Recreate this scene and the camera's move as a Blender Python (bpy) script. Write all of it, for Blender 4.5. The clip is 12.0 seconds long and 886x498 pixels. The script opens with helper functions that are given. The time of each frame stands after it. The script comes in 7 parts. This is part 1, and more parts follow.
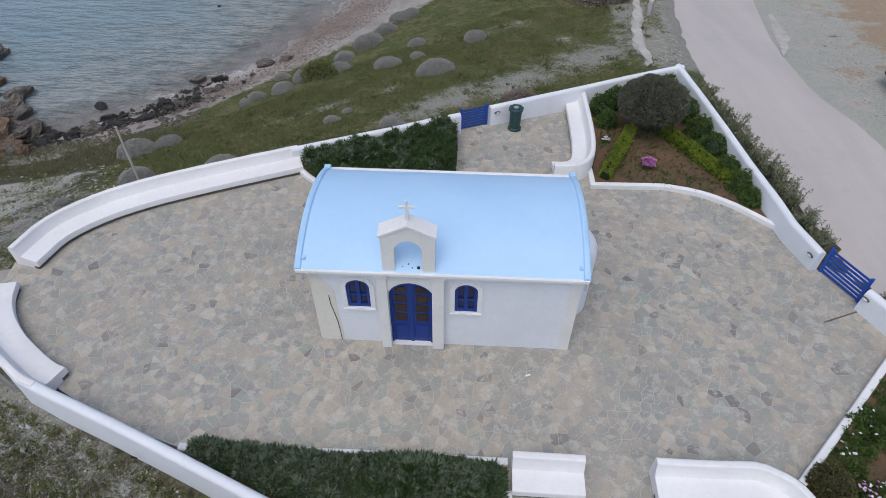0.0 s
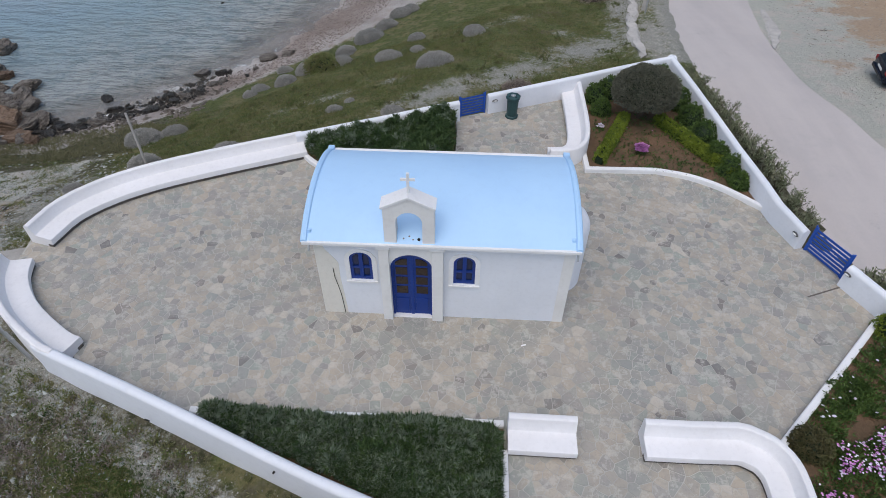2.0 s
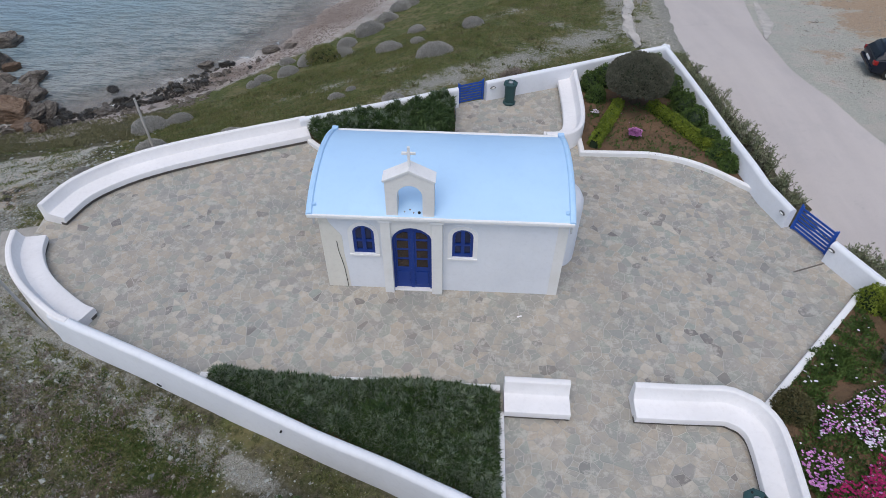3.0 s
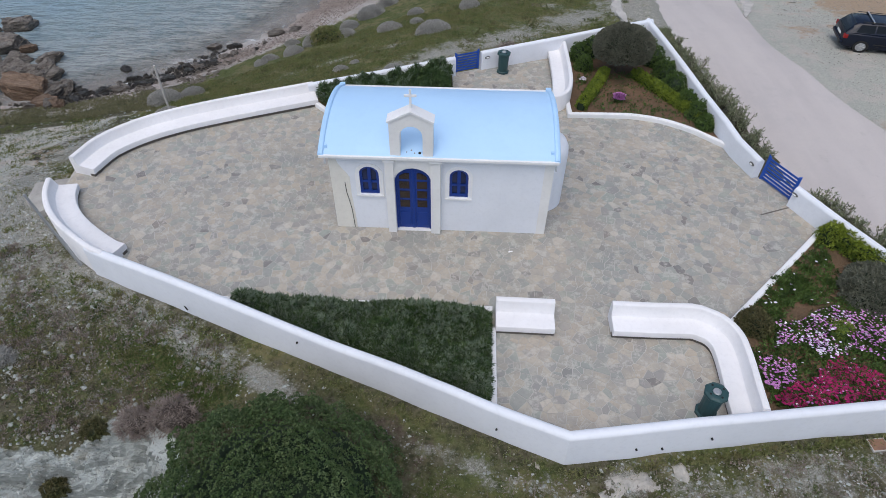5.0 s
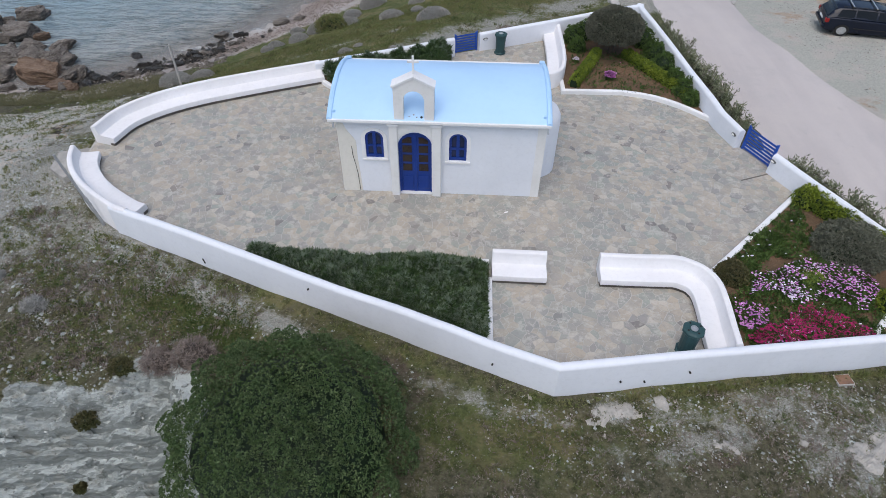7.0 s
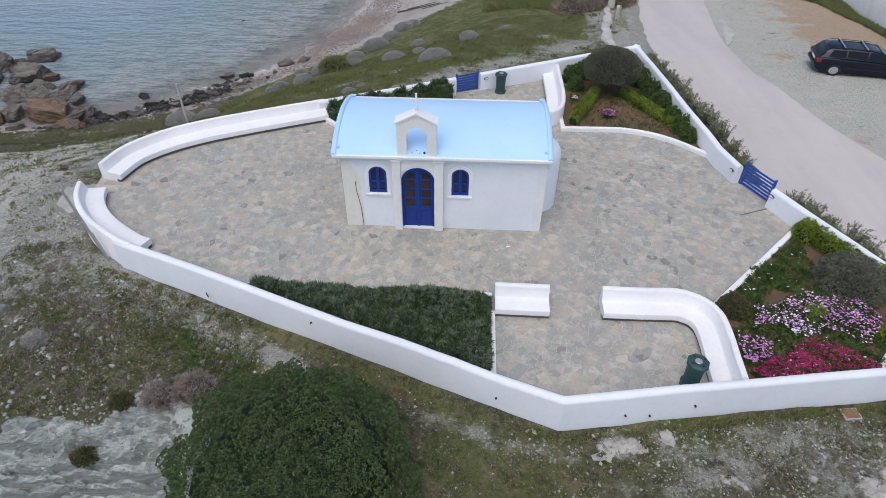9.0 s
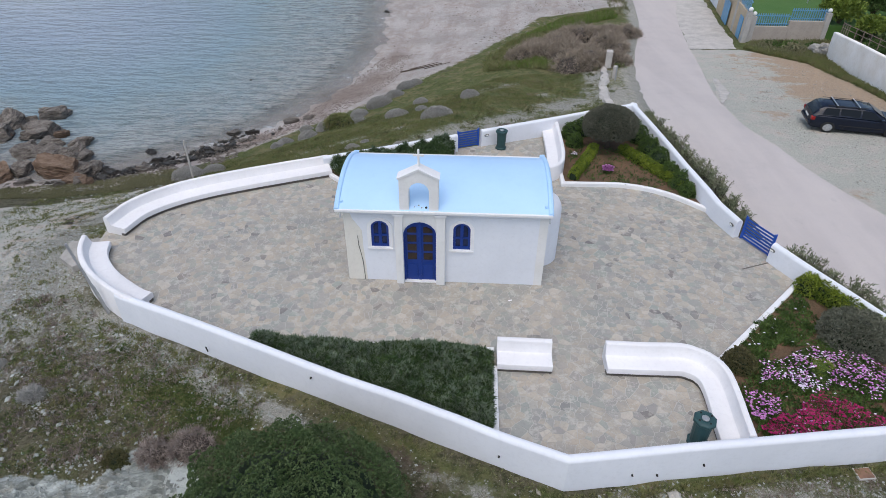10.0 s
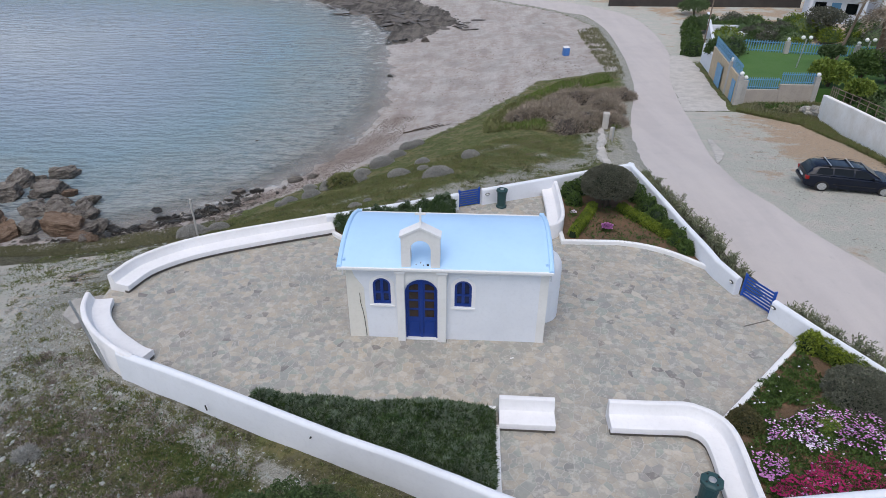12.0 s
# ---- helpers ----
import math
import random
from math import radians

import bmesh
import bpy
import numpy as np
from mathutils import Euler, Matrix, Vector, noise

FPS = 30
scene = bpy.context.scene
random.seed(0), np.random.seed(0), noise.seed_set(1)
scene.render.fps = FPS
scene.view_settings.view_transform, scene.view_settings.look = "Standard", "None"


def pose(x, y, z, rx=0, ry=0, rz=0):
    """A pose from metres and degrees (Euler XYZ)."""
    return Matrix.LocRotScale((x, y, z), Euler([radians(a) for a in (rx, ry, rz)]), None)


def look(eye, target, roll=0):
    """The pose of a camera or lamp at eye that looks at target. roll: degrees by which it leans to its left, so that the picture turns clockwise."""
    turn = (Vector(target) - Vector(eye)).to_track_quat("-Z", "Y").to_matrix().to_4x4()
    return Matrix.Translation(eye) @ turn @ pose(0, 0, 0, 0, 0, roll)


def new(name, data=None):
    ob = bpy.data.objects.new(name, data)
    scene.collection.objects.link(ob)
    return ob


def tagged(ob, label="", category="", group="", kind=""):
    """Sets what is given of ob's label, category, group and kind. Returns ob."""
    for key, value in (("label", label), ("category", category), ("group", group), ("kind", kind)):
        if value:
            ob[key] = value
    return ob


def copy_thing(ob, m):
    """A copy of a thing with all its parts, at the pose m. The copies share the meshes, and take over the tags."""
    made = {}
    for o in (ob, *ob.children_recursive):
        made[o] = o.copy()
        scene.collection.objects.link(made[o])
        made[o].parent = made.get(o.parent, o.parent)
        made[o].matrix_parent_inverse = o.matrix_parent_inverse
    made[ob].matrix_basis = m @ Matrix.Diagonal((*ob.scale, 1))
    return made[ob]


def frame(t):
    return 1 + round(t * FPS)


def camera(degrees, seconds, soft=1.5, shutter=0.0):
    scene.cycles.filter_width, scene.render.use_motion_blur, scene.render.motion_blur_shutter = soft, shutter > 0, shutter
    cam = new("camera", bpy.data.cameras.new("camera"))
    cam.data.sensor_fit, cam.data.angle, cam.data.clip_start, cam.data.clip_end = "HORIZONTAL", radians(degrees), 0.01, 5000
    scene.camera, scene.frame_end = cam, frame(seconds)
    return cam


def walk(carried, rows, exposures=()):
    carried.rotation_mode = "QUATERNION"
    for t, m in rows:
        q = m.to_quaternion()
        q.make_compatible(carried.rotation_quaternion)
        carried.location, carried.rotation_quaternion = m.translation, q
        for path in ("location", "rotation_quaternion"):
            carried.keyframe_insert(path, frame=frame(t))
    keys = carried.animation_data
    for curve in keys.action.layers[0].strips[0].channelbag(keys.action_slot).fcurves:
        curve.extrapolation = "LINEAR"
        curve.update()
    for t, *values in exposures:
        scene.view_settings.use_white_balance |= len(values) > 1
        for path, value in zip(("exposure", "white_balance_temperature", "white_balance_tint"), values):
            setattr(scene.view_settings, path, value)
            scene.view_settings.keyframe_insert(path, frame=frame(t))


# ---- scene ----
cam = camera(71.6, 12.0, soft=0.8)
PATH = [
    (0, (1.16, -8.783, 11.937), (1.09, -7.367, 10.527), 0.3),
    (0.5, (1.165, -8.912, 11.937), (1.096, -7.493, 10.529), 0.4),
    (1, (1.17, -9.084, 11.954), (1.101, -7.666, 10.545), 0.4),
    (1.5, (1.179, -9.354, 11.942), (1.112, -7.934, 10.536), 0.5),
    (2, (1.209, -9.682, 11.925), (1.141, -8.26, 10.52), 0.4),
    (2.5, (1.223, -10.082, 11.912), (1.158, -8.66, 10.508), 0.5),
    (3, (1.258, -10.551, 11.913), (1.192, -9.129, 10.508), 0.5),
    (4.8, (1.367, -12.569, 11.857), (1.307, -11.146, 10.454), 0.6),
    (5, (1.391, -12.82, 11.851), (1.329, -11.394, 10.449), 0.5),
    (5.5, (1.419, -13.422, 11.838), (1.357, -11.995, 10.438), 0.6),
    (6, (1.449, -13.925, 11.805), (1.387, -12.496, 10.407), 0.5),
    (6.5, (1.456, -14.297, 11.8), (1.396, -12.867, 10.403), 0.6),
    (8.5, (1.408, -14.646, 11.768), (1.348, -13.192, 10.397), 0.6),
    (9, (1.389, -14.649, 11.759), (1.324, -13.134, 10.455), 0.5),
    (9.5, (1.39, -14.646, 11.761), (1.319, -13.084, 10.514), 0.4),
    (10, (1.384, -14.652, 11.774), (1.308, -13.03, 10.607), 0.4),
    (10.1, (1.384, -14.654, 11.776), (1.304, -13.024, 10.62), 0.7),
    (10.5, (1.393, -14.666, 11.792), (1.312, -13.0, 10.688), 0.4),
    (11, (1.39, -14.713, 11.824), (1.306, -13.016, 10.769), 0.3),
    (11.5, (1.38, -14.742, 11.839), (1.295, -13.028, 10.811), 0.3),
    (12, (1.383, -14.776, 11.859), (1.297, -13.053, 10.848), 0.3),
]
walk(cam, [(t, look(e, g, r)) for t, e, g, r in PATH], [(0, -0.06), (3, 0.01), (6.5, 0.13), (9, 0.18), (10.5, 0.17), (12, 0.14)])

# ---- world, sun and exposure: an overcast spring day by the sea ----
world = bpy.data.worlds.new("overcast_sky")
scene.world = world
world.use_nodes = True
wt = world.node_tree
sky = wt.nodes.new("ShaderNodeTexSky")
sky.sky_type, sky.sun_disc = "NISHITA", False
sky.sun_elevation, sky.sun_rotation = radians(66), radians(199)
sky.air_density, sky.dust_density, sky.ozone_density = 1.0, 2.4, 1.2
wt.links.new(sky.outputs[0], wt.nodes["Background"].inputs[0])
wt.nodes["Background"].inputs[1].default_value = 0.15
sun = new("sun", bpy.data.lights.new("sun", "SUN"))
sun.data.energy, sun.data.angle, sun.data.color = 1.35, radians(70), (1.0, 0.97, 0.92)
sun.matrix_world = look((-3, -8.5, 20), (0, 0, 0))

# ---- materials ----
MATS = {}


def nodes_of(name):
    m = bpy.data.materials.new(name)
    m.use_nodes = True
    MATS[name] = m
    nt = m.node_tree
    return m, nt, nt.nodes["Principled BSDF"]


def noise_node(nt, scale, detail=5, rough=0.6, src="Object", stretch=None, turn=0.0):
    if src == "World":
        out = nt.nodes.new("ShaderNodeNewGeometry").outputs["Position"]
    else:
        out = nt.nodes.new("ShaderNodeTexCoord").outputs[src]
    n = nt.nodes.new("ShaderNodeTexNoise")
    n.inputs["Scale"].default_value, n.inputs["Detail"].default_value, n.inputs["Roughness"].default_value = scale, detail, rough
    if stretch:
        mp = nt.nodes.new("ShaderNodeMapping")
        mp.inputs["Scale"].default_value = stretch
        mp.inputs["Rotation"].default_value = (0, 0, radians(turn))
        nt.links.new(out, mp.inputs[0])
        nt.links.new(mp.outputs[0], n.inputs["Vector"])
    else:
        nt.links.new(out, n.inputs["Vector"])
    return n


def ramp(nt, fac, lo, hi, c0=(0, 0, 0), c1=(1, 1, 1)):
    r = nt.nodes.new("ShaderNodeValToRGB")
    r.color_ramp.elements[0].position, r.color_ramp.elements[1].position = lo, hi
    r.color_ramp.elements[0].color, r.color_ramp.elements[1].color = (*c0, 1), (*c1, 1)
    nt.links.new(fac, r.inputs[0])
    return r.outputs[0]


def mixc(nt, fac, a, b, blend="MIX"):
    m = nt.nodes.new("ShaderNodeMix")
    m.data_type, m.blend_type = "RGBA", blend
    for sock, v in ((m.inputs[0], fac), (m.inputs[6], a), (m.inputs[7], b)):
        if isinstance(v, (int, float)):
            sock.default_value = v
        elif isinstance(v, tuple):
            sock.default_value = (*v, 1)
        else:
            nt.links.new(v, sock)
    return m.outputs[2]


def mathn(nt, op, a, b=0.0):
    m = nt.nodes.new("ShaderNodeMath")
    m.operation = op
    for sock, v in zip(m.inputs, (a, b)):
        if isinstance(v, (int, float)):
            sock.default_value = v
        else:
            nt.links.new(v, sock)
    return m.outputs[0]


def bump(nt, bsdf, height, strength, dist=0.02):
    b = nt.nodes.new("ShaderNodeBump")
    b.inputs["Strength"].default_value, b.inputs["Distance"].default_value = strength, dist
    nt.links.new(height, b.inputs["Height"])
    nt.links.new(b.outputs[0], bsdf.inputs["Normal"])


def surface(name, base, dark, rough=0.7, coarse=1.2, fine=14.0, bumps=0.3, dist=0.01, metal=0.0, spec=0.4, worn=0.5, src="Object"):
    """Two scales of colour variation and a fine relief."""
    m, nt, b = nodes_of(name)
    n1, n2 = noise_node(nt, coarse, 4, 0.6, src), noise_node(nt, fine, 6, 0.65, src)
    c = mixc(nt, ramp(nt, n1.outputs[0], 0.35, 0.75), base, dark)
    c = mixc(nt, mathn(nt, "MULTIPLY", ramp(nt, n2.outputs[0], 0.5, 0.8), worn), c, tuple(0.75 * d for d in dark))
    nt.links.new(c, b.inputs["Base Color"])
    b.inputs["Roughness"].default_value, b.inputs["Metallic"].default_value, b.inputs["Specular IOR Level"].default_value = rough, metal, spec
    bump(nt, b, n2.outputs[0], bumps, dist)
    return m


def leafy(name, a, b_, c_=None, rough=0.55):
    """Foliage: each leaf of its own shade."""
    m, nt, b = nodes_of(name)
    g = nt.nodes.new("ShaderNodeNewGeometry")
    n = noise_node(nt, 2.6, 3, 0.6)
    col = mixc(nt, g.outputs["Random Per Island"], a, b_)
    col = mixc(nt, ramp(nt, n.outputs[0], 0.42, 0.7), col, c_ or tuple(0.6 * v for v in a))
    nt.links.new(col, b.inputs["Base Color"])
    b.inputs["Roughness"].default_value, b.inputs["Specular IOR Level"].default_value = rough, 0.25
    return m


surface("whitewash", (0.735, 0.758, 0.805), (0.665, 0.688, 0.732), 0.75, 0.7, 9, 0.35, 0.012, worn=0.25)
surface("stained_white", (0.86, 0.85, 0.83), (0.73, 0.69, 0.63), 0.85, 0.8, 6, 0.5, 0.02, worn=0.35)
surface("bench_white", (0.785, 0.775, 0.785), (0.70, 0.69, 0.695), 0.75, 0.8, 9, 0.35, 0.012, worn=0.3)
surface("cream_wash", (0.76, 0.757, 0.75), (0.68, 0.672, 0.65), 0.75, 0.9, 9, 0.35, 0.012, worn=0.3)
surface("pane_blue", (0.010, 0.022, 0.085), (0.006, 0.012, 0.04), 0.15, 3, 20, 0.02, 0.002, spec=0.5)
surface("white_trim", (0.80, 0.80, 0.81), (0.70, 0.70, 0.70), 0.7, 0.9, 12, 0.25, 0.008, worn=0.3)
surface("roof_paint", (0.44, 0.655, 0.89), (0.39, 0.60, 0.85), 0.5, 0.5, 6, 0.15, 0.01, worn=0.15)
surface("roof_rim_paint", (0.42, 0.64, 0.88), (0.37, 0.58, 0.83), 0.55, 0.8, 8, 0.2, 0.01, worn=0.25)
surface("blue_paint", (0.006, 0.040, 0.24), (0.005, 0.030, 0.19), 0.4, 1.5, 20, 0.2, 0.004, worn=0.3)
surface("bare_plaster", (0.725, 0.70, 0.635), (0.655, 0.63, 0.565), 0.85, 0.9, 11, 0.5, 0.015, worn=0.4)
surface("dark_glass", (0.03, 0.018, 0.014), (0.016, 0.010, 0.009), 0.12, 3, 20, 0.02, 0.002, spec=0.5)
surface("mortar", (0.48, 0.46, 0.415), (0.33, 0.32, 0.295), 0.9, 0.7, 5, 0.5, 0.01)
surface("gate_blue", (0.012, 0.078, 0.40), (0.010, 0.060, 0.31), 0.45, 1.5, 20, 0.2, 0.004, worn=0.3)
surface("soil", (0.165, 0.098, 0.058), (0.095, 0.068, 0.038), 0.95, 1.6, 13, 1.0, 0.06, worn=0.7)
surface("concrete", (0.46, 0.44, 0.41), (0.33, 0.32, 0.30), 0.9, 0.8, 10, 0.5, 0.02)
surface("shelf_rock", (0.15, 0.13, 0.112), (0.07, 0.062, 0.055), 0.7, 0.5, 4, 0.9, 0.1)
surface("worn_white", (0.52, 0.49, 0.455), (0.36, 0.34, 0.315), 0.9, 1.3, 7, 0.6, 0.03, worn=0.6)
surface("landing_grey", (0.42, 0.40, 0.37), (0.26, 0.25, 0.23), 0.9, 1.5, 9, 0.5, 0.02)
surface("pale_stone", (0.43, 0.405, 0.365), (0.30, 0.29, 0.262), 0.9, 3.5, 11, 0.8, 0.04, worn=0.8)
surface("tan_render", (0.44, 0.385, 0.33), (0.35, 0.31, 0.27), 0.9, 1.2, 8, 0.5, 0.02)
surface("bin_plastic", (0.026, 0.070, 0.072), (0.018, 0.052, 0.055), 0.5, 2, 25, 0.15, 0.003)
surface("dark_metal", (0.11, 0.11, 0.11), (0.07, 0.07, 0.07), 0.5, 2, 20, 0.2, 0.004, metal=0.3)
surface("steel", (0.50, 0.51, 0.52), (0.40, 0.41, 0.42), 0.45, 2, 20, 0.2, 0.004, metal=0.7)
surface("car_paint", (0.006, 0.010, 0.022), (0.005, 0.008, 0.018), 0.2, 2, 30, 0.0, 0.001, spec=0.35)
surface("car_glass", (0.008, 0.010, 0.012), (0.006, 0.008, 0.009), 0.08, 2, 30, 0.0, 0.001, spec=0.25)
surface("rubber", (0.012, 0.012, 0.012), (0.02, 0.02, 0.02), 0.8, 3, 30, 0.2, 0.003)
surface("alloy", (0.62, 0.63, 0.64), (0.5, 0.5, 0.5), 0.3, 3, 30, 0.05, 0.002, metal=0.8)
surface("tail_red", (0.30, 0.012, 0.01), (0.2, 0.01, 0.01), 0.2, 3, 30, 0.0, 0.001)
surface("bark", (0.10, 0.075, 0.055), (0.06, 0.045, 0.035), 0.9, 5, 30, 0.8, 0.02)
surface("palm_bark", (0.24, 0.15, 0.105), (0.13, 0.085, 0.062), 0.9, 3, 9, 0.9, 0.06)
surface("fence_blue", (0.14, 0.32, 0.50), (0.10, 0.25, 0.42), 0.5, 2, 20, 0.15, 0.004)
surface("ochre_stone", (0.52, 0.42, 0.29), (0.42, 0.34, 0.24), 0.85, 1.5, 8, 0.5, 0.02)
surface("box_blue", (0.07, 0.20, 0.50), (0.05, 0.15, 0.42), 0.5, 2, 15, 0.1, 0.003)
surface("lamp_globe", (0.82, 0.82, 0.80), (0.74, 0.74, 0.72), 0.25, 2, 20, 0.0, 0.001)
surface("rusty_iron", (0.24, 0.135, 0.085), (0.14, 0.085, 0.06), 0.85, 3, 25, 0.4, 0.006)
surface("timber", (0.22, 0.17, 0.13), (0.14, 0.11, 0.09), 0.85, 2, 20, 0.5, 0.01)
surface("tile_dark", (0.06, 0.052, 0.047), (0.04, 0.035, 0.032), 0.9, 1, 10, 0.4, 0.02)
surface("lawn", (0.055, 0.13, 0.025), (0.075, 0.15, 0.035), 0.9, 0.6, 20, 0.6, 0.03)
leafy("juniper_leaf", (0.018, 0.044, 0.013), (0.080, 0.125, 0.042), (0.034, 0.070, 0.024))
leafy("juniper_tip", (0.105, 0.145, 0.095), (0.20, 0.240, 0.175), (0.13, 0.170, 0.12))
leafy("pebble_grey", (0.13, 0.12, 0.10), (0.40, 0.385, 0.36), (0.24, 0.225, 0.20), 0.9)
leafy("cliff_chip", (0.20, 0.213, 0.20), (0.47, 0.50, 0.48), (0.30, 0.31, 0.285), 0.9)
leafy("cobble_brown", (0.125, 0.10, 0.085), (0.31, 0.265, 0.235), (0.19, 0.155, 0.135), 0.9)
leafy("chalk_chip", (0.28, 0.265, 0.225), (0.52, 0.50, 0.44), (0.36, 0.345, 0.30), 0.9)
leafy("meadow_blade", (0.105, 0.138, 0.042), (0.195, 0.210, 0.082), (0.20, 0.18, 0.09))
leafy("bank_blade", (0.125, 0.135, 0.065), (0.235, 0.220, 0.130), (0.18, 0.17, 0.10))
leafy("spring_grass", (0.085, 0.150, 0.028), (0.17, 0.245, 0.050), (0.13, 0.175, 0.045))
leafy("dead_twig", (0.185, 0.150, 0.130), (0.35, 0.30, 0.265), (0.17, 0.135, 0.115))
leafy("laurel_leaf", (0.036, 0.068, 0.022), (0.125, 0.168, 0.075), (0.052, 0.095, 0.030), 0.7)
# near-black core tones: the shade inside crowns is put into these two colours
leafy("inner_twig", (0.05, 0.04, 0.034), (0.08, 0.062, 0.052))
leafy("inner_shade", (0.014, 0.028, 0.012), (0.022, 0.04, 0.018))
leafy("olive_leaf", (0.068, 0.072, 0.050), (0.160, 0.160, 0.122), (0.088, 0.092, 0.066))
leafy("hedge_leaf", (0.115, 0.165, 0.018), (0.25, 0.30, 0.040), (0.060, 0.10, 0.014))
leafy("shrub_leaf", (0.048, 0.090, 0.022), (0.105, 0.165, 0.042))
leafy("oleander_leaf", (0.125, 0.155, 0.080), (0.24, 0.26, 0.16), (0.21, 0.19, 0.14))
leafy("sage_leaf", (0.085, 0.095, 0.066), (0.20, 0.205, 0.16), (0.115, 0.12, 0.088))
leafy("brown_leaf", (0.060, 0.058, 0.026), (0.13, 0.115, 0.055), (0.075, 0.085, 0.030))
leafy("grey_shrub_leaf", (0.255, 0.252, 0.232), (0.45, 0.445, 0.42), (0.31, 0.308, 0.285))
leafy("grass_blade", (0.072, 0.110, 0.034), (0.150, 0.172, 0.070), (0.150, 0.130, 0.070))
leafy("dry_reed", (0.235, 0.190, 0.150), (0.40, 0.335, 0.27), (0.20, 0.17, 0.12))
leafy("lime_leaf", (0.13, 0.19, 0.030), (0.25, 0.305, 0.060), (0.075, 0.12, 0.02))
leafy("petal_pink", (0.45, 0.15, 0.42), (0.68, 0.36, 0.63))
leafy("petal_magenta", (0.28, 0.010, 0.085), (0.46, 0.025, 0.16), (0.22, 0.01, 0.07))
leafy("petal_white", (0.66, 0.62, 0.69), (0.76, 0.74, 0.79), (0.56, 0.46, 0.62))


def rock_material(name, pale, mid, dark, rough=0.85):
    """Weathered layered stone: pale faces, tilted beds and dark cracks."""
    m, nt, b = nodes_of(name)
    beds = noise_node(nt, 1.6, 7, 0.7, "Object", (0.9, 1.3, 5.5))
    blotch, grain = noise_node(nt, 2.3, 5, 0.65), noise_node(nt, 16, 6, 0.7)
    c = mixc(nt, ramp(nt, beds.outputs[0], 0.40, 0.58), mid, pale)
    c = mixc(nt, mathn(nt, "MULTIPLY", ramp(nt, blotch.outputs[0], 0.50, 0.62), 0.7), c, mid)
    c = mixc(nt, ramp(nt, beds.outputs[0], 0.33, 0.40, (1, 1, 1), (0, 0, 0)), c, dark)
    c = mixc(nt, mathn(nt, "MULTIPLY", ramp(nt, grain.outputs[0], 0.52, 0.68), 0.55), c, dark)
    nt.links.new(c, b.inputs["Base Color"])
    b.inputs["Roughness"].default_value, b.inputs["Specular IOR Level"].default_value = rough, 0.3
    h = mathn(nt, "ADD", mathn(nt, "MULTIPLY", beds.outputs[0], 2.0), mathn(nt, "MULTIPLY", grain.outputs[0], 0.5))
    bump(nt, b, h, 1.0, 0.22)
    return m


rock_material("grey_rock", (0.33, 0.295, 0.255), (0.165, 0.140, 0.118), (0.035, 0.030, 0.026))
rock_material("orange_rock", (0.33, 0.235, 0.165), (0.205, 0.130, 0.085), (0.050, 0.034, 0.026))
rock_material("lilac_stone", (0.36, 0.35, 0.36), (0.235, 0.225, 0.23), (0.09, 0.085, 0.085))
rock_material("wet_rock", (0.105, 0.095, 0.082), (0.048, 0.043, 0.038), (0.016, 0.015, 0.014), 0.4)


def road_material():
    """Pale sun-bleached asphalt: long dusty tracks, patches and fine grain."""
    m, nt, b = nodes_of("asphalt")
    tracks = noise_node(nt, 0.55, 5, 0.6, "Object", (1.5, 0.16, 1))
    patch, grain = noise_node(nt, 0.45, 6, 0.68), noise_node(nt, 30, 4, 0.7)
    cracks = noise_node(nt, 1.1, 9, 0.82)
    c = mixc(nt, ramp(nt, tracks.outputs[0], 0.38, 0.62), (0.458, 0.418, 0.402), (0.50, 0.458, 0.438))
    c = mixc(nt, mathn(nt, "MULTIPLY", ramp(nt, patch.outputs[0], 0.50, 0.66), 0.4), c, (0.53, 0.485, 0.45))
    c = mixc(nt, mathn(nt, "MULTIPLY", ramp(nt, patch.outputs[0], 0.36, 0.46, (1, 1, 1), (0, 0, 0)), 0.3), c, (0.40, 0.375, 0.366))
    c = mixc(nt, mathn(nt, "MULTIPLY", ramp(nt, cracks.outputs[0], 0.60, 0.66), 0.25), c, (0.27, 0.255, 0.245))
    c = mixc(nt, mathn(nt, "MULTIPLY", ramp(nt, grain.outputs[0], 0.5, 0.75), 0.3), c, (0.30, 0.285, 0.278))
    nt.links.new(c, b.inputs["Base Color"])
    b.inputs["Roughness"].default_value, b.inputs["Specular IOR Level"].default_value = 0.92, 0.3
    bump(nt, b, grain.outputs[0], 0.3, 0.006)


road_material()


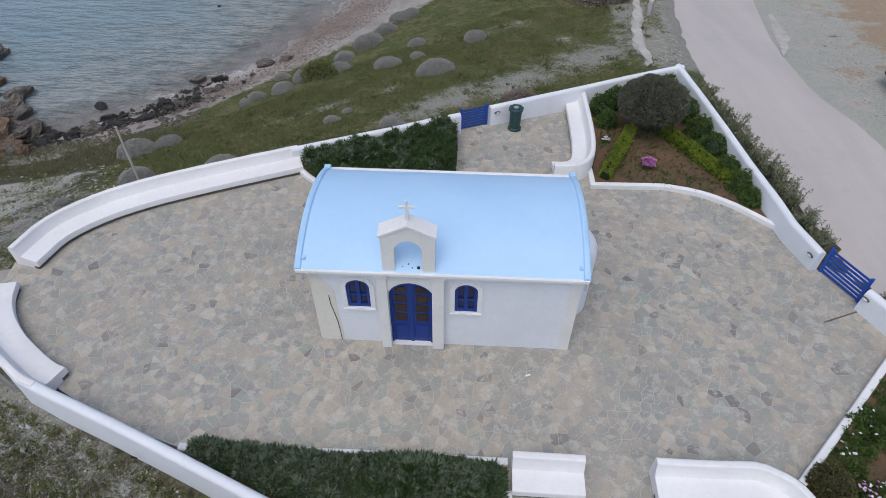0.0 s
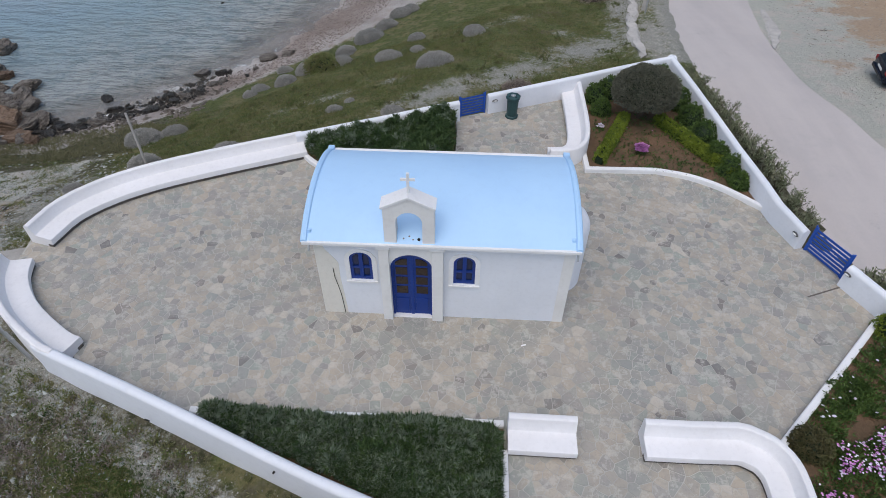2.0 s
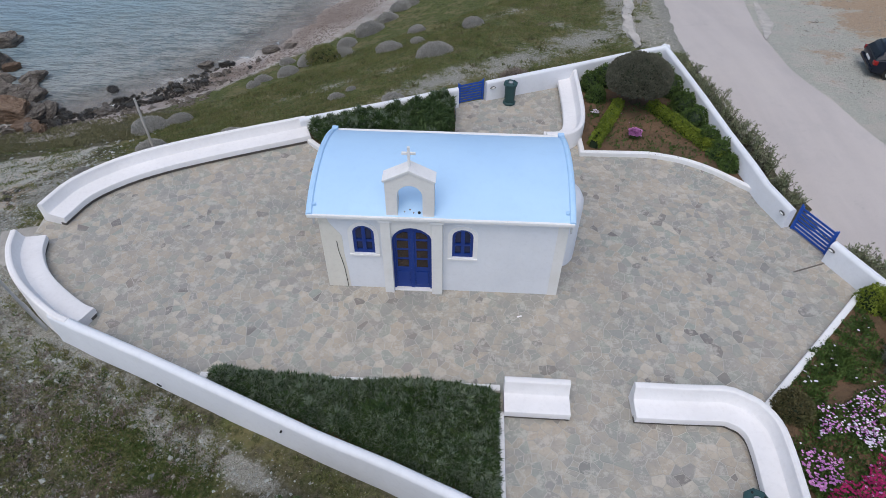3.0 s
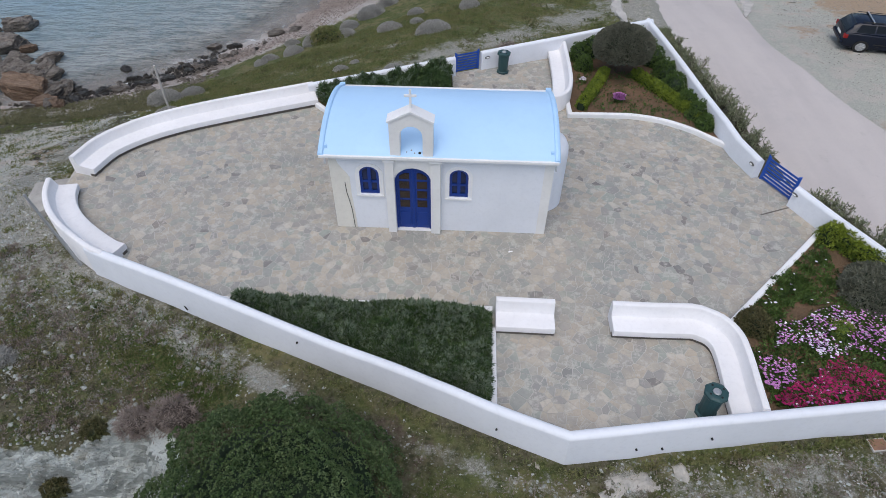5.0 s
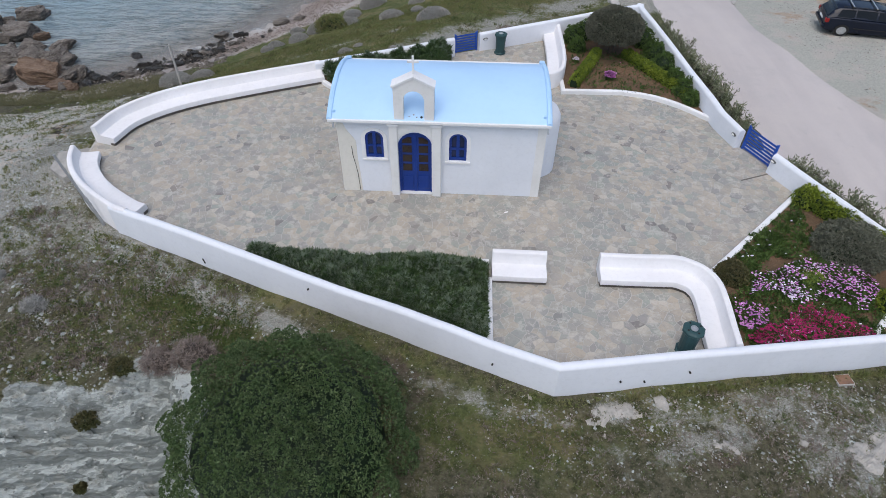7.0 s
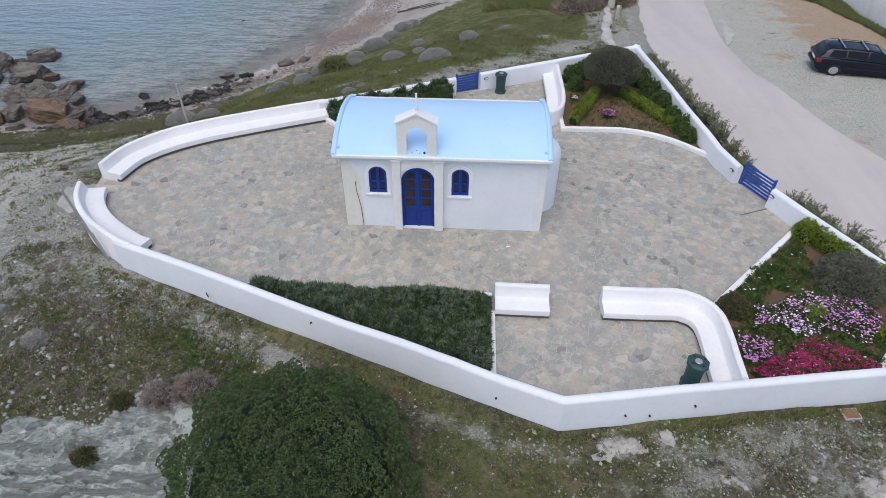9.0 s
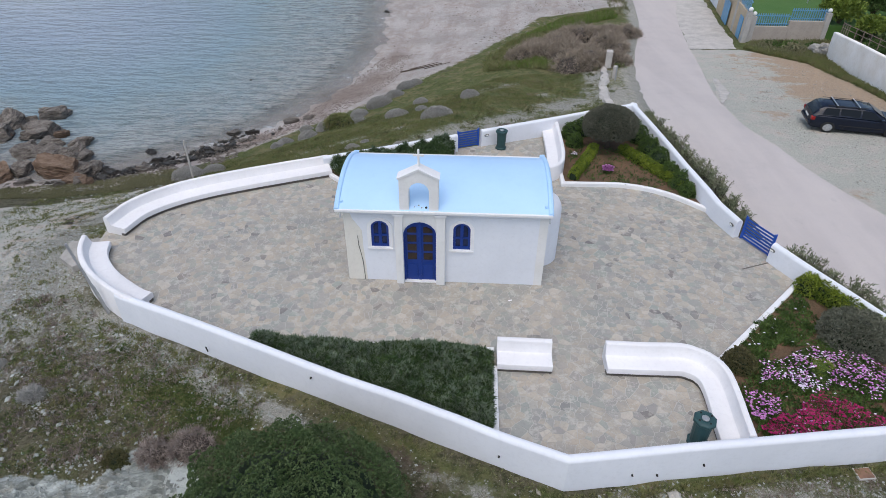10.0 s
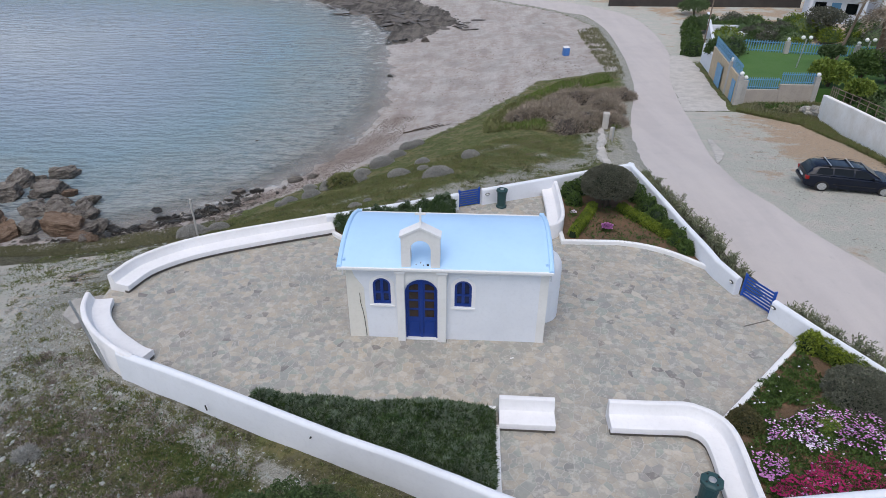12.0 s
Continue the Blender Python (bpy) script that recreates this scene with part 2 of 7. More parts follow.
def paving_material(name, per_island):
    m, nt, b = nodes_of(name)
    if per_island:
        rnd = nt.nodes.new("ShaderNodeNewGeometry").outputs["Random Per Island"]
    else:
        rnd = nt.nodes.new("ShaderNodeObjectInfo").outputs["Random"]
    r = nt.nodes.new("ShaderNodeValToRGB")
    cr = r.color_ramp
    cr.interpolation = "CONSTANT"
    tones = [(0.395, 0.352, 0.288), (0.338, 0.326, 0.297), (0.445, 0.398, 0.328), (0.30, 0.312, 0.283), (0.378, 0.348, 0.298),
             (0.278, 0.271, 0.253), (0.42, 0.365, 0.292), (0.308, 0.333, 0.292), (0.49, 0.45, 0.382), (0.18, 0.17, 0.16)]
    stops = [0, 0.14, 0.28, 0.40, 0.53, 0.64, 0.72, 0.83, 0.92, 0.975]
    while len(cr.elements) < len(tones):
        cr.elements.new(0.5)
    for e, p, c in zip(cr.elements, stops, tones):
        e.position, e.color = p, (*c, 1)
    nt.links.new(rnd, r.inputs[0])
    big, fine = noise_node(nt, 0.33, 4, 0.6, "World"), noise_node(nt, 13, 6, 0.7, "World")
    mid, damp = noise_node(nt, 1.9, 6, 0.68, "World"), noise_node(nt, 0.55, 5, 0.62, "World")
    c = mixc(nt, mathn(nt, "MULTIPLY", ramp(nt, big.outputs[0], 0.42, 0.60), 0.35), r.outputs[0], (0.385, 0.335, 0.275))
    c = mixc(nt, mathn(nt, "MULTIPLY", ramp(nt, damp.outputs[0], 0.50, 0.62), 0.5), c, (0.235, 0.252, 0.236))
    c = mixc(nt, mathn(nt, "MULTIPLY", ramp(nt, mid.outputs[0], 0.48, 0.62), 0.4), c, (0.27, 0.268, 0.25))
    c = mixc(nt, mathn(nt, "MULTIPLY", ramp(nt, fine.outputs[0], 0.50, 0.68), 0.35), c, (0.22, 0.21, 0.195))
    light = noise_node(nt, 3.1, 7, 0.75, "World")
    c = mixc(nt, mathn(nt, "MULTIPLY", ramp(nt, light.outputs[0], 0.52, 0.60), 0.6), c, (0.50, 0.475, 0.425))
    nt.links.new(c, b.inputs["Base Color"])
    b.inputs["Roughness"].default_value, b.inputs["Specular IOR Level"].default_value = 0.62, 0.45
    bump(nt, b, fine.outputs[0], 0.4, 0.01)
    return m


paving_material("slate_piece", False)
paving_material("slate_joined", True)


def ground_material():
    m, nt, b = nodes_of("ground_cover")

    def attr(name):
        a = nt.nodes.new("ShaderNodeAttribute")
        a.attribute_name = name
        sp = nt.nodes.new("ShaderNodeSeparateColor")
        nt.links.new(a.outputs["Color"], sp.inputs[0])
        return a, sp
    at, sep = attr("cover")
    ti, tin = attr("tint")
    ea, earth = attr("earth")
    big, mid, fine, grit = noise_node(nt, 0.35, 5, 0.6), noise_node(nt, 1.6, 6, 0.7), noise_node(nt, 9, 6, 0.7), noise_node(nt, 38, 4, 0.7)
    rust, dark = noise_node(nt, 0.9, 5, 0.65), noise_node(nt, 4.2, 6, 0.72)

    def jitter(value, *layers):
        for n, k in layers:
            value = mathn(nt, "ADD", value, mathn(nt, "MULTIPLY", mathn(nt, "SUBTRACT", n.outputs[0], 0.5), k))
        return value
    tc = nt.nodes.new("ShaderNodeTexCoord")

    def specks(scale, r0, r1, lo, hi):
        v = nt.nodes.new("ShaderNodeTexVoronoi")
        v.inputs["Scale"].default_value = scale
        nt.links.new(tc.outputs["Object"], v.inputs["Vector"])
        return mathn(nt, "MULTIPLY", ramp(nt, v.outputs["Distance"], r0, r1, (1, 1, 1), (0, 0, 0)), ramp(nt, v.outputs["Color"], lo, hi))
    speck, chips = specks(17, 0.2, 0.36, 0.60, 0.8), specks(7, 0.22, 0.30, 0.66, 0.72)
    # dry thin turf, fresh turf, dead russet growth, pale gravel
    c = mixc(nt, ramp(nt, fine.outputs[0], 0.40, 0.68), (0.155, 0.142, 0.095), (0.058, 0.056, 0.034))
    c = mixc(nt, mathn(nt, "MULTIPLY", ramp(nt, dark.outputs[0], 0.50, 0.60), 0.75), c, (0.038, 0.044, 0.019))
    turf = mixc(nt, ramp(nt, fine.outputs[0], 0.38, 0.66), (0.140, 0.158, 0.060), (0.068, 0.084, 0.028))
    turf = mixc(nt, mathn(nt, "MULTIPLY", ramp(nt, rust.outputs[0], 0.47, 0.60), 0.8), turf, (0.20, 0.175, 0.09))
    turf = mixc(nt, mathn(nt, "MULTIPLY", ramp(nt, dark.outputs[0], 0.50, 0.60), 0.6), turf, (0.035, 0.050, 0.016))
    kg = jitter(sep.outputs[0], (big, 1.3), (mid, 1.1), (fine, 0.5))
    c = mixc(nt, ramp(nt, mathn(nt, "ADD", kg, tin.outputs[1]), 0.42, 0.70), c, turf)
    dead = mixc(nt, ramp(nt, fine.outputs[0], 0.40, 0.66), (0.185, 0.145, 0.115), (0.070, 0.052, 0.038))
    c = mixc(nt, mathn(nt, "MULTIPLY", ramp(nt, jitter(tin.outputs[2], (rust, 1.9), (fine, 0.7)), 0.48, 0.66), 0.85), c, dead)
    gravel = mixc(nt, ramp(nt, grit.outputs[0], 0.40, 0.62), (0.20, 0.195, 0.165), (0.45, 0.445, 0.40))
    kp = jitter(tin.outputs[0], (mid, 1.7), (fine, 1.3))
    c = mixc(nt, ramp(nt, kp, 0.30, 0.66), c, gravel)
    sp_amt = mathn(nt, "MULTIPLY", speck, ramp(nt, kp, 0.15, 0.55, (0.25, 0.25, 0.25), (0.9, 0.9, 0.9)))
    c = mixc(nt, sp_amt, c, (0.45, 0.435, 0.405))
    sand = mixc(nt, ramp(nt, mid.outputs[0], 0.35, 0.65), (0.385, 0.325, 0.292), (0.52, 0.485, 0.455))
    drift = noise_node(nt, 0.32, 7, 0.7, "Object", (2.0, 0.55, 1))
    sand = mixc(nt, mathn(nt, "MULTIPLY", ramp(nt, drift.outputs[0], 0.46, 0.60), 0.7), sand, (0.55, 0.535, 0.515))
    sand = mixc(nt, mathn(nt, "MULTIPLY", ramp(nt, drift.outputs[0], 0.36, 0.44, (1, 1, 1), (0, 0, 0)), 0.6), sand, (0.33, 0.285, 0.255))
    sand = mixc(nt, mathn(nt, "MULTIPLY", ramp(nt, big.outputs[0], 0.46, 0.62), 0.6), sand, (0.345, 0.32, 0.295))
    sand = mixc(nt, mathn(nt, "MULTIPLY", ramp(nt, jitter(tin.outputs[2], (big, 0.8), (mid, 0.5)), 0.35, 0.75), 0.8), sand, (0.215, 0.165, 0.138))
    sand = mixc(nt, mathn(nt, "MULTIPLY", ramp(nt, grit.outputs[0], 0.45, 0.65), 0.6), sand, (0.22, 0.185, 0.165))
    sand = mixc(nt, mathn(nt, "MULTIPLY", chips, 0.18), sand, (0.13, 0.115, 0.105))
    sand = mixc(nt, mathn(nt, "MULTIPLY", speck, 0.45), sand, (0.50, 0.47, 0.45))
    kb = jitter(sep.outputs[1], (mid, 1.1), (fine, 0.4))
    c = mixc(nt, ramp(nt, kb, 0.40, 0.60), c, sand)
    ke = jitter(earth.outputs[0], (big, 2.8), (mid, 1.4), (rust, 1.2))
    lot = mixc(nt, ramp(nt, fine.outputs[0], 0.40, 0.70), (0.50, 0.50, 0.44), (0.39, 0.39, 0.345))
    lot = mixc(nt, mathn(nt, "MULTIPLY", ramp(nt, rust.outputs[0], 0.48, 0.58), 0.8), lot, (0.53, 0.49, 0.44))
    clay = mixc(nt, ramp(nt, fine.outputs[0], 0.40, 0.70), (0.46, 0.355, 0.255), (0.35, 0.26, 0.185))
    lot = mixc(nt, ramp(nt, ke, 0.30, 0.72), lot, clay)
    lot = mixc(nt, mathn(nt, "MULTIPLY", speck, 0.4), lot, (0.44, 0.42, 0.38))
    kl = jitter(sep.outputs[2], (mid, 1.0), (fine, 0.5))
    c = mixc(nt, ramp(nt, kl, 0.40, 0.60), c, lot)
    strata = noise_node(nt, 1.3, 6, 0.65, "Object", (0.22, 0.22, 6.0))
    flake = noise_node(nt, 3.0, 8, 0.75, "Object", (0.9, 1.3, 2.0))
    rock = mixc(nt, ramp(nt, strata.outputs[0], 0.36, 0.58), (0.27, 0.295, 0.28), (0.59, 0.63, 0.605))
    rock = mixc(nt, ramp(nt, flake.outputs[0], 0.60, 0.67), rock, (0.17, 0.175, 0.16))
    rock = mixc(nt, mathn(nt, "MULTIPLY", ramp(nt, mid.outputs[0], 0.54, 0.66), 0.55), rock, (0.37, 0.345, 0.28))
    rock = mixc(nt, mathn(nt, "MULTIPLY", ramp(nt, dark.outputs[0], 0.60, 0.68), 0.7), rock, (0.15, 0.14, 0.12))
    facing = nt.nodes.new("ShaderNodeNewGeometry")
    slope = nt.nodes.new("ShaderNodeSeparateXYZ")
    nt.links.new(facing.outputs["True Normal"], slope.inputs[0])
    # darkens steep risers by normal, putting the ledges' light and shade into the colour
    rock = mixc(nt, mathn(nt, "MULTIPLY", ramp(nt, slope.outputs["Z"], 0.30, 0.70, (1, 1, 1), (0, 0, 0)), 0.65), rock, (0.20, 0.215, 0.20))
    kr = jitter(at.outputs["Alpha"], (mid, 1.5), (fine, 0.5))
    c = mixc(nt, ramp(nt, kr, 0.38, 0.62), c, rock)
    b.inputs["Roughness"].default_value, b.inputs["Specular IOR Level"].default_value = 0.95, 0.15
    hgt = mathn(nt, "ADD", mathn(nt, "MULTIPLY", mid.outputs[0], 1.2), mathn(nt, "ADD", fine.outputs[0], mathn(nt, "MULTIPLY", grit.outputs[0], 0.35)))
    hgt = mathn(nt, "ADD", hgt, mathn(nt, "MULTIPLY", mathn(nt, "ADD", strata.outputs[0], flake.outputs[0]), mathn(nt, "MULTIPLY", at.outputs["Alpha"], 1.3)))
    reef = mixc(nt, ramp(nt, drift.outputs[0], 0.42, 0.60), (0.17, 0.15, 0.13), (0.060, 0.054, 0.048))
    c = mixc(nt, ramp(nt, jitter(earth.outputs[1], (mid, 1.3), (drift, 2.0), (big, 1.0)), 0.45, 0.56), c, reef)
    nt.links.new(c, b.inputs["Base Color"])
    bump(nt, b, hgt, 1.0, 0.10)


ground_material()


def sea_material():
    m, nt, b = nodes_of("sea_water")
    at = nt.nodes.new("ShaderNodeAttribute")
    at.attribute_name = "shore"
    near = at.outputs["Fac"]
    patch = noise_node(nt, 0.12, 4, 0.6)
    k = mathn(nt, "ADD", near, mathn(nt, "MULTIPLY", mathn(nt, "SUBTRACT", patch.outputs[0], 0.5), 0.45))
    stones = noise_node(nt, 1.3, 6, 0.7)
    bed = mixc(nt, ramp(nt, stones.outputs[0], 0.45, 0.62), (0.29, 0.285, 0.265), (0.165, 0.175, 0.172))
    c = mixc(nt, ramp(nt, k, 0.0, 0.50), bed, (0.195, 0.285, 0.33))
    c = mixc(nt, ramp(nt, k, 0.40, 1.0), c, (0.185, 0.262, 0.36))
    # paler far out: low-angle sky reflection painted into the water colour
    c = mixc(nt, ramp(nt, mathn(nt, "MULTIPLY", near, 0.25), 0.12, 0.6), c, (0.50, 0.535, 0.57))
    foam = noise_node(nt, 0.9, 9, 0.8)
    place = nt.nodes.new("ShaderNodeTexCoord")
    axes = nt.nodes.new("ShaderNodeSeparateXYZ")
    nt.links.new(place.outputs["Object"], axes.inputs[0])
    surf = ramp(nt, mathn(nt, "DIVIDE", axes.outputs["Y"], 100.0), 0.46, 0.66)
    reach = mathn(nt, "SUBTRACT", mathn(nt, "ADD", 0.07, mathn(nt, "MULTIPLY", surf, 0.10)), near)
    f = mathn(nt, "MULTIPLY", ramp(nt, mathn(nt, "ADD", foam.outputs[0], mathn(nt, "MULTIPLY", surf, 0.03)), 0.53, 0.62), ramp(nt, reach, 0.0, 0.06))
    c = mixc(nt, mathn(nt, "MULTIPLY", f, 0.9), c, (0.65, 0.66, 0.66))
    nt.links.new(c, b.inputs["Base Color"])
    w1 = noise_node(nt, 0.62, 3, 0.55, "Object", (0.75, 2.0, 1), -14)
    w2 = noise_node(nt, 2.3, 3, 0.6, "Object", (0.8, 1.7, 1), 9)
    w3 = noise_node(nt, 0.22, 2, 0.5, "Object", (0.6, 1.6, 1))
    h = mathn(nt, "ADD", w1.outputs[0], mathn(nt, "ADD", mathn(nt, "MULTIPLY", w2.outputs[0], 0.28), mathn(nt, "MULTIPLY", w3.outputs[0], 0.6)))
    b.inputs["Roughness"].default_value, b.inputs["IOR"].default_value = 0.12, 1.33
    bump(nt, b, h, 1.0, 0.8)
    al = ramp(nt, mathn(nt, "ADD", near, 0.0), 0.0, 0.12, (0.30, 0.30, 0.30), (1, 1, 1))
    al = mixc(nt, f, al, (0.95, 0.95, 0.95))
    nt.links.new(al, b.inputs["Alpha"])


sea_material()


# ---- helpers of this scene ----
def mesh_ob(name, bm, material, parent=None, label="", smooth=False):
    me = bpy.data.meshes.new(name)
    bm.to_mesh(me)
    bm.free()
    for m in material if isinstance(material, (list, tuple)) else [material]:
        me.materials.append(MATS[m])
    if smooth:
        for p in me.polygons:
            p.use_smooth = True
        me.set_sharp_from_angle(angle=radians(28))
    ob = new(name, me)
    ob.parent = parent
    if label:
        ob["label"] = label
    return ob


def part(name, bm, material, parent, label="", smooth=False):
    return mesh_ob(name, bm, material, parent, label, smooth)


def thing(name, at=(0, 0, 0), turn=0.0, label="", category="", group="", kind=""):
    ob = new(name)
    ob.matrix_world = pose(*at, 0, 0, turn)
    return tagged(ob, label, category, group, kind)


def add_box(bm, x0, x1, y0, y1, z0, z1, bevel=0.0, m=None, taper=1.0):
    r = bmesh.ops.create_cube(bm, size=1)
    vs = r["verts"]
    for v in vs:
        k = taper if v.co.z > 0 else 1.0
        v.co = Vector(((x0 + x1) / 2 + v.co.x * (x1 - x0) * k, (y0 + y1) / 2 + v.co.y * (y1 - y0) * k, (z0 + z1) / 2 + v.co.z * (z1 - z0)))
    if m:
        bmesh.ops.transform(bm, matrix=m, verts=vs)
    if bevel:
        es = list({e for v in vs for e in v.link_edges})
        bmesh.ops.bevel(bm, geom=es, offset=bevel, segments=2, affect="EDGES", profile=0.6)


def box(x0, x1, y0, y1, z0, z1, bevel=0.0, m=None, taper=1.0):
    bm = bmesh.new()
    add_box(bm, x0, x1, y0, y1, z0, z1, bevel, m, taper)
    return bm


def add_rod(bm, a, b, r0, r1=None, seg=8):
    a, b = Vector(a), Vector(b)
    d = b - a
    mt = Matrix.Translation((a + b) / 2) @ d.to_track_quat("Z", "Y").to_matrix().to_4x4()
    bmesh.ops.create_cone(bm, cap_ends=True, segments=seg, radius1=r0, radius2=r0 if r1 is None else r1, depth=d.length, matrix=mt)


def rod(a, b, r0, r1=None, seg=8):
    bm = bmesh.new()
    add_rod(bm, a, b, r0, r1, seg)
    return bm


def ball(c, r, squash=(1, 1, 1), sub=2):
    bm = bmesh.new()
    bmesh.ops.create_icosphere(bm, subdivisions=sub, radius=r, matrix=Matrix.Translation(c) @ Matrix.Diagonal((*squash, 1)))
    return bm


def lathe(profile, seg=24, at=(0, 0, 0)):
    bm = bmesh.new()
    rings = []
    for r, z in profile:
        rings.append([bm.verts.new((at[0] + r * math.cos(2 * math.pi * i / seg), at[1] + r * math.sin(2 * math.pi * i / seg), at[2] + z)) for i in range(seg)])
    for a, b in zip(rings, rings[1:]):
        for i in range(seg):
            bm.faces.new((a[i], a[(i + 1) % seg], b[(i + 1) % seg], b[i]))
    for ring in (rings[0], rings[-1]):
        try:
            bm.faces.new(ring)
        except ValueError:
            pass
    bmesh.ops.recalc_face_normals(bm, faces=bm.faces)
    return bm


def smooth_path(points, n=4):
    """Catmull-Rom through the points, n steps between each two."""
    p = [Vector(q) for q in points]
    p = [2 * p[0] - p[1]] + p + [2 * p[-1] - p[-2]]
    out = []
    for i in range(1, len(p) - 2):
        for k in range(n):
            t = k / n
            a, b, c, d = p[i - 1:i + 3]
            out.append(0.5 * (2 * b + (c - a) * t + (2 * a - 5 * b + 4 * c - d) * t * t + (3 * b - a - 3 * c + d) * t ** 3))
    return out + [p[-2]]


def sweep(path, profile, wobble=0.0):
    """A closed profile of (offset to the left, z) drawn along a path of (x, y, z) points, mitred, its ends closed."""
    bm = bmesh.new()
    pts = [Vector((*q, 0.0)) if len(q) == 2 else Vector(q) for q in path]
    rings = []
    for i, p in enumerate(pts):
        a = (p - pts[i - 1]).xy.normalized() if i else None
        b = (pts[i + 1] - p).xy.normalized() if i < len(pts) - 1 else None
        a, b = a or b, b or a
        na, nb = Vector((-a.y, a.x)), Vector((-b.y, b.x))
        n = (na + nb).normalized()
        k = 1 / max(0.5, n.dot(na))
        ring = []
        for o, z in profile:
            j = wobble * noise.noise((p.x * 1.3 + o, p.y * 1.3, z)) if wobble else 0
            ring.append(bm.verts.new((p.x + n.x * (o * k + j), p.y + n.y * (o * k + j), p.z * (1 if z > 0.3 else 0) + z + (j if z > 0.3 else 0))))
        rings.append(ring)
    m = len(profile)
    for a, b in zip(rings, rings[1:]):
        for i in range(m):
            bm.faces.new((a[i], a[(i + 1) % m], b[(i + 1) % m], b[i]))
    bm.faces.new(rings[0])
    bm.faces.new(rings[-1])
    bmesh.ops.recalc_face_normals(bm, faces=bm.faces)
    return bm


def arch_outline(w, spring, top, n=10, x0=0.0, z0=0.0):
    """Outline (x, z) of an arched opening, from the bottom left corner, over the arch, to the bottom right."""
    pts = [(x0 - w / 2, z0)]
    for i in range(n + 1):
        a = math.pi * (1 - i / n)
        pts.append((x0 + w / 2 * math.cos(a), spring + (top - spring) * math.sin(a)))
    pts.append((x0 + w / 2, z0))
    return pts


def prism(outline, y0, y1, bm=None):
    """A closed (x, z) outline drawn out from y0 to y1."""
    bm = bm or bmesh.new()
    a = [bm.verts.new((x, y0, z)) for x, z in outline]
    b = [bm.verts.new((x, y1, z)) for x, z in outline]
    n = len(a)
    fs = [bm.faces.new(a), bm.faces.new(b)]
    fs += [bm.faces.new((a[i], a[(i + 1) % n], b[(i + 1) % n], b[i])) for i in range(n)]
    bmesh.ops.recalc_face_normals(bm, faces=fs)
    return bm


def arch_band(outer, inner, y0, y1):
    """The band between two open outlines of the same number of points."""
    bm = bmesh.new()
    rows = [[bm.verts.new((x, y, z)) for x, z in o] for o, y in ((outer, y0), (inner, y0), (inner, y1), (outer, y1))]
    n = len(outer)
    for r in range(4):
        a, b = rows[r], rows[(r + 1) % 4]
        for i in range(n - 1):
            bm.faces.new((a[i], a[i + 1], b[i + 1], b[i]))
    for i in (0, n - 1):
        bm.faces.new([row[i] for row in rows])
    bmesh.ops.recalc_face_normals(bm, faces=bm.faces)
    return bm


def inside(poly, x, y):
    """Even-odd test; x and y may be arrays."""
    x, y = np.asarray(x, float), np.asarray(y, float)
    r = np.zeros(x.shape, bool)
    for (ax, ay), (bx, by) in zip(poly, poly[1:] + poly[:1]):
        if ay != by:
            r ^= ((ay > y) != (by > y)) & (x < (bx - ax) * (y - ay) / (by - ay) + ax)
    return r


def far_from(line, x, y):
    """Distance to an open line; arrays."""
    best = np.full(np.shape(x), 1e9)
    for (ax, ay), (bx, by) in zip(line, line[1:]):
        dx, dy = bx - ax, by - ay
        t = np.clip(((x - ax) * dx + (y - ay) * dy) / (dx * dx + dy * dy), 0, 1)
        best = np.minimum(best, np.hypot(x - ax - t * dx, y - ay - t * dy))
    return best


def wave(x, y, f, seed=0.0):
    """Cheap smooth unevenness from -1 to 1; arrays."""
    return (np.sin(x * f + 1.3 * np.sin(y * f * 0.7 + seed)) * np.cos(y * f * 1.1 + 1.7 * np.sin(x * f * 0.6 + 2 + seed))
            + 0.5 * np.sin(x * f * 2.3 + y * f * 1.9 + seed)) / 1.5


def step(v, a, b):
    t = np.clip((v - a) / (b - a), 0, 1)
    return t * t * (3 - 2 * t)


LATTICES = [np.random.default_rng(31 + k).uniform(-1, 1, (64, 64)) for k in range(24)]


def lattice(x, y, seed=0):
    """Smoothed random lattice from -1 to 1; arrays."""
    table = LATTICES[seed % 24]
    i, j = np.floor(x).astype(int), np.floor(y).astype(int)
    u, v = x - i, y - j
    u, v = u * u * (3 - 2 * u), v * v * (3 - 2 * v)
    a = table[i % 64, j % 64] * (1 - u) + table[(i + 1) % 64, j % 64] * u
    b = table[i % 64, (j + 1) % 64] * (1 - u) + table[(i + 1) % 64, (j + 1) % 64] * u
    return a * (1 - v) + b * v


def rugged(x, y, f, octaves=4, seed=0):
    return sum(0.55 ** k * lattice(x * f * 2 ** k, y * f * 2 ** k, seed + k) for k in range(octaves)) / 1.8


# ---- plan ----
SEA = -4.95
SHORE = [(-400, 24), (-60, 14), (-36, 13), (-24.2, 13), (-20.6, 13.8), (-18.8, 14.4), (-16.4, 16), (-14.2, 17.6), (-12.2, 20), (-10, 23.4),
         (-8.6, 26.3), (-7.4, 31), (-6.4, 38.5), (-7, 46), (-8.6, 58), (-10.3, 71), (-16.6, 86), (-27, 98), (-60, 112), (-400, 150)]
WATER = SHORE + [(-1500, 150), (-1500, 24)]
ROAD_L = [(17.6, -9), (14.6, -3.6), (13.0, -0.6), (12.0, 1.6), (11.0, 4.2), (10.4, 8), (9.9, 12), (10.1, 16), (10.9, 22), (12.2, 28.2), (14.6, 38), (16.25, 52.8), (16.8, 66.9), (14.1, 79.2), (4, 92)]
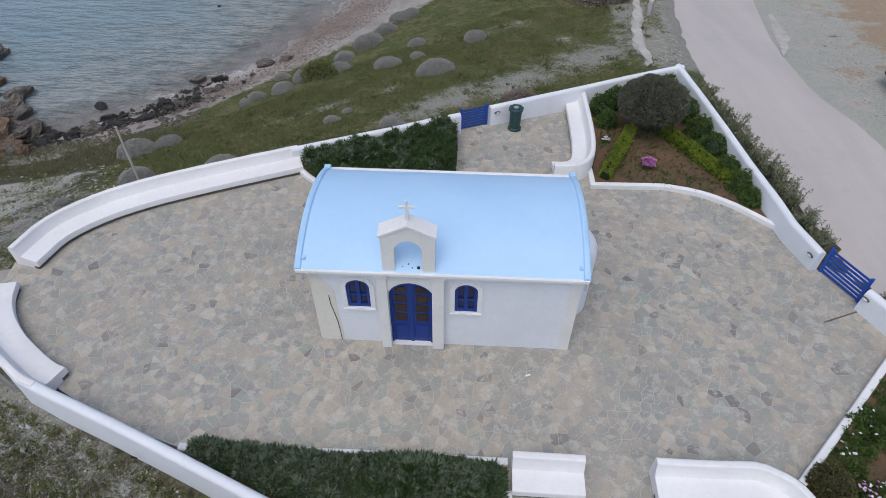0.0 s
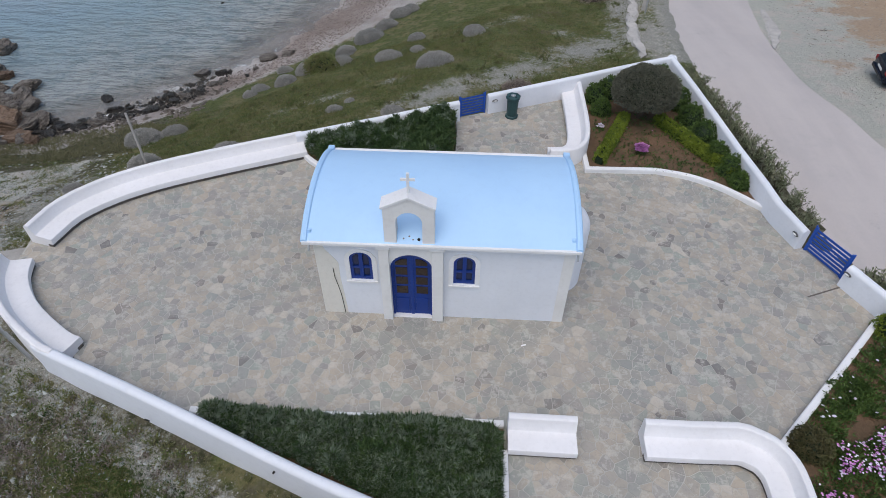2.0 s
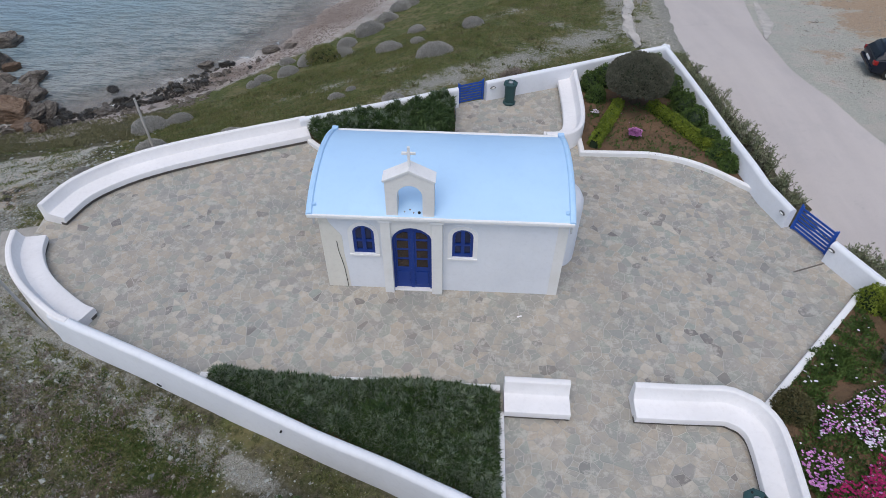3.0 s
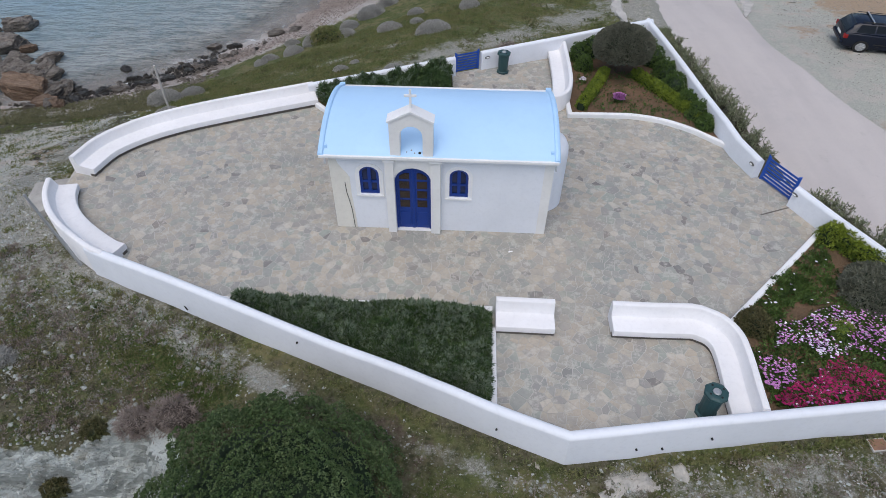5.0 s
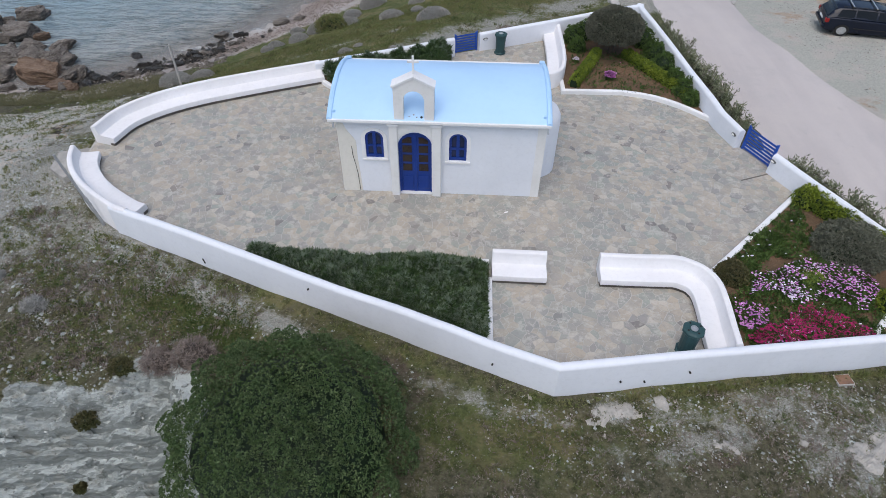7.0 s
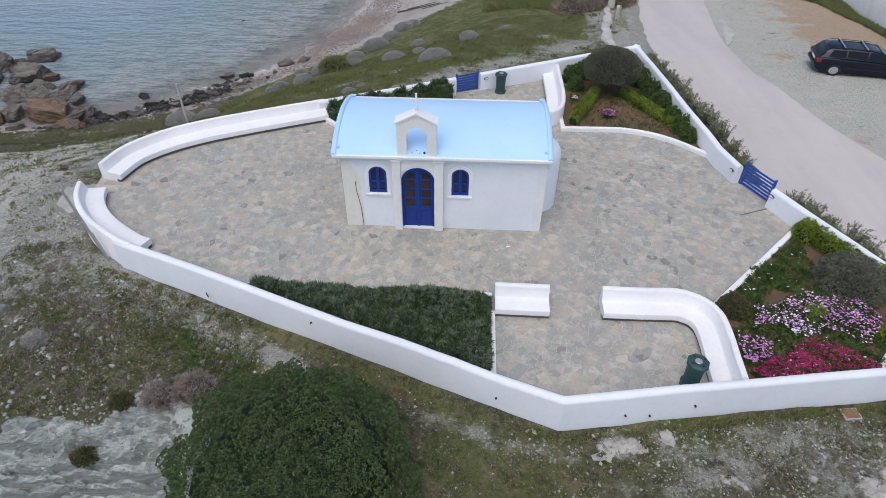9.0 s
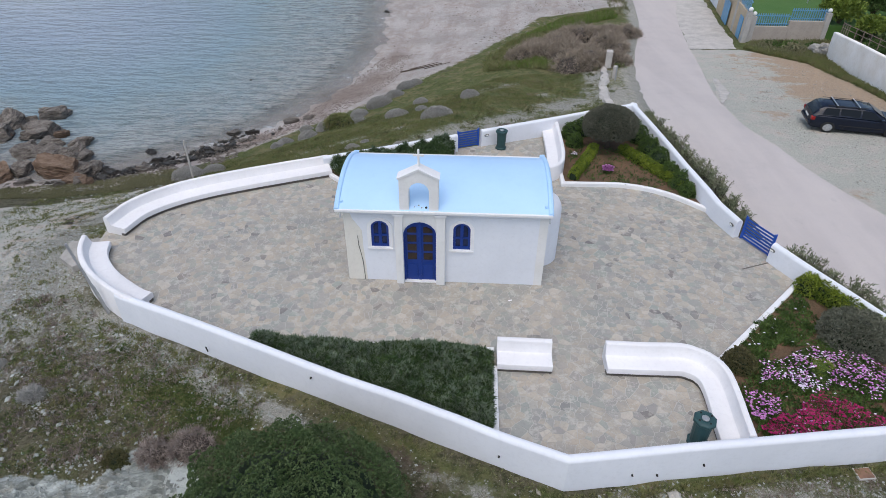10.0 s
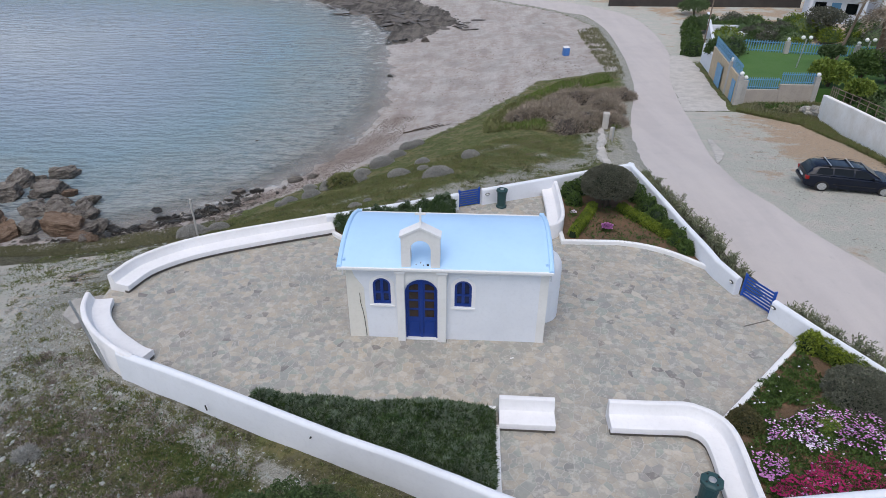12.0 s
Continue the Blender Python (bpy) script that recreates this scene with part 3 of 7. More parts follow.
ROAD_R = [(24.5, -9), (20.5, -1.5), (18.2, 1.8), (16.6, 5.05), (15.5, 7.8), (15.0, 10), (14.4, 13.4), (14.9, 18), (16.15, 24.3), (17.2, 31), (18.7, 40), (21.5, 50.5), (23, 67), (20.5, 79.6), (8, 98)]
WALL_FRONT = [(-10.72, 0.86), (-10.52, 0.33), (-10.08, -0.33), (-9.42, -0.97), (-8.4, -1.66), (-7.45, -2.06), (-6.4, -2.46), (-4.7, -3.12),
              (-3.05, -3.8), (-1.5, -4.42), (0, -4.97), (1.3, -5.49), (2.6, -6.02), (3.72, -6.42), (5.06, -6.2), (6.33, -5.98), (7.9, -5.73), (9.6, -5.48), (11.2, -5.23), (14.6, -4.7)]
WALL_SEA = [(-4.42, 6.89), (-2.9, 7.5), (-1.41, 8.11), (-0.19, 8.62), (0.8, 9.0)]
WALL_BACK = [(1.78, 9.5), (3.5, 10.22), (5.22, 10.94), (6.79, 11.61), (8.85, 12.45)]
WALL_ROAD = [(8.85, 12.45), (9.2, 10.4), (9.52, 8.5), (9.78, 6.7), (10.08, 5.0), (10.22, 4.1), (10.58, 3.0)]
WALL_ROAD_SOUTH = [(11.2, 1.75), (11.85, 0.45), (12.4, -0.5), (13.0, -1.6), (14.6, -4.7)]
YARD = [(-10.75, 2.1), (-10.4, 3.2), (-9.5, 4.24), (-7.2, 5.6), (-4.2, 6.98), (0.8, 9.0), (5.2, 10.94), (8.85, 12.45), (10.2, 4.4), (11.2, 1.75),
        (14.6, -4.7), (9.6, -5.5), (3.72, -6.45), (0, -5.0), (-6.4, -2.5), (-9.4, -1.0), (-10.6, 0.4)]


def ground_height(x, y):
    x, y = np.asarray(x, float), np.asarray(y, float)
    prof = np.interp(y, [-50, 10, 14, 22, 30, 40, 60, 100, 400], [0, 0, -0.25, -1.35, -2.0, -2.5, -3.0, -3.1, -3.0])
    wall_x = np.interp(y, [-12, -5, -1.5, 1.7, 3, 12, 24, 60], [15.5, 14.6, 12.9, 11.2, 10.5, 8.8, 10.2, 16])
    soft = np.where(y < -5, 3.0, np.where(y > 12, 3.0, 0.35))
    level = prof - 0.42 * (1 - step(x - wall_x, -soft, 0.1)) + 0.035 * np.clip(x - 18, 0, 30) * step(y, 8, 20)
    level = level - 0.05 * np.clip(-y - 2.5 - 0.35 * (x + 8), 0, 9) * step(-x, -1, 4)
    d = np.where(inside(WATER, x, y), -1, 1) * far_from(SHORE, x, y)
    width = np.interp(y, [10, 20, 30, 45, 60, 90], [14, 14, 14, 18, 22, 24])
    s = np.clip(d / width, 0, 1)
    h = SEA + (level - SEA) * (0.72 * s + 0.28 * step(s, 0, 1))
    h = np.where(d < 0, SEA + np.maximum(d * 0.10, -3), h)
    edge = np.interp(x, [-60, -12, -9, -7, -5.5, -4, -1, 3, 8], [-6.6, -7.1, -7.0, -6.5, -5.9, -7.3, -11, -14, -16])
    edge = edge + 0.3 * rugged(x, 0 * y + 3.3, 0.25, 2, 2)
    drop = np.clip((edge - y) * 1.35, 0, 4.4)
    q = drop / 0.36 + 2.2 * rugged(x * 0.5, y * 1.2, 0.45, 3, 5) + 0.9 * rugged(x, y * 1.5, 1.1, 4, 9)
    ledge = 0.36 * (np.floor(q) + (q - np.floor(q)) ** 9) + 0.30 * rugged(x * 0.8, y * 1.6, 1.8, 4, 7) + 0.16 * rugged(x, y * 1.3, 5.0, 3, 17) - 0.3
    h = h - np.where((y < 0) & (drop > 0.02), np.maximum(0.25 * drop + 0.75 * ledge, 0.0), 0)
    rough = 0.05 * wave(x, y, 0.8) + 0.03 * wave(x, y, 2.1, 5)
    on_road = step(x - np.interp(y, [-9, 1.6, 12, 28, 53, 80], [17, 12, 9.9, 12.2, 16.2, 14]), -0.4, 0.2) * (y < 90)
    h = h + rough * (1 - on_road)
    return np.where(inside(YARD, x, y) & (far_from(YARD + YARD[:1], x, y) > 0.32), -0.75, np.where(inside(YARD, x, y), np.minimum(h, -0.06), h))


def ground(x, y):
    return float(ground_height(np.array([x]), np.array([y]))[0])


def lines(spans):
    out = []
    for a, b, n in spans:
        out += list(np.linspace(a, b, n, endpoint=False))
    return np.array(out + [spans[-1][1]])


def grid_mesh(name, xs, ys, height, material, parent=None):
    gx, gy = np.meshgrid(xs, ys)
    gz = height(gx.ravel(), gy.ravel())
    nx, ny = len(xs), len(ys)
    co = np.column_stack([gx.ravel(), gy.ravel(), gz])
    i = np.arange(nx * ny).reshape(ny, nx)
    f = np.column_stack([i[:-1, :-1].ravel(), i[:-1, 1:].ravel(), i[1:, 1:].ravel(), i[1:, :-1].ravel()])
    me = bpy.data.meshes.new(name)
    me.from_pydata(co.tolist(), [], f.tolist())
    me.materials.append(MATS[material])
    for p in me.polygons:
        p.use_smooth = True
    ob = new(name, me)
    ob.parent = parent
    return ob, gx.ravel(), gy.ravel()


# ---- ground, sea, road ----
XS = lines([(-1500, -60, 12), (-60, -26, 30), (-26, -13, 52), (-13, -2, 110), (-2, 24, 120), (24, 60, 50), (60, 1500, 14)])
YS = lines([(-1200, -30, 8), (-30, -14, 16), (-14, -10, 30), (-10, -5.4, 100), (-5.4, -4, 10), (-4, 26, 120), (26, 60, 90), (60, 120, 60), (120, 1500, 14)])
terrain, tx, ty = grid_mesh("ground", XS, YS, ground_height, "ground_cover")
tagged(terrain, "sloping coastal ground of sparse grass, gravel and bare earth", "ground", kind="structure")
land = np.where(inside(WATER, tx, ty), -1, 1) * far_from(SHORE, tx, ty)
beach_w = np.interp(ty, [12, 16, 20, 26, 31, 36, 42, 46, 60], [3.4, 2.4, 2.6, 4.8, 8.2, 10.5, 13.8, 40, 60])
cover = np.zeros((len(tx), 4), np.float32)
sea_side = step(ty - (5.5 + 0.42 * tx), -1, 2)
cover[:, 0] = np.clip(0.30 + 0.55 * sea_side * step(tx, -15, -10) - 0.2 * step(-tx, 11, 14) * (ty < 9), 0, 1)
road_l = np.interp(ty, [p[1] for p in ROAD_L], [p[0] for p in ROAD_L])
cover[:, 1] = step(beach_w - land, -1.6, 1.6) * (ty > 11) * (1 - step(tx - road_l, -1.5, 0.2))
road_r = np.interp(ty, [p[1] for p in ROAD_R], [p[0] for p in ROAD_R])
cover[:, 2] = step(tx - road_r, -1.8, -0.8) * (1 - step(ty, 28.6, 30.4)) * (1 - step(tx - np.interp(ty, [0, 16.4, 20.8, 25.4, 29.4, 31], [22.8, 22.9, 23.2, 22.9, 20.2, 17]), -0.5, 0.5))
path_w = 0.95 * step(-tx, 10.5, 16) * step(9.9 + 0.25 * (tx + 12) - ty, -0.6, 0.6) * step(ty, -4, -1)
cover[:, 2] = np.maximum(cover[:, 2], path_w)
far_right = step(tx - road_r, -1, 0.5) * step(ty, 44, 50)
cover[:, 2] = np.maximum(cover[:, 2], far_right)
edge_x = np.interp(tx, [-60, -12, -9, -7, -5.5, -4, -1, 3, 8], [-6.6, -7.1, -7.0, -6.5, -5.9, -7.3, -11, -14, -16])
cover[:, 3] = step(edge_x + 0.55 * rugged(tx, 0 * ty + 3.3, 0.8, 4, 2) + 0.5 * rugged(tx, ty, 1.7, 3, 1) - ty, -0.25, 0.25) * (ty < 0)
earth = (step(tx - road_r, 1.2, 7.0) * (0.35 + 0.65 * step(ty, 9, 17)) * (1 - 0.45 * step(ty, 40, 48)) * (tx > 0)).astype(np.float32)
earth_rgba = np.repeat(earth[:, None], 4, 1)
reef_x = np.interp(ty, [60, 66, 75, 84, 98, 110], [-8.5, -6.5, -1.5, -3.0, -11.0, -22.0])
earth_rgba[:, 1] = step(reef_x - tx, -2.0, 1.5) * step(ty, 62, 66) * (1 - step(ty, 108, 112)) * step(land, -1.5, 1.0)
terrain.data.attributes.new("earth", "FLOAT_COLOR", "POINT").data.foreach_set("color", earth_rgba.ravel())

# where gravel lies bare, turf is fresh and growth has died: (x, y, long, wide, turn, amount)
PALE = [(-8.4, -2.25, 1.7, 0.32, -27, 1.15), (-5.55, -3.8, 1.4, 0.24, -32, 1.0), (-3.3, -4.85, 0.9, 0.22, -25, 1.0), (-11.3, -0.4, 0.7, 1.0, 30, 0.85), (-10.3, -2.3, 0.8, 0.6, -10, 0.5), (9.0, 22.4, 0.7, 2.2, -8, 0.9), (9.3, 17.0, 0.55, 2.4, -5, 0.95), (-4.0, -4.5, 0.9, 0.3, -25, 0.7), (1.6, -6.75, 1.0, 0.2, -20, 0.5), (3.1, -7.2, 1.0, 0.16, -12, 0.5), (2.5, 21.0, 2.0, 0.7, 20, 0.42), (-5.0, 12.6, 1.8, 0.5, 25, 0.45), (5.5, 18.5, 0.6, 0.4, 0, 0.6), (-2.0, 13.4, 0.5, 0.35, 0, 0.6), (6.6, -7.7, 1.0, 0.35, 15, 0.6), (7.5, -7.35, 0.5, 0.45, 60, 0.65), (6.1, -6.65, 0.6, 0.25, 70, 0.5),
        (9.0, -6.7, 2.2, 0.6, 5, 0.5), (6.4, -7.0, 1.0, 0.45, 10, 0.45), (4.98, -6.95, 0.3, 0.25, 20, 1.3), (-12.2, 0.0, 1.3, 3.0, 20, 0.95), (-11.5, 4.5, 1.5, 1.5, 30, 0.7), (-10.9, -1.2, 0.5, 1.2, 50, 0.5), (-7.2, -2.6, 2.2, 0.25, -22, 0.45), (-9.6, -2.6, 2.0, 1.3, -20, 0.48), (-7.0, -3.2, 1.2, 0.5, -25, 0.4), (5.3, -8.2, 1.4, 0.4, 10, 0.3),
        (0.2, 11.7, 2.2, 0.55, 40, 0.75), (3.2, 13.7, 2.2, 0.7, 40, 0.75), (6.3, 16.4, 2.2, 1.0, 38, 0.75), (8.6, 18.5, 1.0, 3.2, 0, 0.6), (-6.6, 7.9, 2.6, 0.5, 25, 0.5), (-12.5, 5.0, 1.0, 2.0, 0, 0.6), (10.2, -7.6, 1.2, 0.6, 20, 0.75)]
FRESH = [(9.0, 39.0, 3.0, 0.9, 20, 0.7), (4.5, 31.0, 1.2, 3.0, -25, 0.4), (2.4, -7.7, 2.4, 0.9, -8, 0.45), (-5.3, -4.7, 1.5, 0.8, -20, 0.5), (-0.8, -5.4, 1.8, 0.3, -22, 0.45), (-9.6, -2.0, 1.2, 0.5, -35, 0.45), (8.6, -6.4, 2.4, 0.4, 8, 0.4), (-6.2, -4.2, 1.3, 0.7, -15, 0.55), (1.9, -7.8, 1.3, 0.8, -10, 0.5), (-3.3, -3.95, 0.5, 0.3, -20, 0.7), (3.0, -7.0, 0.7, 0.25, -15, 0.5), (5.7, -7.4, 0.3, 0.3, 0, 0.4), (7.6, -6.9, 0.45, 0.3, 0, 0.6), (7.0, -6.2, 1.6, 0.22, 8, 0.55), (11.0, -6.6, 1.6, 0.5, 8, 0.3), (-2.2, -4.6, 1.2, 0.3, -22, 0.3),
         (-9.3, -0.9, 0.9, 0.25, -40, 0.4), (-3.0, 11.5, 4.5, 1.6, 25, 0.45), (2.5, 17.5, 4.0, 2.5, 20, 0.35), (-6.5, 10.2, 4.0, 1.2, 25, 0.4), (5.5, 22.5, 4.0, 2.0, 10, 0.2)]
DEAD = [(4.0, 19.0, 3.0, 1.2, 20, 0.45), (0.0, 14.0, 3.0, 0.8, 25, 0.4), (-4.5, 14.5, 2.5, 0.8, 25, 0.35), (6.0, 22.0, 2.5, 0.9, 10, 0.4), (0.3, -6.2, 0.9, 0.35, -20, 0.55), (-9.8, -3.8, 1.6, 0.9, -10, 0.45), (4.7, -6.4, 0.5, 0.2, 0, 0.5), (-5.9, -5.7, 1.2, 0.5, -10, 0.55), (7.2, -8.05, 0.6, 0.3, 0, 0.6), (-8.7, -2.9, 1.2, 0.6, -20, 0.3), (0.5, -7.0, 0.4, 0.9, 0, 0.5), (8.3, -7.6, 0.3, 0.5, 0, 0.4), (2.6, -8.6, 0.3, 0.6, 0, 0.35),
        (-7.6, 26.5, 4.5, 1.7, 60, 0.8), (-5.2, 34.0, 6.0, 1.0, 80, 0.6), (-5.0, 46.0, 7.0, 0.8, 95, 0.35), (-12.0, 18.6, 3.5, 1.0, 45, 0.8), (-2.5, 66, 14, 0.8, 80, 0.4)]


def blobs(table, x, y):
    total = np.zeros(np.shape(x))
    for bx, by, ln, wd, turn, amount in table:
        c, q = math.cos(radians(turn)), math.sin(radians(turn))
        u, v = ((x - bx) * c + (y - by) * q) / ln, ((y - by) * c - (x - bx) * q) / wd
        total = np.maximum(total, amount * np.exp(-0.5 * (u * u + v * v)))
    return total


tint = np.zeros((len(tx), 4), np.float32)
verge = np.exp(-(np.clip(road_l - tx, 0, 9) / 0.8) ** 2) * (tx < road_l + 1) * step(ty, 13, 15) + np.exp(-(np.clip(tx - road_r, 0, 9) / 0.7) ** 2) * (tx > road_r - 1) * step(ty, 24, 30)
tint[:, 0] = np.maximum(blobs(PALE, tx, ty), 0.8 * verge * (ty < 95))
tint[:, 1], tint[:, 2] = blobs(FRESH, tx, ty), blobs(DEAD, tx, ty)
terrain.data.attributes.new("tint", "FLOAT_COLOR", "POINT").data.foreach_set("color", tint.ravel())
cliff_face = cover[:, 3] > 0.5
for p in terrain.data.polygons:
    if cliff_face[p.vertices[0]]:
        p.use_smooth = False
att = terrain.data.attributes.new("cover", "FLOAT_COLOR", "POINT")
att.data.foreach_set("color", cover.ravel())

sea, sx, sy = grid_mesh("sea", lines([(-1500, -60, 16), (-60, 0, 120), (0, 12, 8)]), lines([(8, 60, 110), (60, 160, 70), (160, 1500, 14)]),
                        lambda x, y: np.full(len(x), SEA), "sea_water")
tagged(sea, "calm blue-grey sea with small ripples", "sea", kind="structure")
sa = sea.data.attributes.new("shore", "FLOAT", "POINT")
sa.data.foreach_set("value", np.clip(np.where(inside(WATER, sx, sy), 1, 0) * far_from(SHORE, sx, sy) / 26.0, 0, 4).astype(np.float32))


def resample(line, n):
    p = smooth_path([(*q, 0) for q in line], 6)
    d = np.cumsum([0] + [(b - a).length for a, b in zip(p, p[1:])])
    t = np.linspace(0, d[-1], n)
    return np.column_stack([np.interp(t, d, [v.x for v in p]), np.interp(t, d, [v.y for v in p])])


def make_road():
    bm = bmesh.new()
    a, b = resample(ROAD_L, 220), resample(ROAD_R, 220)
    u = np.linspace(0, 1, 9)
    px = a[:, :1] + (b[:, :1] - a[:, :1]) * u
    py = a[:, 1:] + (b[:, 1:] - a[:, 1:]) * u
    fx, fy = px.ravel(), py.ravel()
    top = np.maximum.reduce([ground_height(fx, fy), ground_height(fx + 0.4, fy), ground_height(fx, fy + 0.5)]).reshape(px.shape) + 0.05
    top[:, [0, 8]] -= 0.12
    rows = []
    for i in range(len(a)):
        row = []
        for k in range(9):
            x, y = px[i, k], py[i, k]
            row.append(bm.verts.new((x + (0.10 * noise.noise((x * 0.35, y * 0.35, 3)) if k in (0, 8) else 0), y, top[i, k])))
        rows.append(row)
    for r, q in zip(rows, rows[1:]):
        for k in range(8):
            bm.faces.new((r[k], r[k + 1], q[k + 1], q[k]))
    tagged(mesh_ob("road", bm, "asphalt", smooth=True), "narrow pale grey asphalt coast road", "road", kind="structure")


make_road()

# ---- yard: paving bed, walls, kerbs, benches ----
PAVED = [(-10.9, 2.2), (-10.3, 3.3), (-9.5, 4.2), (-7.2, 5.6), (-4.2, 6.95), (-3.5, 5.9), (-2.5, 5.0), (0.8, 5.0), (0.8, 9.0), (5.2, 10.9), (4.95, 6.15), (7.16, 6.2),
         (8.15, 5.95), (9.06, 5.42), (10.0, 4.55), (10.6, 3.0), (11.25, 1.72), (11.7, 0.6), (8.1, -3.1), (7.9, -3.5), (7.9, -5.7), (3.72, -6.4), (2.2, -5.8),
         (2.2, -3.0), (-4.4, -3.0), (-6.4, -2.4), (-9.4, -0.9), (-10.5, 0.4), (-10.75, 0.9)]


def slab(name, poly, z0, z1, material, label, category):
    bm = bmesh.new()
    a = [bm.verts.new((x, y, z1)) for x, y in poly]
    f = bm.faces.new(a)
    r = bmesh.ops.extrude_face_region(bm, geom=[f])
    for v in r["geom"]:
        if isinstance(v, bmesh.types.BMVert):
            v.co.z = z0
    bmesh.ops.recalc_face_normals(bm, faces=bm.faces)
    return tagged(mesh_ob(name, bm, material), label, category, kind="structure")


pavement = slab("pavement", PAVED, -0.7, 0.0, "mortar", "crazy paving of grey, beige and greenish slate in pale mortar", "paving")
slab("landing", [(-12.0, 1.7), (-10.75, 2.1), (-10.65, 0.9), (-11.2, 0.35), (-11.85, 0.8)], -0.7, -0.22, "landing_grey", "small rough concrete landing at the yard's open end", "landing")
WALL = [(0, -0.75), (0, 0.53), (-0.008, 0.565), (-0.03, 0.595), (-0.06, 0.615), (-0.11, 0.625), (-0.16, 0.615), (-0.195, 0.59), (-0.218, 0.555), (-0.225, 0.52), (-0.24, -0.75)]
WALL_RIGHT = [(-o, z) for o, z in WALL]
BACK = [(0, -0.75), (0, 0.57), (0.02, 0.615), (0.055, 0.635), (0.125, 0.635), (0.16, 0.615), (0.18, 0.56), (0.185, -0.05)]
SEAT = [(0.18, 0.0), (0.18, 0.545), (0.21, 0.45), (0.245, 0.365), (0.265, 0.335), (0.30, 0.318), (0.42, 0.31), (0.66, 0.30), (0.69, 0.288), (0.70, 0.265), (0.695, 0.115), (0.68, 0.105), (0.50, 0.10), (0.50, -0.02)]

# strip below the seat lip, coloured dark in place of the contact shadow
SHADOW_STRIP = [(0.51, -0.02), (0.51, 0.098), (0.655, 0.098), (0.66, -0.02)]


def with_z(line, z0, z1):
    n = len(line) - 1
    return [(x, y, z0 + (z1 - z0) * i / n) for i, (x, y) in enumerate(line)]


def dense(line, n):
    return [tuple(v) for v in smooth_path([(*q, 0) if len(q) == 2 else q for q in line], n)]


def wall(name, line, profile, label):
    return tagged(mesh_ob(name, sweep(line, profile, 0.012), "whitewash", smooth=True), label, "boundary wall", kind="structure")


WHITE_WALL = "low whitewashed masonry boundary wall with rounded top"
front = dense(WALL_FRONT[4:13], 3) + [(*p, 0.0) for p in WALL_FRONT[13:]]
wall("wall_south", front, WALL, WHITE_WALL)
wall("wall_sea", with_z(WALL_SEA, 0.0, 0.12), WALL, WHITE_WALL)
wall("wall_north", with_z(WALL_BACK, 0.12, 0.28), [(-o - 0.22, z) for o, z in WALL], WHITE_WALL)
wall("wall_road", with_z(WALL_ROAD, 0.28, 0.06), [(o, z) for o, z in WALL], WHITE_WALL)
wall("wall_road_south", with_z(WALL_ROAD_SOUTH, 0.08, 0.0), [(o, z) for o, z in WALL], WHITE_WALL)


def bench(line, sign, label, depth=0.70):
    ob = thing("masonry_bench", label=label, category="bench", group="whitewashed benches")
    part("backrest", sweep(line, [(sign * o, z) for o, z in BACK], 0.006), "bench_white", ob, smooth=True)
    part("seat", sweep(line, [(sign * (o if o < 0.3 else o + (depth - 0.70)), z) for o, z in SEAT], 0.004), "bench_white", ob, smooth=True)
    part("plinth", sweep(line, [(sign * (o + (depth - 0.70)), z) for o, z in SHADOW_STRIP]), "shelf_rock", ob, "dark strip painted as the shadow under the seat")
    return ob


bench(dense([(-10.78, 2.0), (-10.42, 3.2), (-9.55, 4.22), (-8.44, 5.0), (-7.24, 5.62), (-6.0, 6.2), (-4.25, 6.98)], 3), -1, "long curved whitewashed masonry bench along the sea wall", 0.77)
bench(dense([(-10.92, 0.9), (-10.7, 0.25), (-10.22, -0.46), (-9.52, -1.13), (-8.45, -1.85), (-7.95, -2.06)], 3), 1, "short curved whitewashed masonry bench beside the yard opening", 0.78)
bench([(2.27, -2.93), (3.0, -2.935), (3.68, -2.94)], -1, "short straight whitewashed bench beside the front hedge")
bench([(5.06, -2.92), (6.0, -2.92), (6.95, -2.9)] + dense([(7.2, -2.95), (7.66, -3.22), (7.95, -3.7), (8.0, -4.35), (7.95, -5.2), (7.93, -5.75)], 3), -1, "curved whitewashed bench beside the flower garden")
bench([(5.22, 10.95), (5.24, 9.8)] + dense([(5.24, 8.6), (5.2, 7.7), (5.05, 6.95), (4.68, 6.48), (4.25, 6.34), (3.8, 6.32)], 3), -1, "curved whitewashed bench beside the rear garden")

KERB = [(-0.08, -0.4), (-0.08, 0.14), (-0.06, 0.16), (0.06, 0.16), (0.08, 0.14), (0.08, -0.4)]


def kerb(line, label="low white painted garden kerb"):
    tagged(mesh_ob("kerb", sweep(line, KERB, 0.006), "white_trim"), label, "kerb", kind="structure")


kerb([(4.98, 7.1), (5.0, 6.15)] + dense([(5.0, 6.15), (6.2, 6.18), (7.16, 6.2)], 2)[1:] + dense([(7.16, 6.2), (8.15, 5.95), (9.06, 5.42), (10.05, 4.5)], 4)[1:])
kerb([(8.0, -3.08), (9.8, -1.28), (11.75, 0.7)])
kerb([(-4.55, -2.98), (-1.0, -2.93), (2.2, -2.95)])
kerb([(2.2, -3.55), (2.2, -5.75)])
kerb([(-4.3, 6.6), (-3.75, 6.05), (-2.5, 5.0), (0.7, 4.95)])
slab("soil_rear_garden", [(5.05, 6.2), (7.16, 6.25), (8.15, 6.0), (9.06, 5.47), (10.05, 4.5), (9.2, 10), (8.7, 12.2), (5.3, 10.9)], -0.5, 0.09, "soil", "red-brown garden soil", "soil")
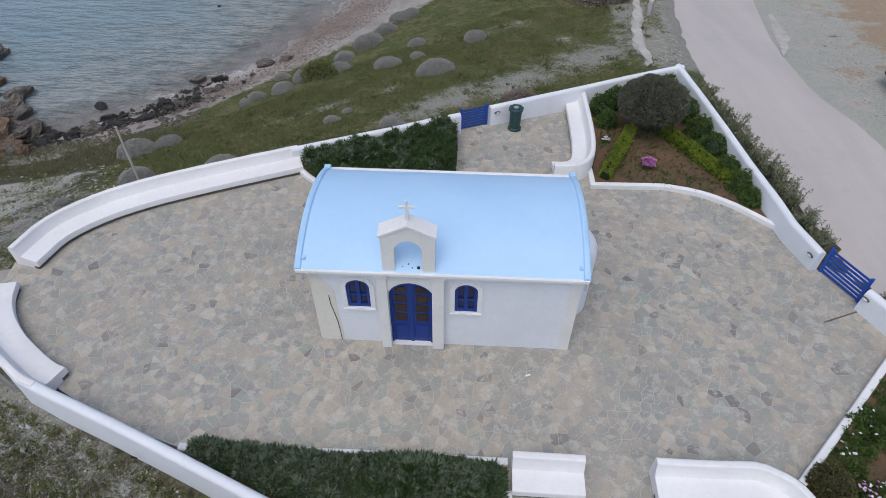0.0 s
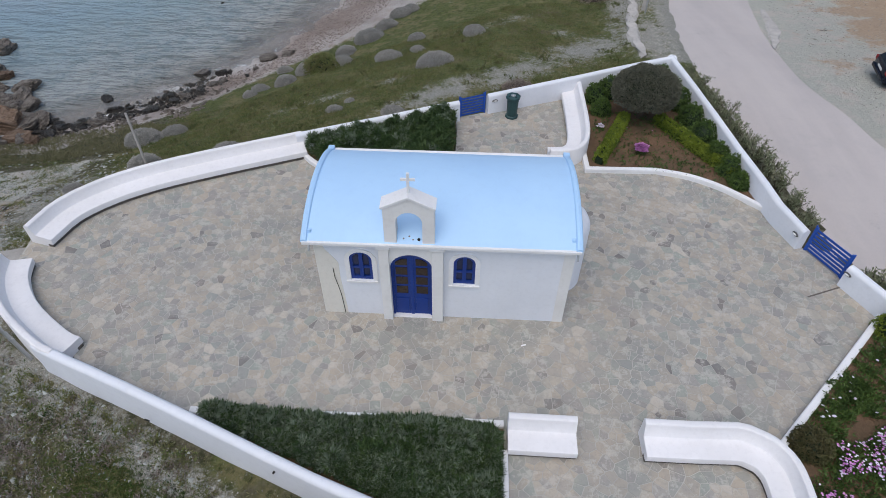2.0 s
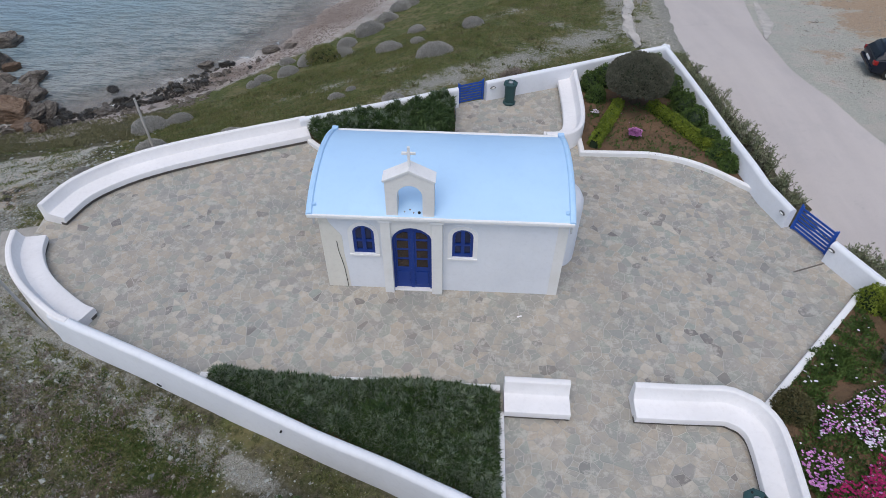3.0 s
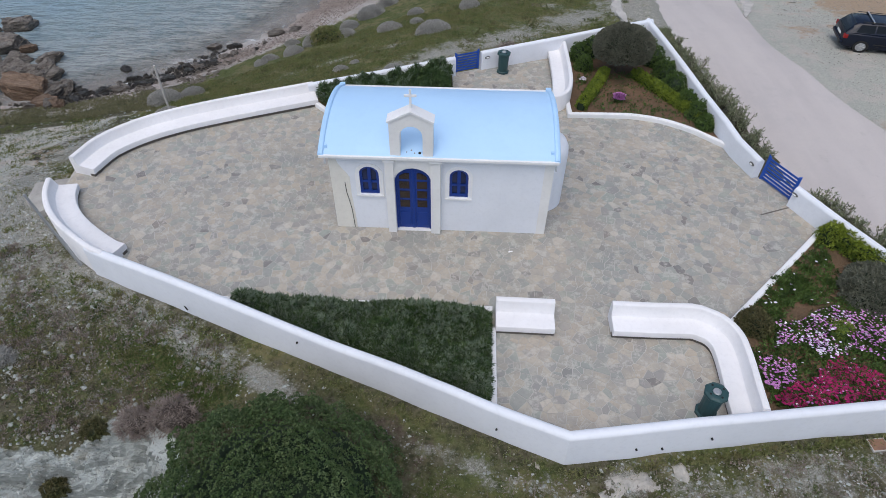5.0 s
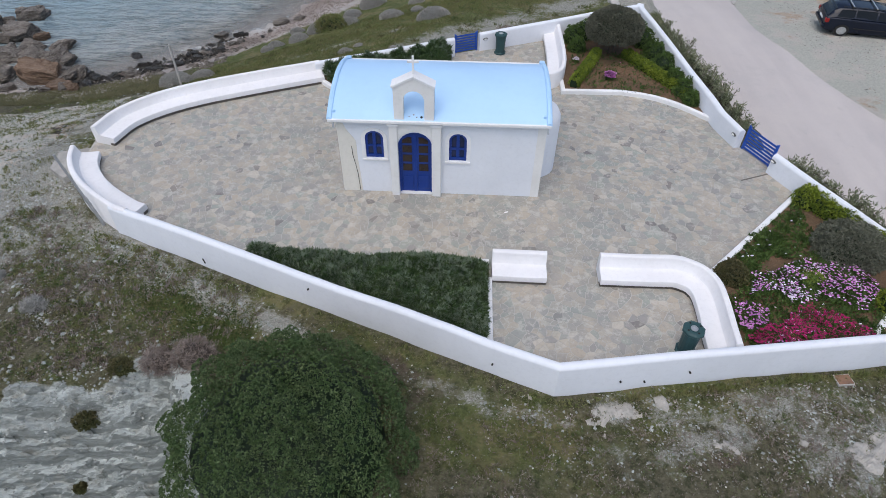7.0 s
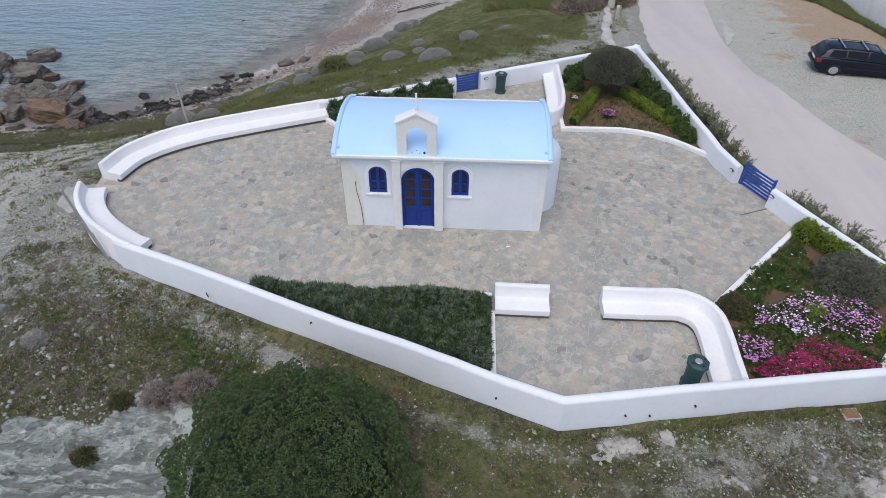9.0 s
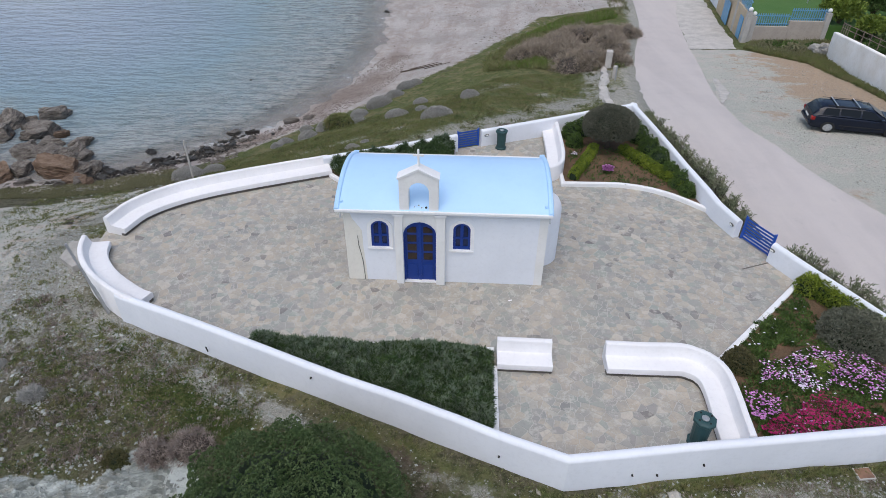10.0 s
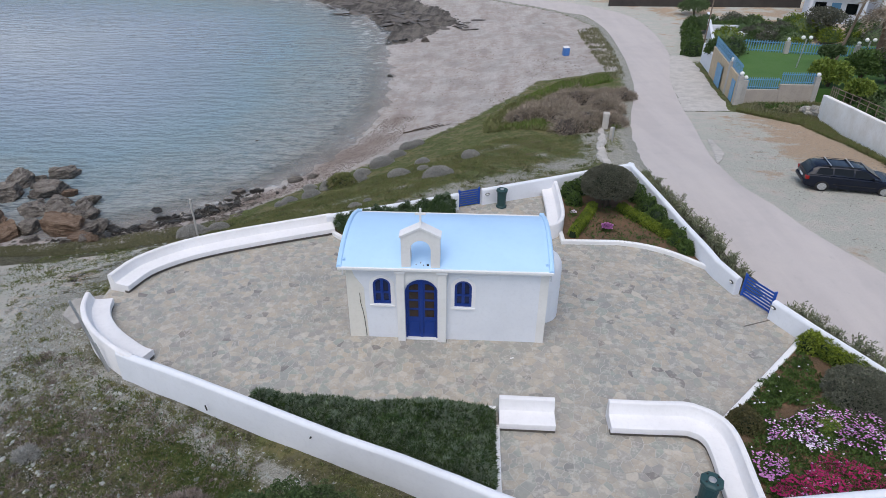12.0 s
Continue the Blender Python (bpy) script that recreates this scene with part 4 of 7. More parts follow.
slab("soil_flower_garden", [(8.05, -3.1), (11.72, 0.6), (14.4, -4.65), (7.95, -5.65)], -0.5, 0.09, "soil", "red-brown garden soil with sparse weeds", "soil")
slab("soil_hedge_bed", [(-4.5, -3.0), (2.2, -2.97), (2.2, -5.75), (-1.5, -4.35), (-4.7, -3.05)], -0.5, 0.07, "soil", "red-brown soil under the front hedge", "soil")
slab("soil_rear_hedge_bed", [(-4.2, 6.9), (0.75, 8.95), (0.75, 5.0), (-2.5, 5.05), (-3.75, 6.1)], -0.5, 0.07, "soil", "red-brown soil under the rear hedge", "soil")


# ---- chapel ----
def chapel():
    ch = thing("chapel", label="small whitewashed chapel with pale blue barrel roof and blue door", category="chapel")
    X0, X1, Y1, EAVE = -2.17, 3.68, 3.05, 2.50
    # front wall with three arched openings, made as strips between them
    bm = bmesh.new()
    openings = [(-1.14, 0.52, 1.25, 1.92, 2.16), (0.02, 0.98, 0.03, 1.66, 2.14), (1.24, 0.50, 1.23, 1.92, 2.15)]

    def quad(pts):
        bm.faces.new([bm.verts.new((x, 0.0, z)) for x, z in pts])
    edges = [X0]
    for cx, w, z0, sp, tp in openings:
        edges += [cx - w / 2, cx + w / 2]
        if z0 > 0.1:
            quad([(cx - w / 2, -0.1), (cx + w / 2, -0.1), (cx + w / 2, z0), (cx - w / 2, z0)])
        arc = arch_outline(w, sp, tp, 12, cx, z0)[1:-1]
        for (xa, za), (xb, zb) in zip(arc, arc[1:]):
            quad([(xa, za), (xb, zb), (xb, EAVE), (xa, EAVE)])
    edges.append(X1)
    for a, b in zip(edges[::2], edges[1::2]):
        quad([(a, -0.1), (b, -0.1), (b, EAVE), (a, EAVE)])
    bmesh.ops.remove_doubles(bm, verts=bm.verts, dist=0.001)
    r = bmesh.ops.extrude_face_region(bm, geom=list(bm.faces))
    for v in r["geom"]:
        if isinstance(v, bmesh.types.BMVert):
            v.co.y += 0.28
    bmesh.ops.recalc_face_normals(bm, faces=bm.faces)
    part("front_wall", bm, "whitewash", ch)
    ys = [-0.18 + 3.40 * i / 24 for i in range(25)]

    def vault(y, lift=0.0):
        u = (y - 1.52) / 1.70
        return 2.57 + 0.47 * (1 - u * u) ** 0.9 + lift if abs(u) < 1 else 2.57 + lift
    gable = [(0.28, -0.1), (0.28, EAVE)] + [(y, vault(y) - 0.06) for y in ys if 0.28 < y < Y1] + [(Y1, EAVE), (Y1, -0.1)]
    for name, xa, xb in (("west_wall", X0, X0 + 0.28), ("east_wall", X1 - 0.28, X1)):
        b2 = bmesh.new()
        a = [b2.verts.new((xa, y, z)) for y, z in gable]
        c = [b2.verts.new((xb, y, z)) for y, z in gable]
        n = len(a)
        b2.faces.new(a), b2.faces.new(c)
        for i in range(n):
            b2.faces.new((a[i], a[(i + 1) % n], c[(i + 1) % n], c[i]))
        bmesh.ops.recalc_face_normals(b2, faces=b2.faces)
        part(name, b2, "whitewash", ch)
    part("rear_wall", box(X0 + 0.28, X1 - 0.28, Y1 - 0.28, Y1, -0.1, EAVE), "whitewash", ch)
    # bare plaster patch at the west end of the front
    patch = [(X0 + 0.003, 0.0), (X0 + 0.003, 2.36), (-1.98, 2.36), (-1.92, 2.2), (-1.80, 2.02), (-1.72, 1.9), (-1.66, 1.78), (-1.66, 1.2), (-1.62, 0.6), (-1.60, 0.0)]
    part("plaster_patch", prism(patch, -0.006, 0.01), "bare_plaster", ch, "bare cream plaster patch")
    bm = bmesh.new()
    cable = [(-1.80, 1.62), (-1.79, 1.3), (-1.74, 1.0), (-1.70, 0.7), (-1.68, 0.3), (-1.67, 0.02)]
    for (xa, za), (xb, zb) in zip(cable, cable[1:]):
        add_rod(bm, (xa, -0.018, za), (xb, -0.018, zb), 0.008, seg=6)
    part("cable", bm, "rubber", ch, "dark hanging cable")
    # vault
    bm = bmesh.new()
    rows = []
    for x in np.linspace(X0 - 0.17, X1 + 0.05, 30):
        rows.append([bm.verts.new((x, y, vault(y) + 0.008 * noise.noise((x * 0.8, y * 0.8, 1)))) for y in ys])
    for a, b in zip(rows, rows[1:]):
        for i in range(len(ys) - 1):
            bm.faces.new((a[i], a[i + 1], b[i + 1], b[i]))
    r = bmesh.ops.extrude_face_region(bm, geom=list(bm.faces))
    for v in r["geom"]:
        if isinstance(v, bmesh.types.BMVert):
            v.co.z -= 0.10
    bmesh.ops.recalc_face_normals(bm, faces=bm.faces)
    part("roof", bm, "roof_paint", ch, "pale blue painted barrel vault", True)
    # raised rims along both gables
    for x in (X0 - 0.13, X1 + 0.02):
        bm = bmesh.new()
        prev = None
        ring_n = 8
        for y in [-0.2 + 3.44 * i / 28 for i in range(29)]:
            yy = min(max(y, -0.18), 3.22)
            ring = [bm.verts.new((x + 0.075 * math.cos(2 * math.pi * k / ring_n), y, vault(yy, 0.005) + 0.055 * math.sin(2 * math.pi * k / ring_n))) for k in range(ring_n)]
            if prev:
                for k in range(ring_n):
                    bm.faces.new((prev[k], prev[(k + 1) % ring_n], ring[(k + 1) % ring_n], ring[k]))
            else:
                bm.faces.new(ring)
            prev = ring
        bm.faces.new(prev)
        bmesh.ops.recalc_face_normals(bm, faces=bm.faces)
        part("roof_rim", bm, "roof_rim_paint", ch, "", True)
        part("rim_stop", box(x - 0.07, x + 0.09, 3.12, 3.28, 2.53, 2.68, 0.02), "roof_rim_paint", ch)
    part("front_fascia", box(X0 - 0.18, X1 + 0.07, -0.23, 0.0, 2.49, 2.575, 0.015), "white_trim", ch)
    part("rear_fascia", box(X0 - 0.12, X1 + 0.0, 3.17, 3.28, 2.50, 2.60, 0.02), "white_trim", ch)
    for x in (X0 - 0.02, X1 - 0.10):
        part("roof_knob", box(x - 0.04, x + 0.04, -0.02, 0.06, 2.66, 2.74, 0.015), "roof_rim_paint", ch)
    part("drain_pipe", rod((X0 - 0.03, -0.26, 2.36), (X0 - 0.03, -0.18, 2.50), 0.025), "steel", ch)
    part("drain_pipe", rod((X1 + 0.0, -0.27, 2.36), (X1 + 0.0, -0.18, 2.50), 0.025), "steel", ch)
    # door bay: pilasters, capitals, lintel with an arch
    for a, b in ((-0.69, -0.46), (0.50, 0.76)):
        part("pilaster", box(a, b, -0.16, 0.0, -0.1, 2.40, 0.012), "cream_wash", ch)
        part("capital", box(a - 0.04, b + 0.04, -0.20, 0.0, 2.40, 2.46, 0.012), "white_trim", ch)
    arc = arch_outline(1.08, 1.66, 2.22, 14, 0.02, 1.55)
    top = [(x, 2.455) for x, z in arc]
    part("lintel", arch_band(top, arc, -0.10, 0.0), "cream_wash", ch)
    # belfry
    bz = 2.46
    cx = 0.025
    arc = arch_outline(0.57, 3.16, 3.46, 12, cx, bz + 0.22)
    n = len(arc)
    outer = [(cx - 0.545, bz)]
    for i in range(1, n - 1):
        x = cx + (-0.545 + 1.09 * (i - 1) / (n - 3))
        outer.append((x, 3.83 - 0.51 * abs(x - cx) if abs(x - cx) < 0.54 else 3.55))
    outer.append((cx + 0.545, bz))
    arc[0], arc[-1] = (cx - 0.28, bz), (cx + 0.28, bz)
    part("belfry", arch_band(outer, arc, -0.15, 0.17), "cream_wash", ch, "white gabled bell arch")
    part("belfry_sill", box(cx - 0.28, cx + 0.28, -0.12, 0.15, bz, bz + 0.15, 0.01), "cream_wash", ch)
    for s in (-1, 1):
        m = Matrix.Translation((cx + s * 0.285, 0.01, 3.72)) @ Matrix.Rotation(s * math.atan(0.51), 4, "Y")
        part("belfry_coping", box(-0.335, 0.32, -0.19, 0.19, -0.03, 0.03, 0.01, m), "white_trim", ch)
    bm = box(cx - 0.028, cx + 0.028, -0.02, 0.03, 3.78, 4.38, 0.008)
    add_box(bm, cx - 0.15, cx + 0.15, -0.018, 0.028, 4.19, 4.245, 0.008)
    part("cross", bm, "white_trim", ch, "small white cross")
    for dx, dy, r in ((-0.16, -0.05, 0.022), (-0.04, 0.0, 0.03), (0.05, -0.07, 0.02)):
        part("bell_fitting", rod((cx + dx, dy, bz + 0.13), (cx + dx + 0.03, dy - 0.02, bz + 0.13 + 3 * r), r, r * 0.6, 7), "rusty_iron", ch)
    part("bell_clapper", ball((cx + 0.20, -0.08, bz + 0.18), 0.035), "rubber", ch)
    # door
    door = part("door", prism(arch_outline(0.98, 1.66, 2.14, 16, 0.02, 0.03), 0.04, 0.09), "blue_paint", ch, "deep blue arched double door with small panes")
    fo, fi = arch_outline(0.98, 1.66, 2.14, 16, 0.02, 0.03), arch_outline(0.86, 1.66, 2.08, 16, 0.02, 0.03)
    part("door_frame", arch_band(fo, fi, 0.0, 0.06), "blue_paint", door)
    part("meeting_rail", box(-0.02, 0.06, 0.012, 0.045, 0.04, 2.07, 0.006), "blue_paint", door)
    for s in (-1, 1):
        x = 0.02 + s * 0.235
        part("lower_panel", box(x - 0.15, x + 0.15, 0.02, 0.045, 0.14, 0.62, 0.01), "blue_paint", door)
        for k, z in enumerate((0.80, 1.12, 1.44)):
            part("pane", box(x - 0.135, x + 0.135, 0.026, 0.046, z, z + 0.24), "dark_glass", door)
        q = [(x - 0.135, 1.76), (x - 0.135, 1.86 + (0.10 if s > 0 else 0)), (x - 0.02 * s, 1.96), (x + 0.135, 1.96 if s < 0 else 1.86), (x + 0.135, 1.76)]
        part("pane", prism(q, 0.026, 0.046), "dark_glass", door)
    part("threshold", box(-0.46, 0.50, -0.08, 0.10, -0.02, 0.035, 0.008), "white_trim", ch)
    # windows
    for cxw, w, z0, sp, tp in (openings[0], openings[2]):
        win = part("window", prism(arch_outline(w, sp, tp, 12, cxw, z0), 0.06, 0.10), "pane_blue", ch, "small arched window with blue frame")
        part("window_frame", arch_band(arch_outline(w, sp, tp, 12, cxw, z0), arch_outline(w - 0.14, sp, tp - 0.07, 12, cxw, z0), 0.02, 0.07), "blue_paint", win)
        part("bottom_rail", box(cxw - w / 2, cxw + w / 2, 0.022, 0.07, z0, z0 + 0.09), "blue_paint", win)
        part("mullion", box(cxw - 0.045, cxw + 0.045, 0.015, 0.065, z0 + 0.05, tp - 0.03), "blue_paint", win)
        part("glazing_bar", box(cxw - w / 2 + 0.03, cxw + w / 2 - 0.03, 0.024, 0.066, z0 + 0.36, z0 + 0.42), "blue_paint", win)
        part("surround", arch_band(arch_outline(w + 0.22, sp, tp + 0.09, 14, cxw, z0 - 0.04), arch_outline(w, sp, tp, 14, cxw, z0 - 0.04), -0.02, 0.0), "white_trim", win)
        part("window_sill", box(cxw - w / 2 - 0.11, cxw + w / 2 + 0.11, -0.05, 0.03, z0 - 0.08, z0 - 0.02, 0.01), "white_trim", win)
    part("corner_band", box(X1 - 0.24, X1 + 0.004, -0.012, 0.02, 0.0, 2.48), "cream_wash", ch, "greyish corner band")
    # apse
    bm = bmesh.new()
    prof = [(0.64, -0.1), (0.64, 1.75), (0.62, 1.92), (0.54, 2.08), (0.40, 2.20), (0.22, 2.27), (0.02, 2.29)]
    rings = []
    for r_, z in prof:
        rings.append([bm.verts.new((X1 - 0.05 + r_ * math.cos(a), 1.62 + r_ * 1.05 * math.sin(a), z)) for a in np.linspace(-math.pi / 2, math.pi / 2, 17)])
    for a, b in zip(rings, rings[1:]):
        for i in range(16):
            bm.faces.new((a[i], a[i + 1], b[i + 1], b[i]))
    bm.faces.new(rings[-1])
    bmesh.ops.recalc_face_normals(bm, faces=bm.faces)
    part("apse", bm, "whitewash", ch, "rounded white apse", True)
    # the eaves stand a little above the nominal height
    for ob in ch.children:
        if ob.type == "MESH":
            for v in ob.data.vertices:
                if v.co.z > 2.2:
                    v.co.z += (0.045 + 0.003 * (v.co.x + 2.3)) * min(1, (v.co.z - 2.2) / 0.25)
    return ch


chapel()


# ---- plants ----
RNG = np.random.default_rng(7)


def leaf_mesh(name, pts, nrm, size, per, material, parent, spread=0.8, narrow=0.45, label="", kind=""):
    """A rhombic leaf mesh: per leaves at each point, fanned about its normal."""
    n = len(pts)
    p = np.repeat(pts, per, 0)
    d = np.repeat(nrm, per, 0) + RNG.normal(0, spread, (n * per, 3))
    d /= np.linalg.norm(d, axis=1)[:, None] + 1e-9
    s = np.cross(d, RNG.normal(0, 1, d.shape))
    s /= np.linalg.norm(s, axis=1)[:, None] + 1e-9
    ln = size * RNG.uniform(0.65, 1.35, (n * per, 1))
    mid = p + d * ln * 0.5
    v = np.stack([p, mid + s * ln * narrow * 0.5, p + d * ln, mid - s * ln * narrow * 0.5], 1).reshape(-1, 3)
    me = bpy.data.meshes.new(name)
    k = n * per
    me.vertices.add(k * 4)
    me.vertices.foreach_set("co", v.astype(np.float32).ravel())
    me.loops.add(k * 4)
    me.loops.foreach_set("vertex_index", np.arange(k * 4, dtype=np.int32))
    me.polygons.add(k)
    me.polygons.foreach_set("loop_start", np.arange(0, k * 4, 4, dtype=np.int32))
    me.materials.append(MATS[material])
    me.update(calc_edges=True)
    ob = new(name, me)
    ob.parent = parent
    return tagged(ob, label, kind=kind)


def dome_points(n, rx, ry, rz, lump=0.12, freq=2.2, seed=0.0, low=-0.15, depth=0.16, boxy=1.0):
    a = RNG.uniform(0, 2 * math.pi, n)
    u = low + (1 - low) * RNG.random(n) ** (1.0 if boxy == 1.0 else 0.5)
    r = np.sqrt(1 - u * u)
    d = np.column_stack([r * np.cos(a), r * np.sin(a), u])
    k = 1 + lump * (wave(d[:, 0] * 2 + d[:, 2], d[:, 1] * 2 - d[:, 2], freq, seed) + 0.6 * wave(d[:, 0] * 5 + d[:, 2] * 3, d[:, 1] * 5, freq, seed + 4))
    k = k * (1 - depth * RNG.random(n) ** 2)
    if boxy != 1.0:
        b = np.maximum(r, 0.05) ** (boxy - 1)
        return d * np.column_stack([rx * b, ry * b, np.full(n, rz) * np.abs(u) ** (boxy - 1)]) * k[:, None], d
    return d * np.array([rx, ry, rz]) * k[:, None], d


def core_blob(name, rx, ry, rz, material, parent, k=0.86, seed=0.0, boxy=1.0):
    # solid filler, not branches; the near-black materials paint shade between the leaves
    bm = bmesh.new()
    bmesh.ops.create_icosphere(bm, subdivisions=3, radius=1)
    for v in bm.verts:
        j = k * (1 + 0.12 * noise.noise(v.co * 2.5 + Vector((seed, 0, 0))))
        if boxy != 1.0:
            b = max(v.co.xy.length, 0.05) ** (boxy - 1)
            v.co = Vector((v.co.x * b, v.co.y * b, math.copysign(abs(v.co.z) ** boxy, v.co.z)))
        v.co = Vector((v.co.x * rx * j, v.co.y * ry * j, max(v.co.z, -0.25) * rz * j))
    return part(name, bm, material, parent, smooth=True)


def shrub(name, at, rx, ry, rz, material, label, leaf=0.07, n=1500, per=3, lump=0.12, freq=2.2, spread=0.8, narrow=0.45, seed=0.0, group="", category="shrub", core=None):
    ob = thing(name, at, 0, label, category, group)
    p, d = dome_points(int(n * 1.5), rx, ry, rz, lump, freq, seed)
    leaf_mesh("crown", p, d, leaf, per, material, ob, spread, narrow)
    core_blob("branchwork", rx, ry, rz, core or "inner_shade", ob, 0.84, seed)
    return ob


def strip_hedge(name, a, b, w, h, material, label, leaf=0.06, n=1600, category="hedge", z=0.09):
    """A clipped hedge along a line."""
    a, b = Vector(a), Vector(b)
    L = (b - a).length
    turn = math.degrees(math.atan2(b.y - a.y, b.x - a.x))
    ob = thing(name, (a.x, a.y, z), turn, label, category)
    n = int(n * 2.2)
    t = RNG.uniform(0, L, n)
    ang = RNG.uniform(0, math.pi, n)
    c, s = np.cos(ang), np.sin(ang)
    k = (1 + 0.12 * wave(t, ang, 3.5)) * RNG.uniform(0.84, 1.03, n)
    pts = np.column_stack([t, np.sign(c) * np.abs(c) ** 0.6 * w / 2 * k, np.abs(s) ** 0.6 * h * k])
    nr = np.column_stack([np.zeros(n), c, s])
    leaf_mesh("foliage", pts, nr, leaf, 3, material, ob, 0.9, 0.55)
    # plain box core whose dark colour paints the hedge's inner shade
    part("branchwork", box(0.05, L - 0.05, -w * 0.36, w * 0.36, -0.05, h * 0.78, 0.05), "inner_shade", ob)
    return ob


def bed_hedge(name, poly, h, material, label, n, leaf=0.12, z=0.07, soft=0.35, pale=0.0):
    """A low spreading shrub that fills a bed."""
    ob = thing(name, (0, 0, z), 0, label, "hedge")
    xs, ys = [p[0] for p in poly], [p[1] for p in poly]
    x, y = RNG.uniform(min(xs) - 0.1, max(xs) + 0.1, n * 3), RNG.uniform(min(ys) - 0.1, max(ys) + 0.1, n * 3)
    ok = inside(poly, x, y)
    x, y = x[ok][:n], y[ok][:n]

    def top(x, y):
        e = far_from(poly + poly[:1], x, y)
        return h * (0.30 + 0.70 * np.sqrt(np.clip(e / soft, 0, 1))) * (0.86 + 0.55 * rugged(x, y, 1.2, 4, 4) + 0.5 * rugged(x, y, 4.2, 3, 12))
    zt = top(x, y)
    e = 0.05
    gx, gy = (top(x + e, y) - zt) / e, (top(x, y + e) - zt) / e
    nr = np.column_stack([-gx, -gy, np.ones(len(x))])
    nr /= np.linalg.norm(nr, axis=1)[:, None]
    leaf_mesh("foliage", np.column_stack([x, y, zt * RNG.uniform(0.82, 1.0, len(x))]), nr, leaf, 5, material, ob, 1.0, 0.17)
    pick = (rugged(x, y, 1.1, 3, 21) + 0.6 * rugged(x, y, 5.0, 2, 8) > pale + 0.05 * (x - min(xs))) & (RNG.random(len(x)) < 0.28)
    leaf_mesh("new_growth", np.column_stack([x, y, zt])[pick], nr[pick], leaf * 1.1, 5, "juniper_tip", ob, 0.95, 0.16)
    k = RNG.choice(len(x), len(x) // 22, False)
    leaf_mesh("sprays", np.repeat(np.column_stack([x, y, zt - 0.03])[k], 9, 0), np.repeat(nr[k] + RNG.normal(0, 0.45, (len(k), 3)), 9, 0), leaf * 1.9, 1, material, ob, 0.38, 0.13)
    k = RNG.choice(len(x), len(x) // 12, False)
    k = k[rugged(x[k], y[k], 0.9, 3, 21) > pale + 0.10 * (x[k] - min(xs))]
    leaf_mesh("pale_sprays", np.repeat(np.column_stack([x, y, zt - 0.02])[k], 10, 0), np.repeat(nr[k] + RNG.normal(0, 0.45, (len(k), 3)), 10, 0), leaf * 1.7, 1, "juniper_tip", ob, 0.38, 0.15)
    # sheet under the leaves, coloured dark as the shade within the hedge
    bm = bmesh.new()
    g = {}
    xs2, ys2 = np.arange(min(xs), max(xs), 0.14), np.arange(min(ys), max(ys), 0.14)
    for i, xx in enumerate(xs2):
        for j, yy in enumerate(ys2):
            if inside(poly, np.array([xx]), np.array([yy]))[0]:
                g[i, j] = bm.verts.new((xx, yy, 0.84 * float(top(np.array([xx]), np.array([yy]))[0])))
    for (i, j), v in g.items():
        q = [g.get(c) for c in ((i, j), (i + 1, j), (i + 1, j + 1), (i, j + 1))]
        if all(q):
            bm.faces.new(q)
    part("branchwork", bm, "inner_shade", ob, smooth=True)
    return ob


bed_hedge("juniper_hedge", [(-4.3, -3.06), (-3.9, -2.85), (-1.6, -3.02), (0.6, -2.95), (1.95, -3.05), (2.14, -3.4), (2.12, -5.62), (1.2, -5.22), (-1.5, -4.17), (-3.9, -3.28)], 0.42,
          "juniper_leaf", "dark green spreading juniper hedge along the front wall", 30000, 0.085, pale=-0.6)
bed_hedge("juniper_hedge", [(-3.98, 6.9), (-3.9, 6.35), (-2.9, 5.5), (0.72, 5.3), (0.72, 8.75), (-0.2, 8.45), (-1.4, 7.95), (-2.9, 7.35)], 0.72,
          "juniper_leaf", "dark green spreading juniper hedge behind the chapel", 19000, 0.09, pale=0.0)

# the great shrub below the front wall, its leaves in dense rosettes
def rosettes(name, pts, nrm, apart, radius, leaf, per, material, parent):
    kept, seen = [], {}
    for i, p in enumerate(pts):
        c = tuple(int(math.floor(v / apart)) for v in p)
        near = (q for a in (-1, 0, 1) for b in (-1, 0, 1) for d in (-1, 0, 1) for q in seen.get((c[0] + a, c[1] + b, c[2] + d), ()))
        if all((p[0] - q[0]) ** 2 + (p[1] - q[1]) ** 2 + (p[2] - q[2]) ** 2 > apart * apart for q in near):
            seen.setdefault(c, []).append(p)
            kept.append(i)
    p, d = np.repeat(pts[kept], per, 0), np.repeat(nrm[kept], per, 0)
    out = d * 0.9 + RNG.normal(0, 0.75, p.shape)
    out /= np.linalg.norm(out, axis=1)[:, None]
    size = np.repeat(RNG.uniform(0.7, 1.25, (len(kept), 1)), per, 0)
    return leaf_mesh(name, p + out * radius * size, out, leaf, 1, material, parent, 0.45, 0.6)


big = thing("mastic_shrub", (-2.0, -8.22, -0.88), 0, "large dense dark green rounded shrub on the slope", "shrub")
bp, bd = dome_points(18000, 2.5, 2.55, 2.2, 0.11, 3.1, 1.0, low=0.02, depth=0.05, boxy=0.72)
ta, tr = RNG.uniform(0, 2 * math.pi, 2500), 1.6 * np.sqrt(RNG.random(2500))
tx_top, ty_top = tr * np.cos(ta), tr * np.sin(ta)
bp = np.concatenate([bp, np.column_stack([tx_top, ty_top, 2.13 - 0.10 * tr ** 2 + 0.16 * wave(tx_top, ty_top, 2.6)])])
bd = np.concatenate([bd, np.column_stack([tx_top * 0.3, ty_top * 0.3, np.ones(2500)])])
rosettes("crown", bp, bd, 0.122, 0.058, 0.046, 46, "laurel_leaf", big)
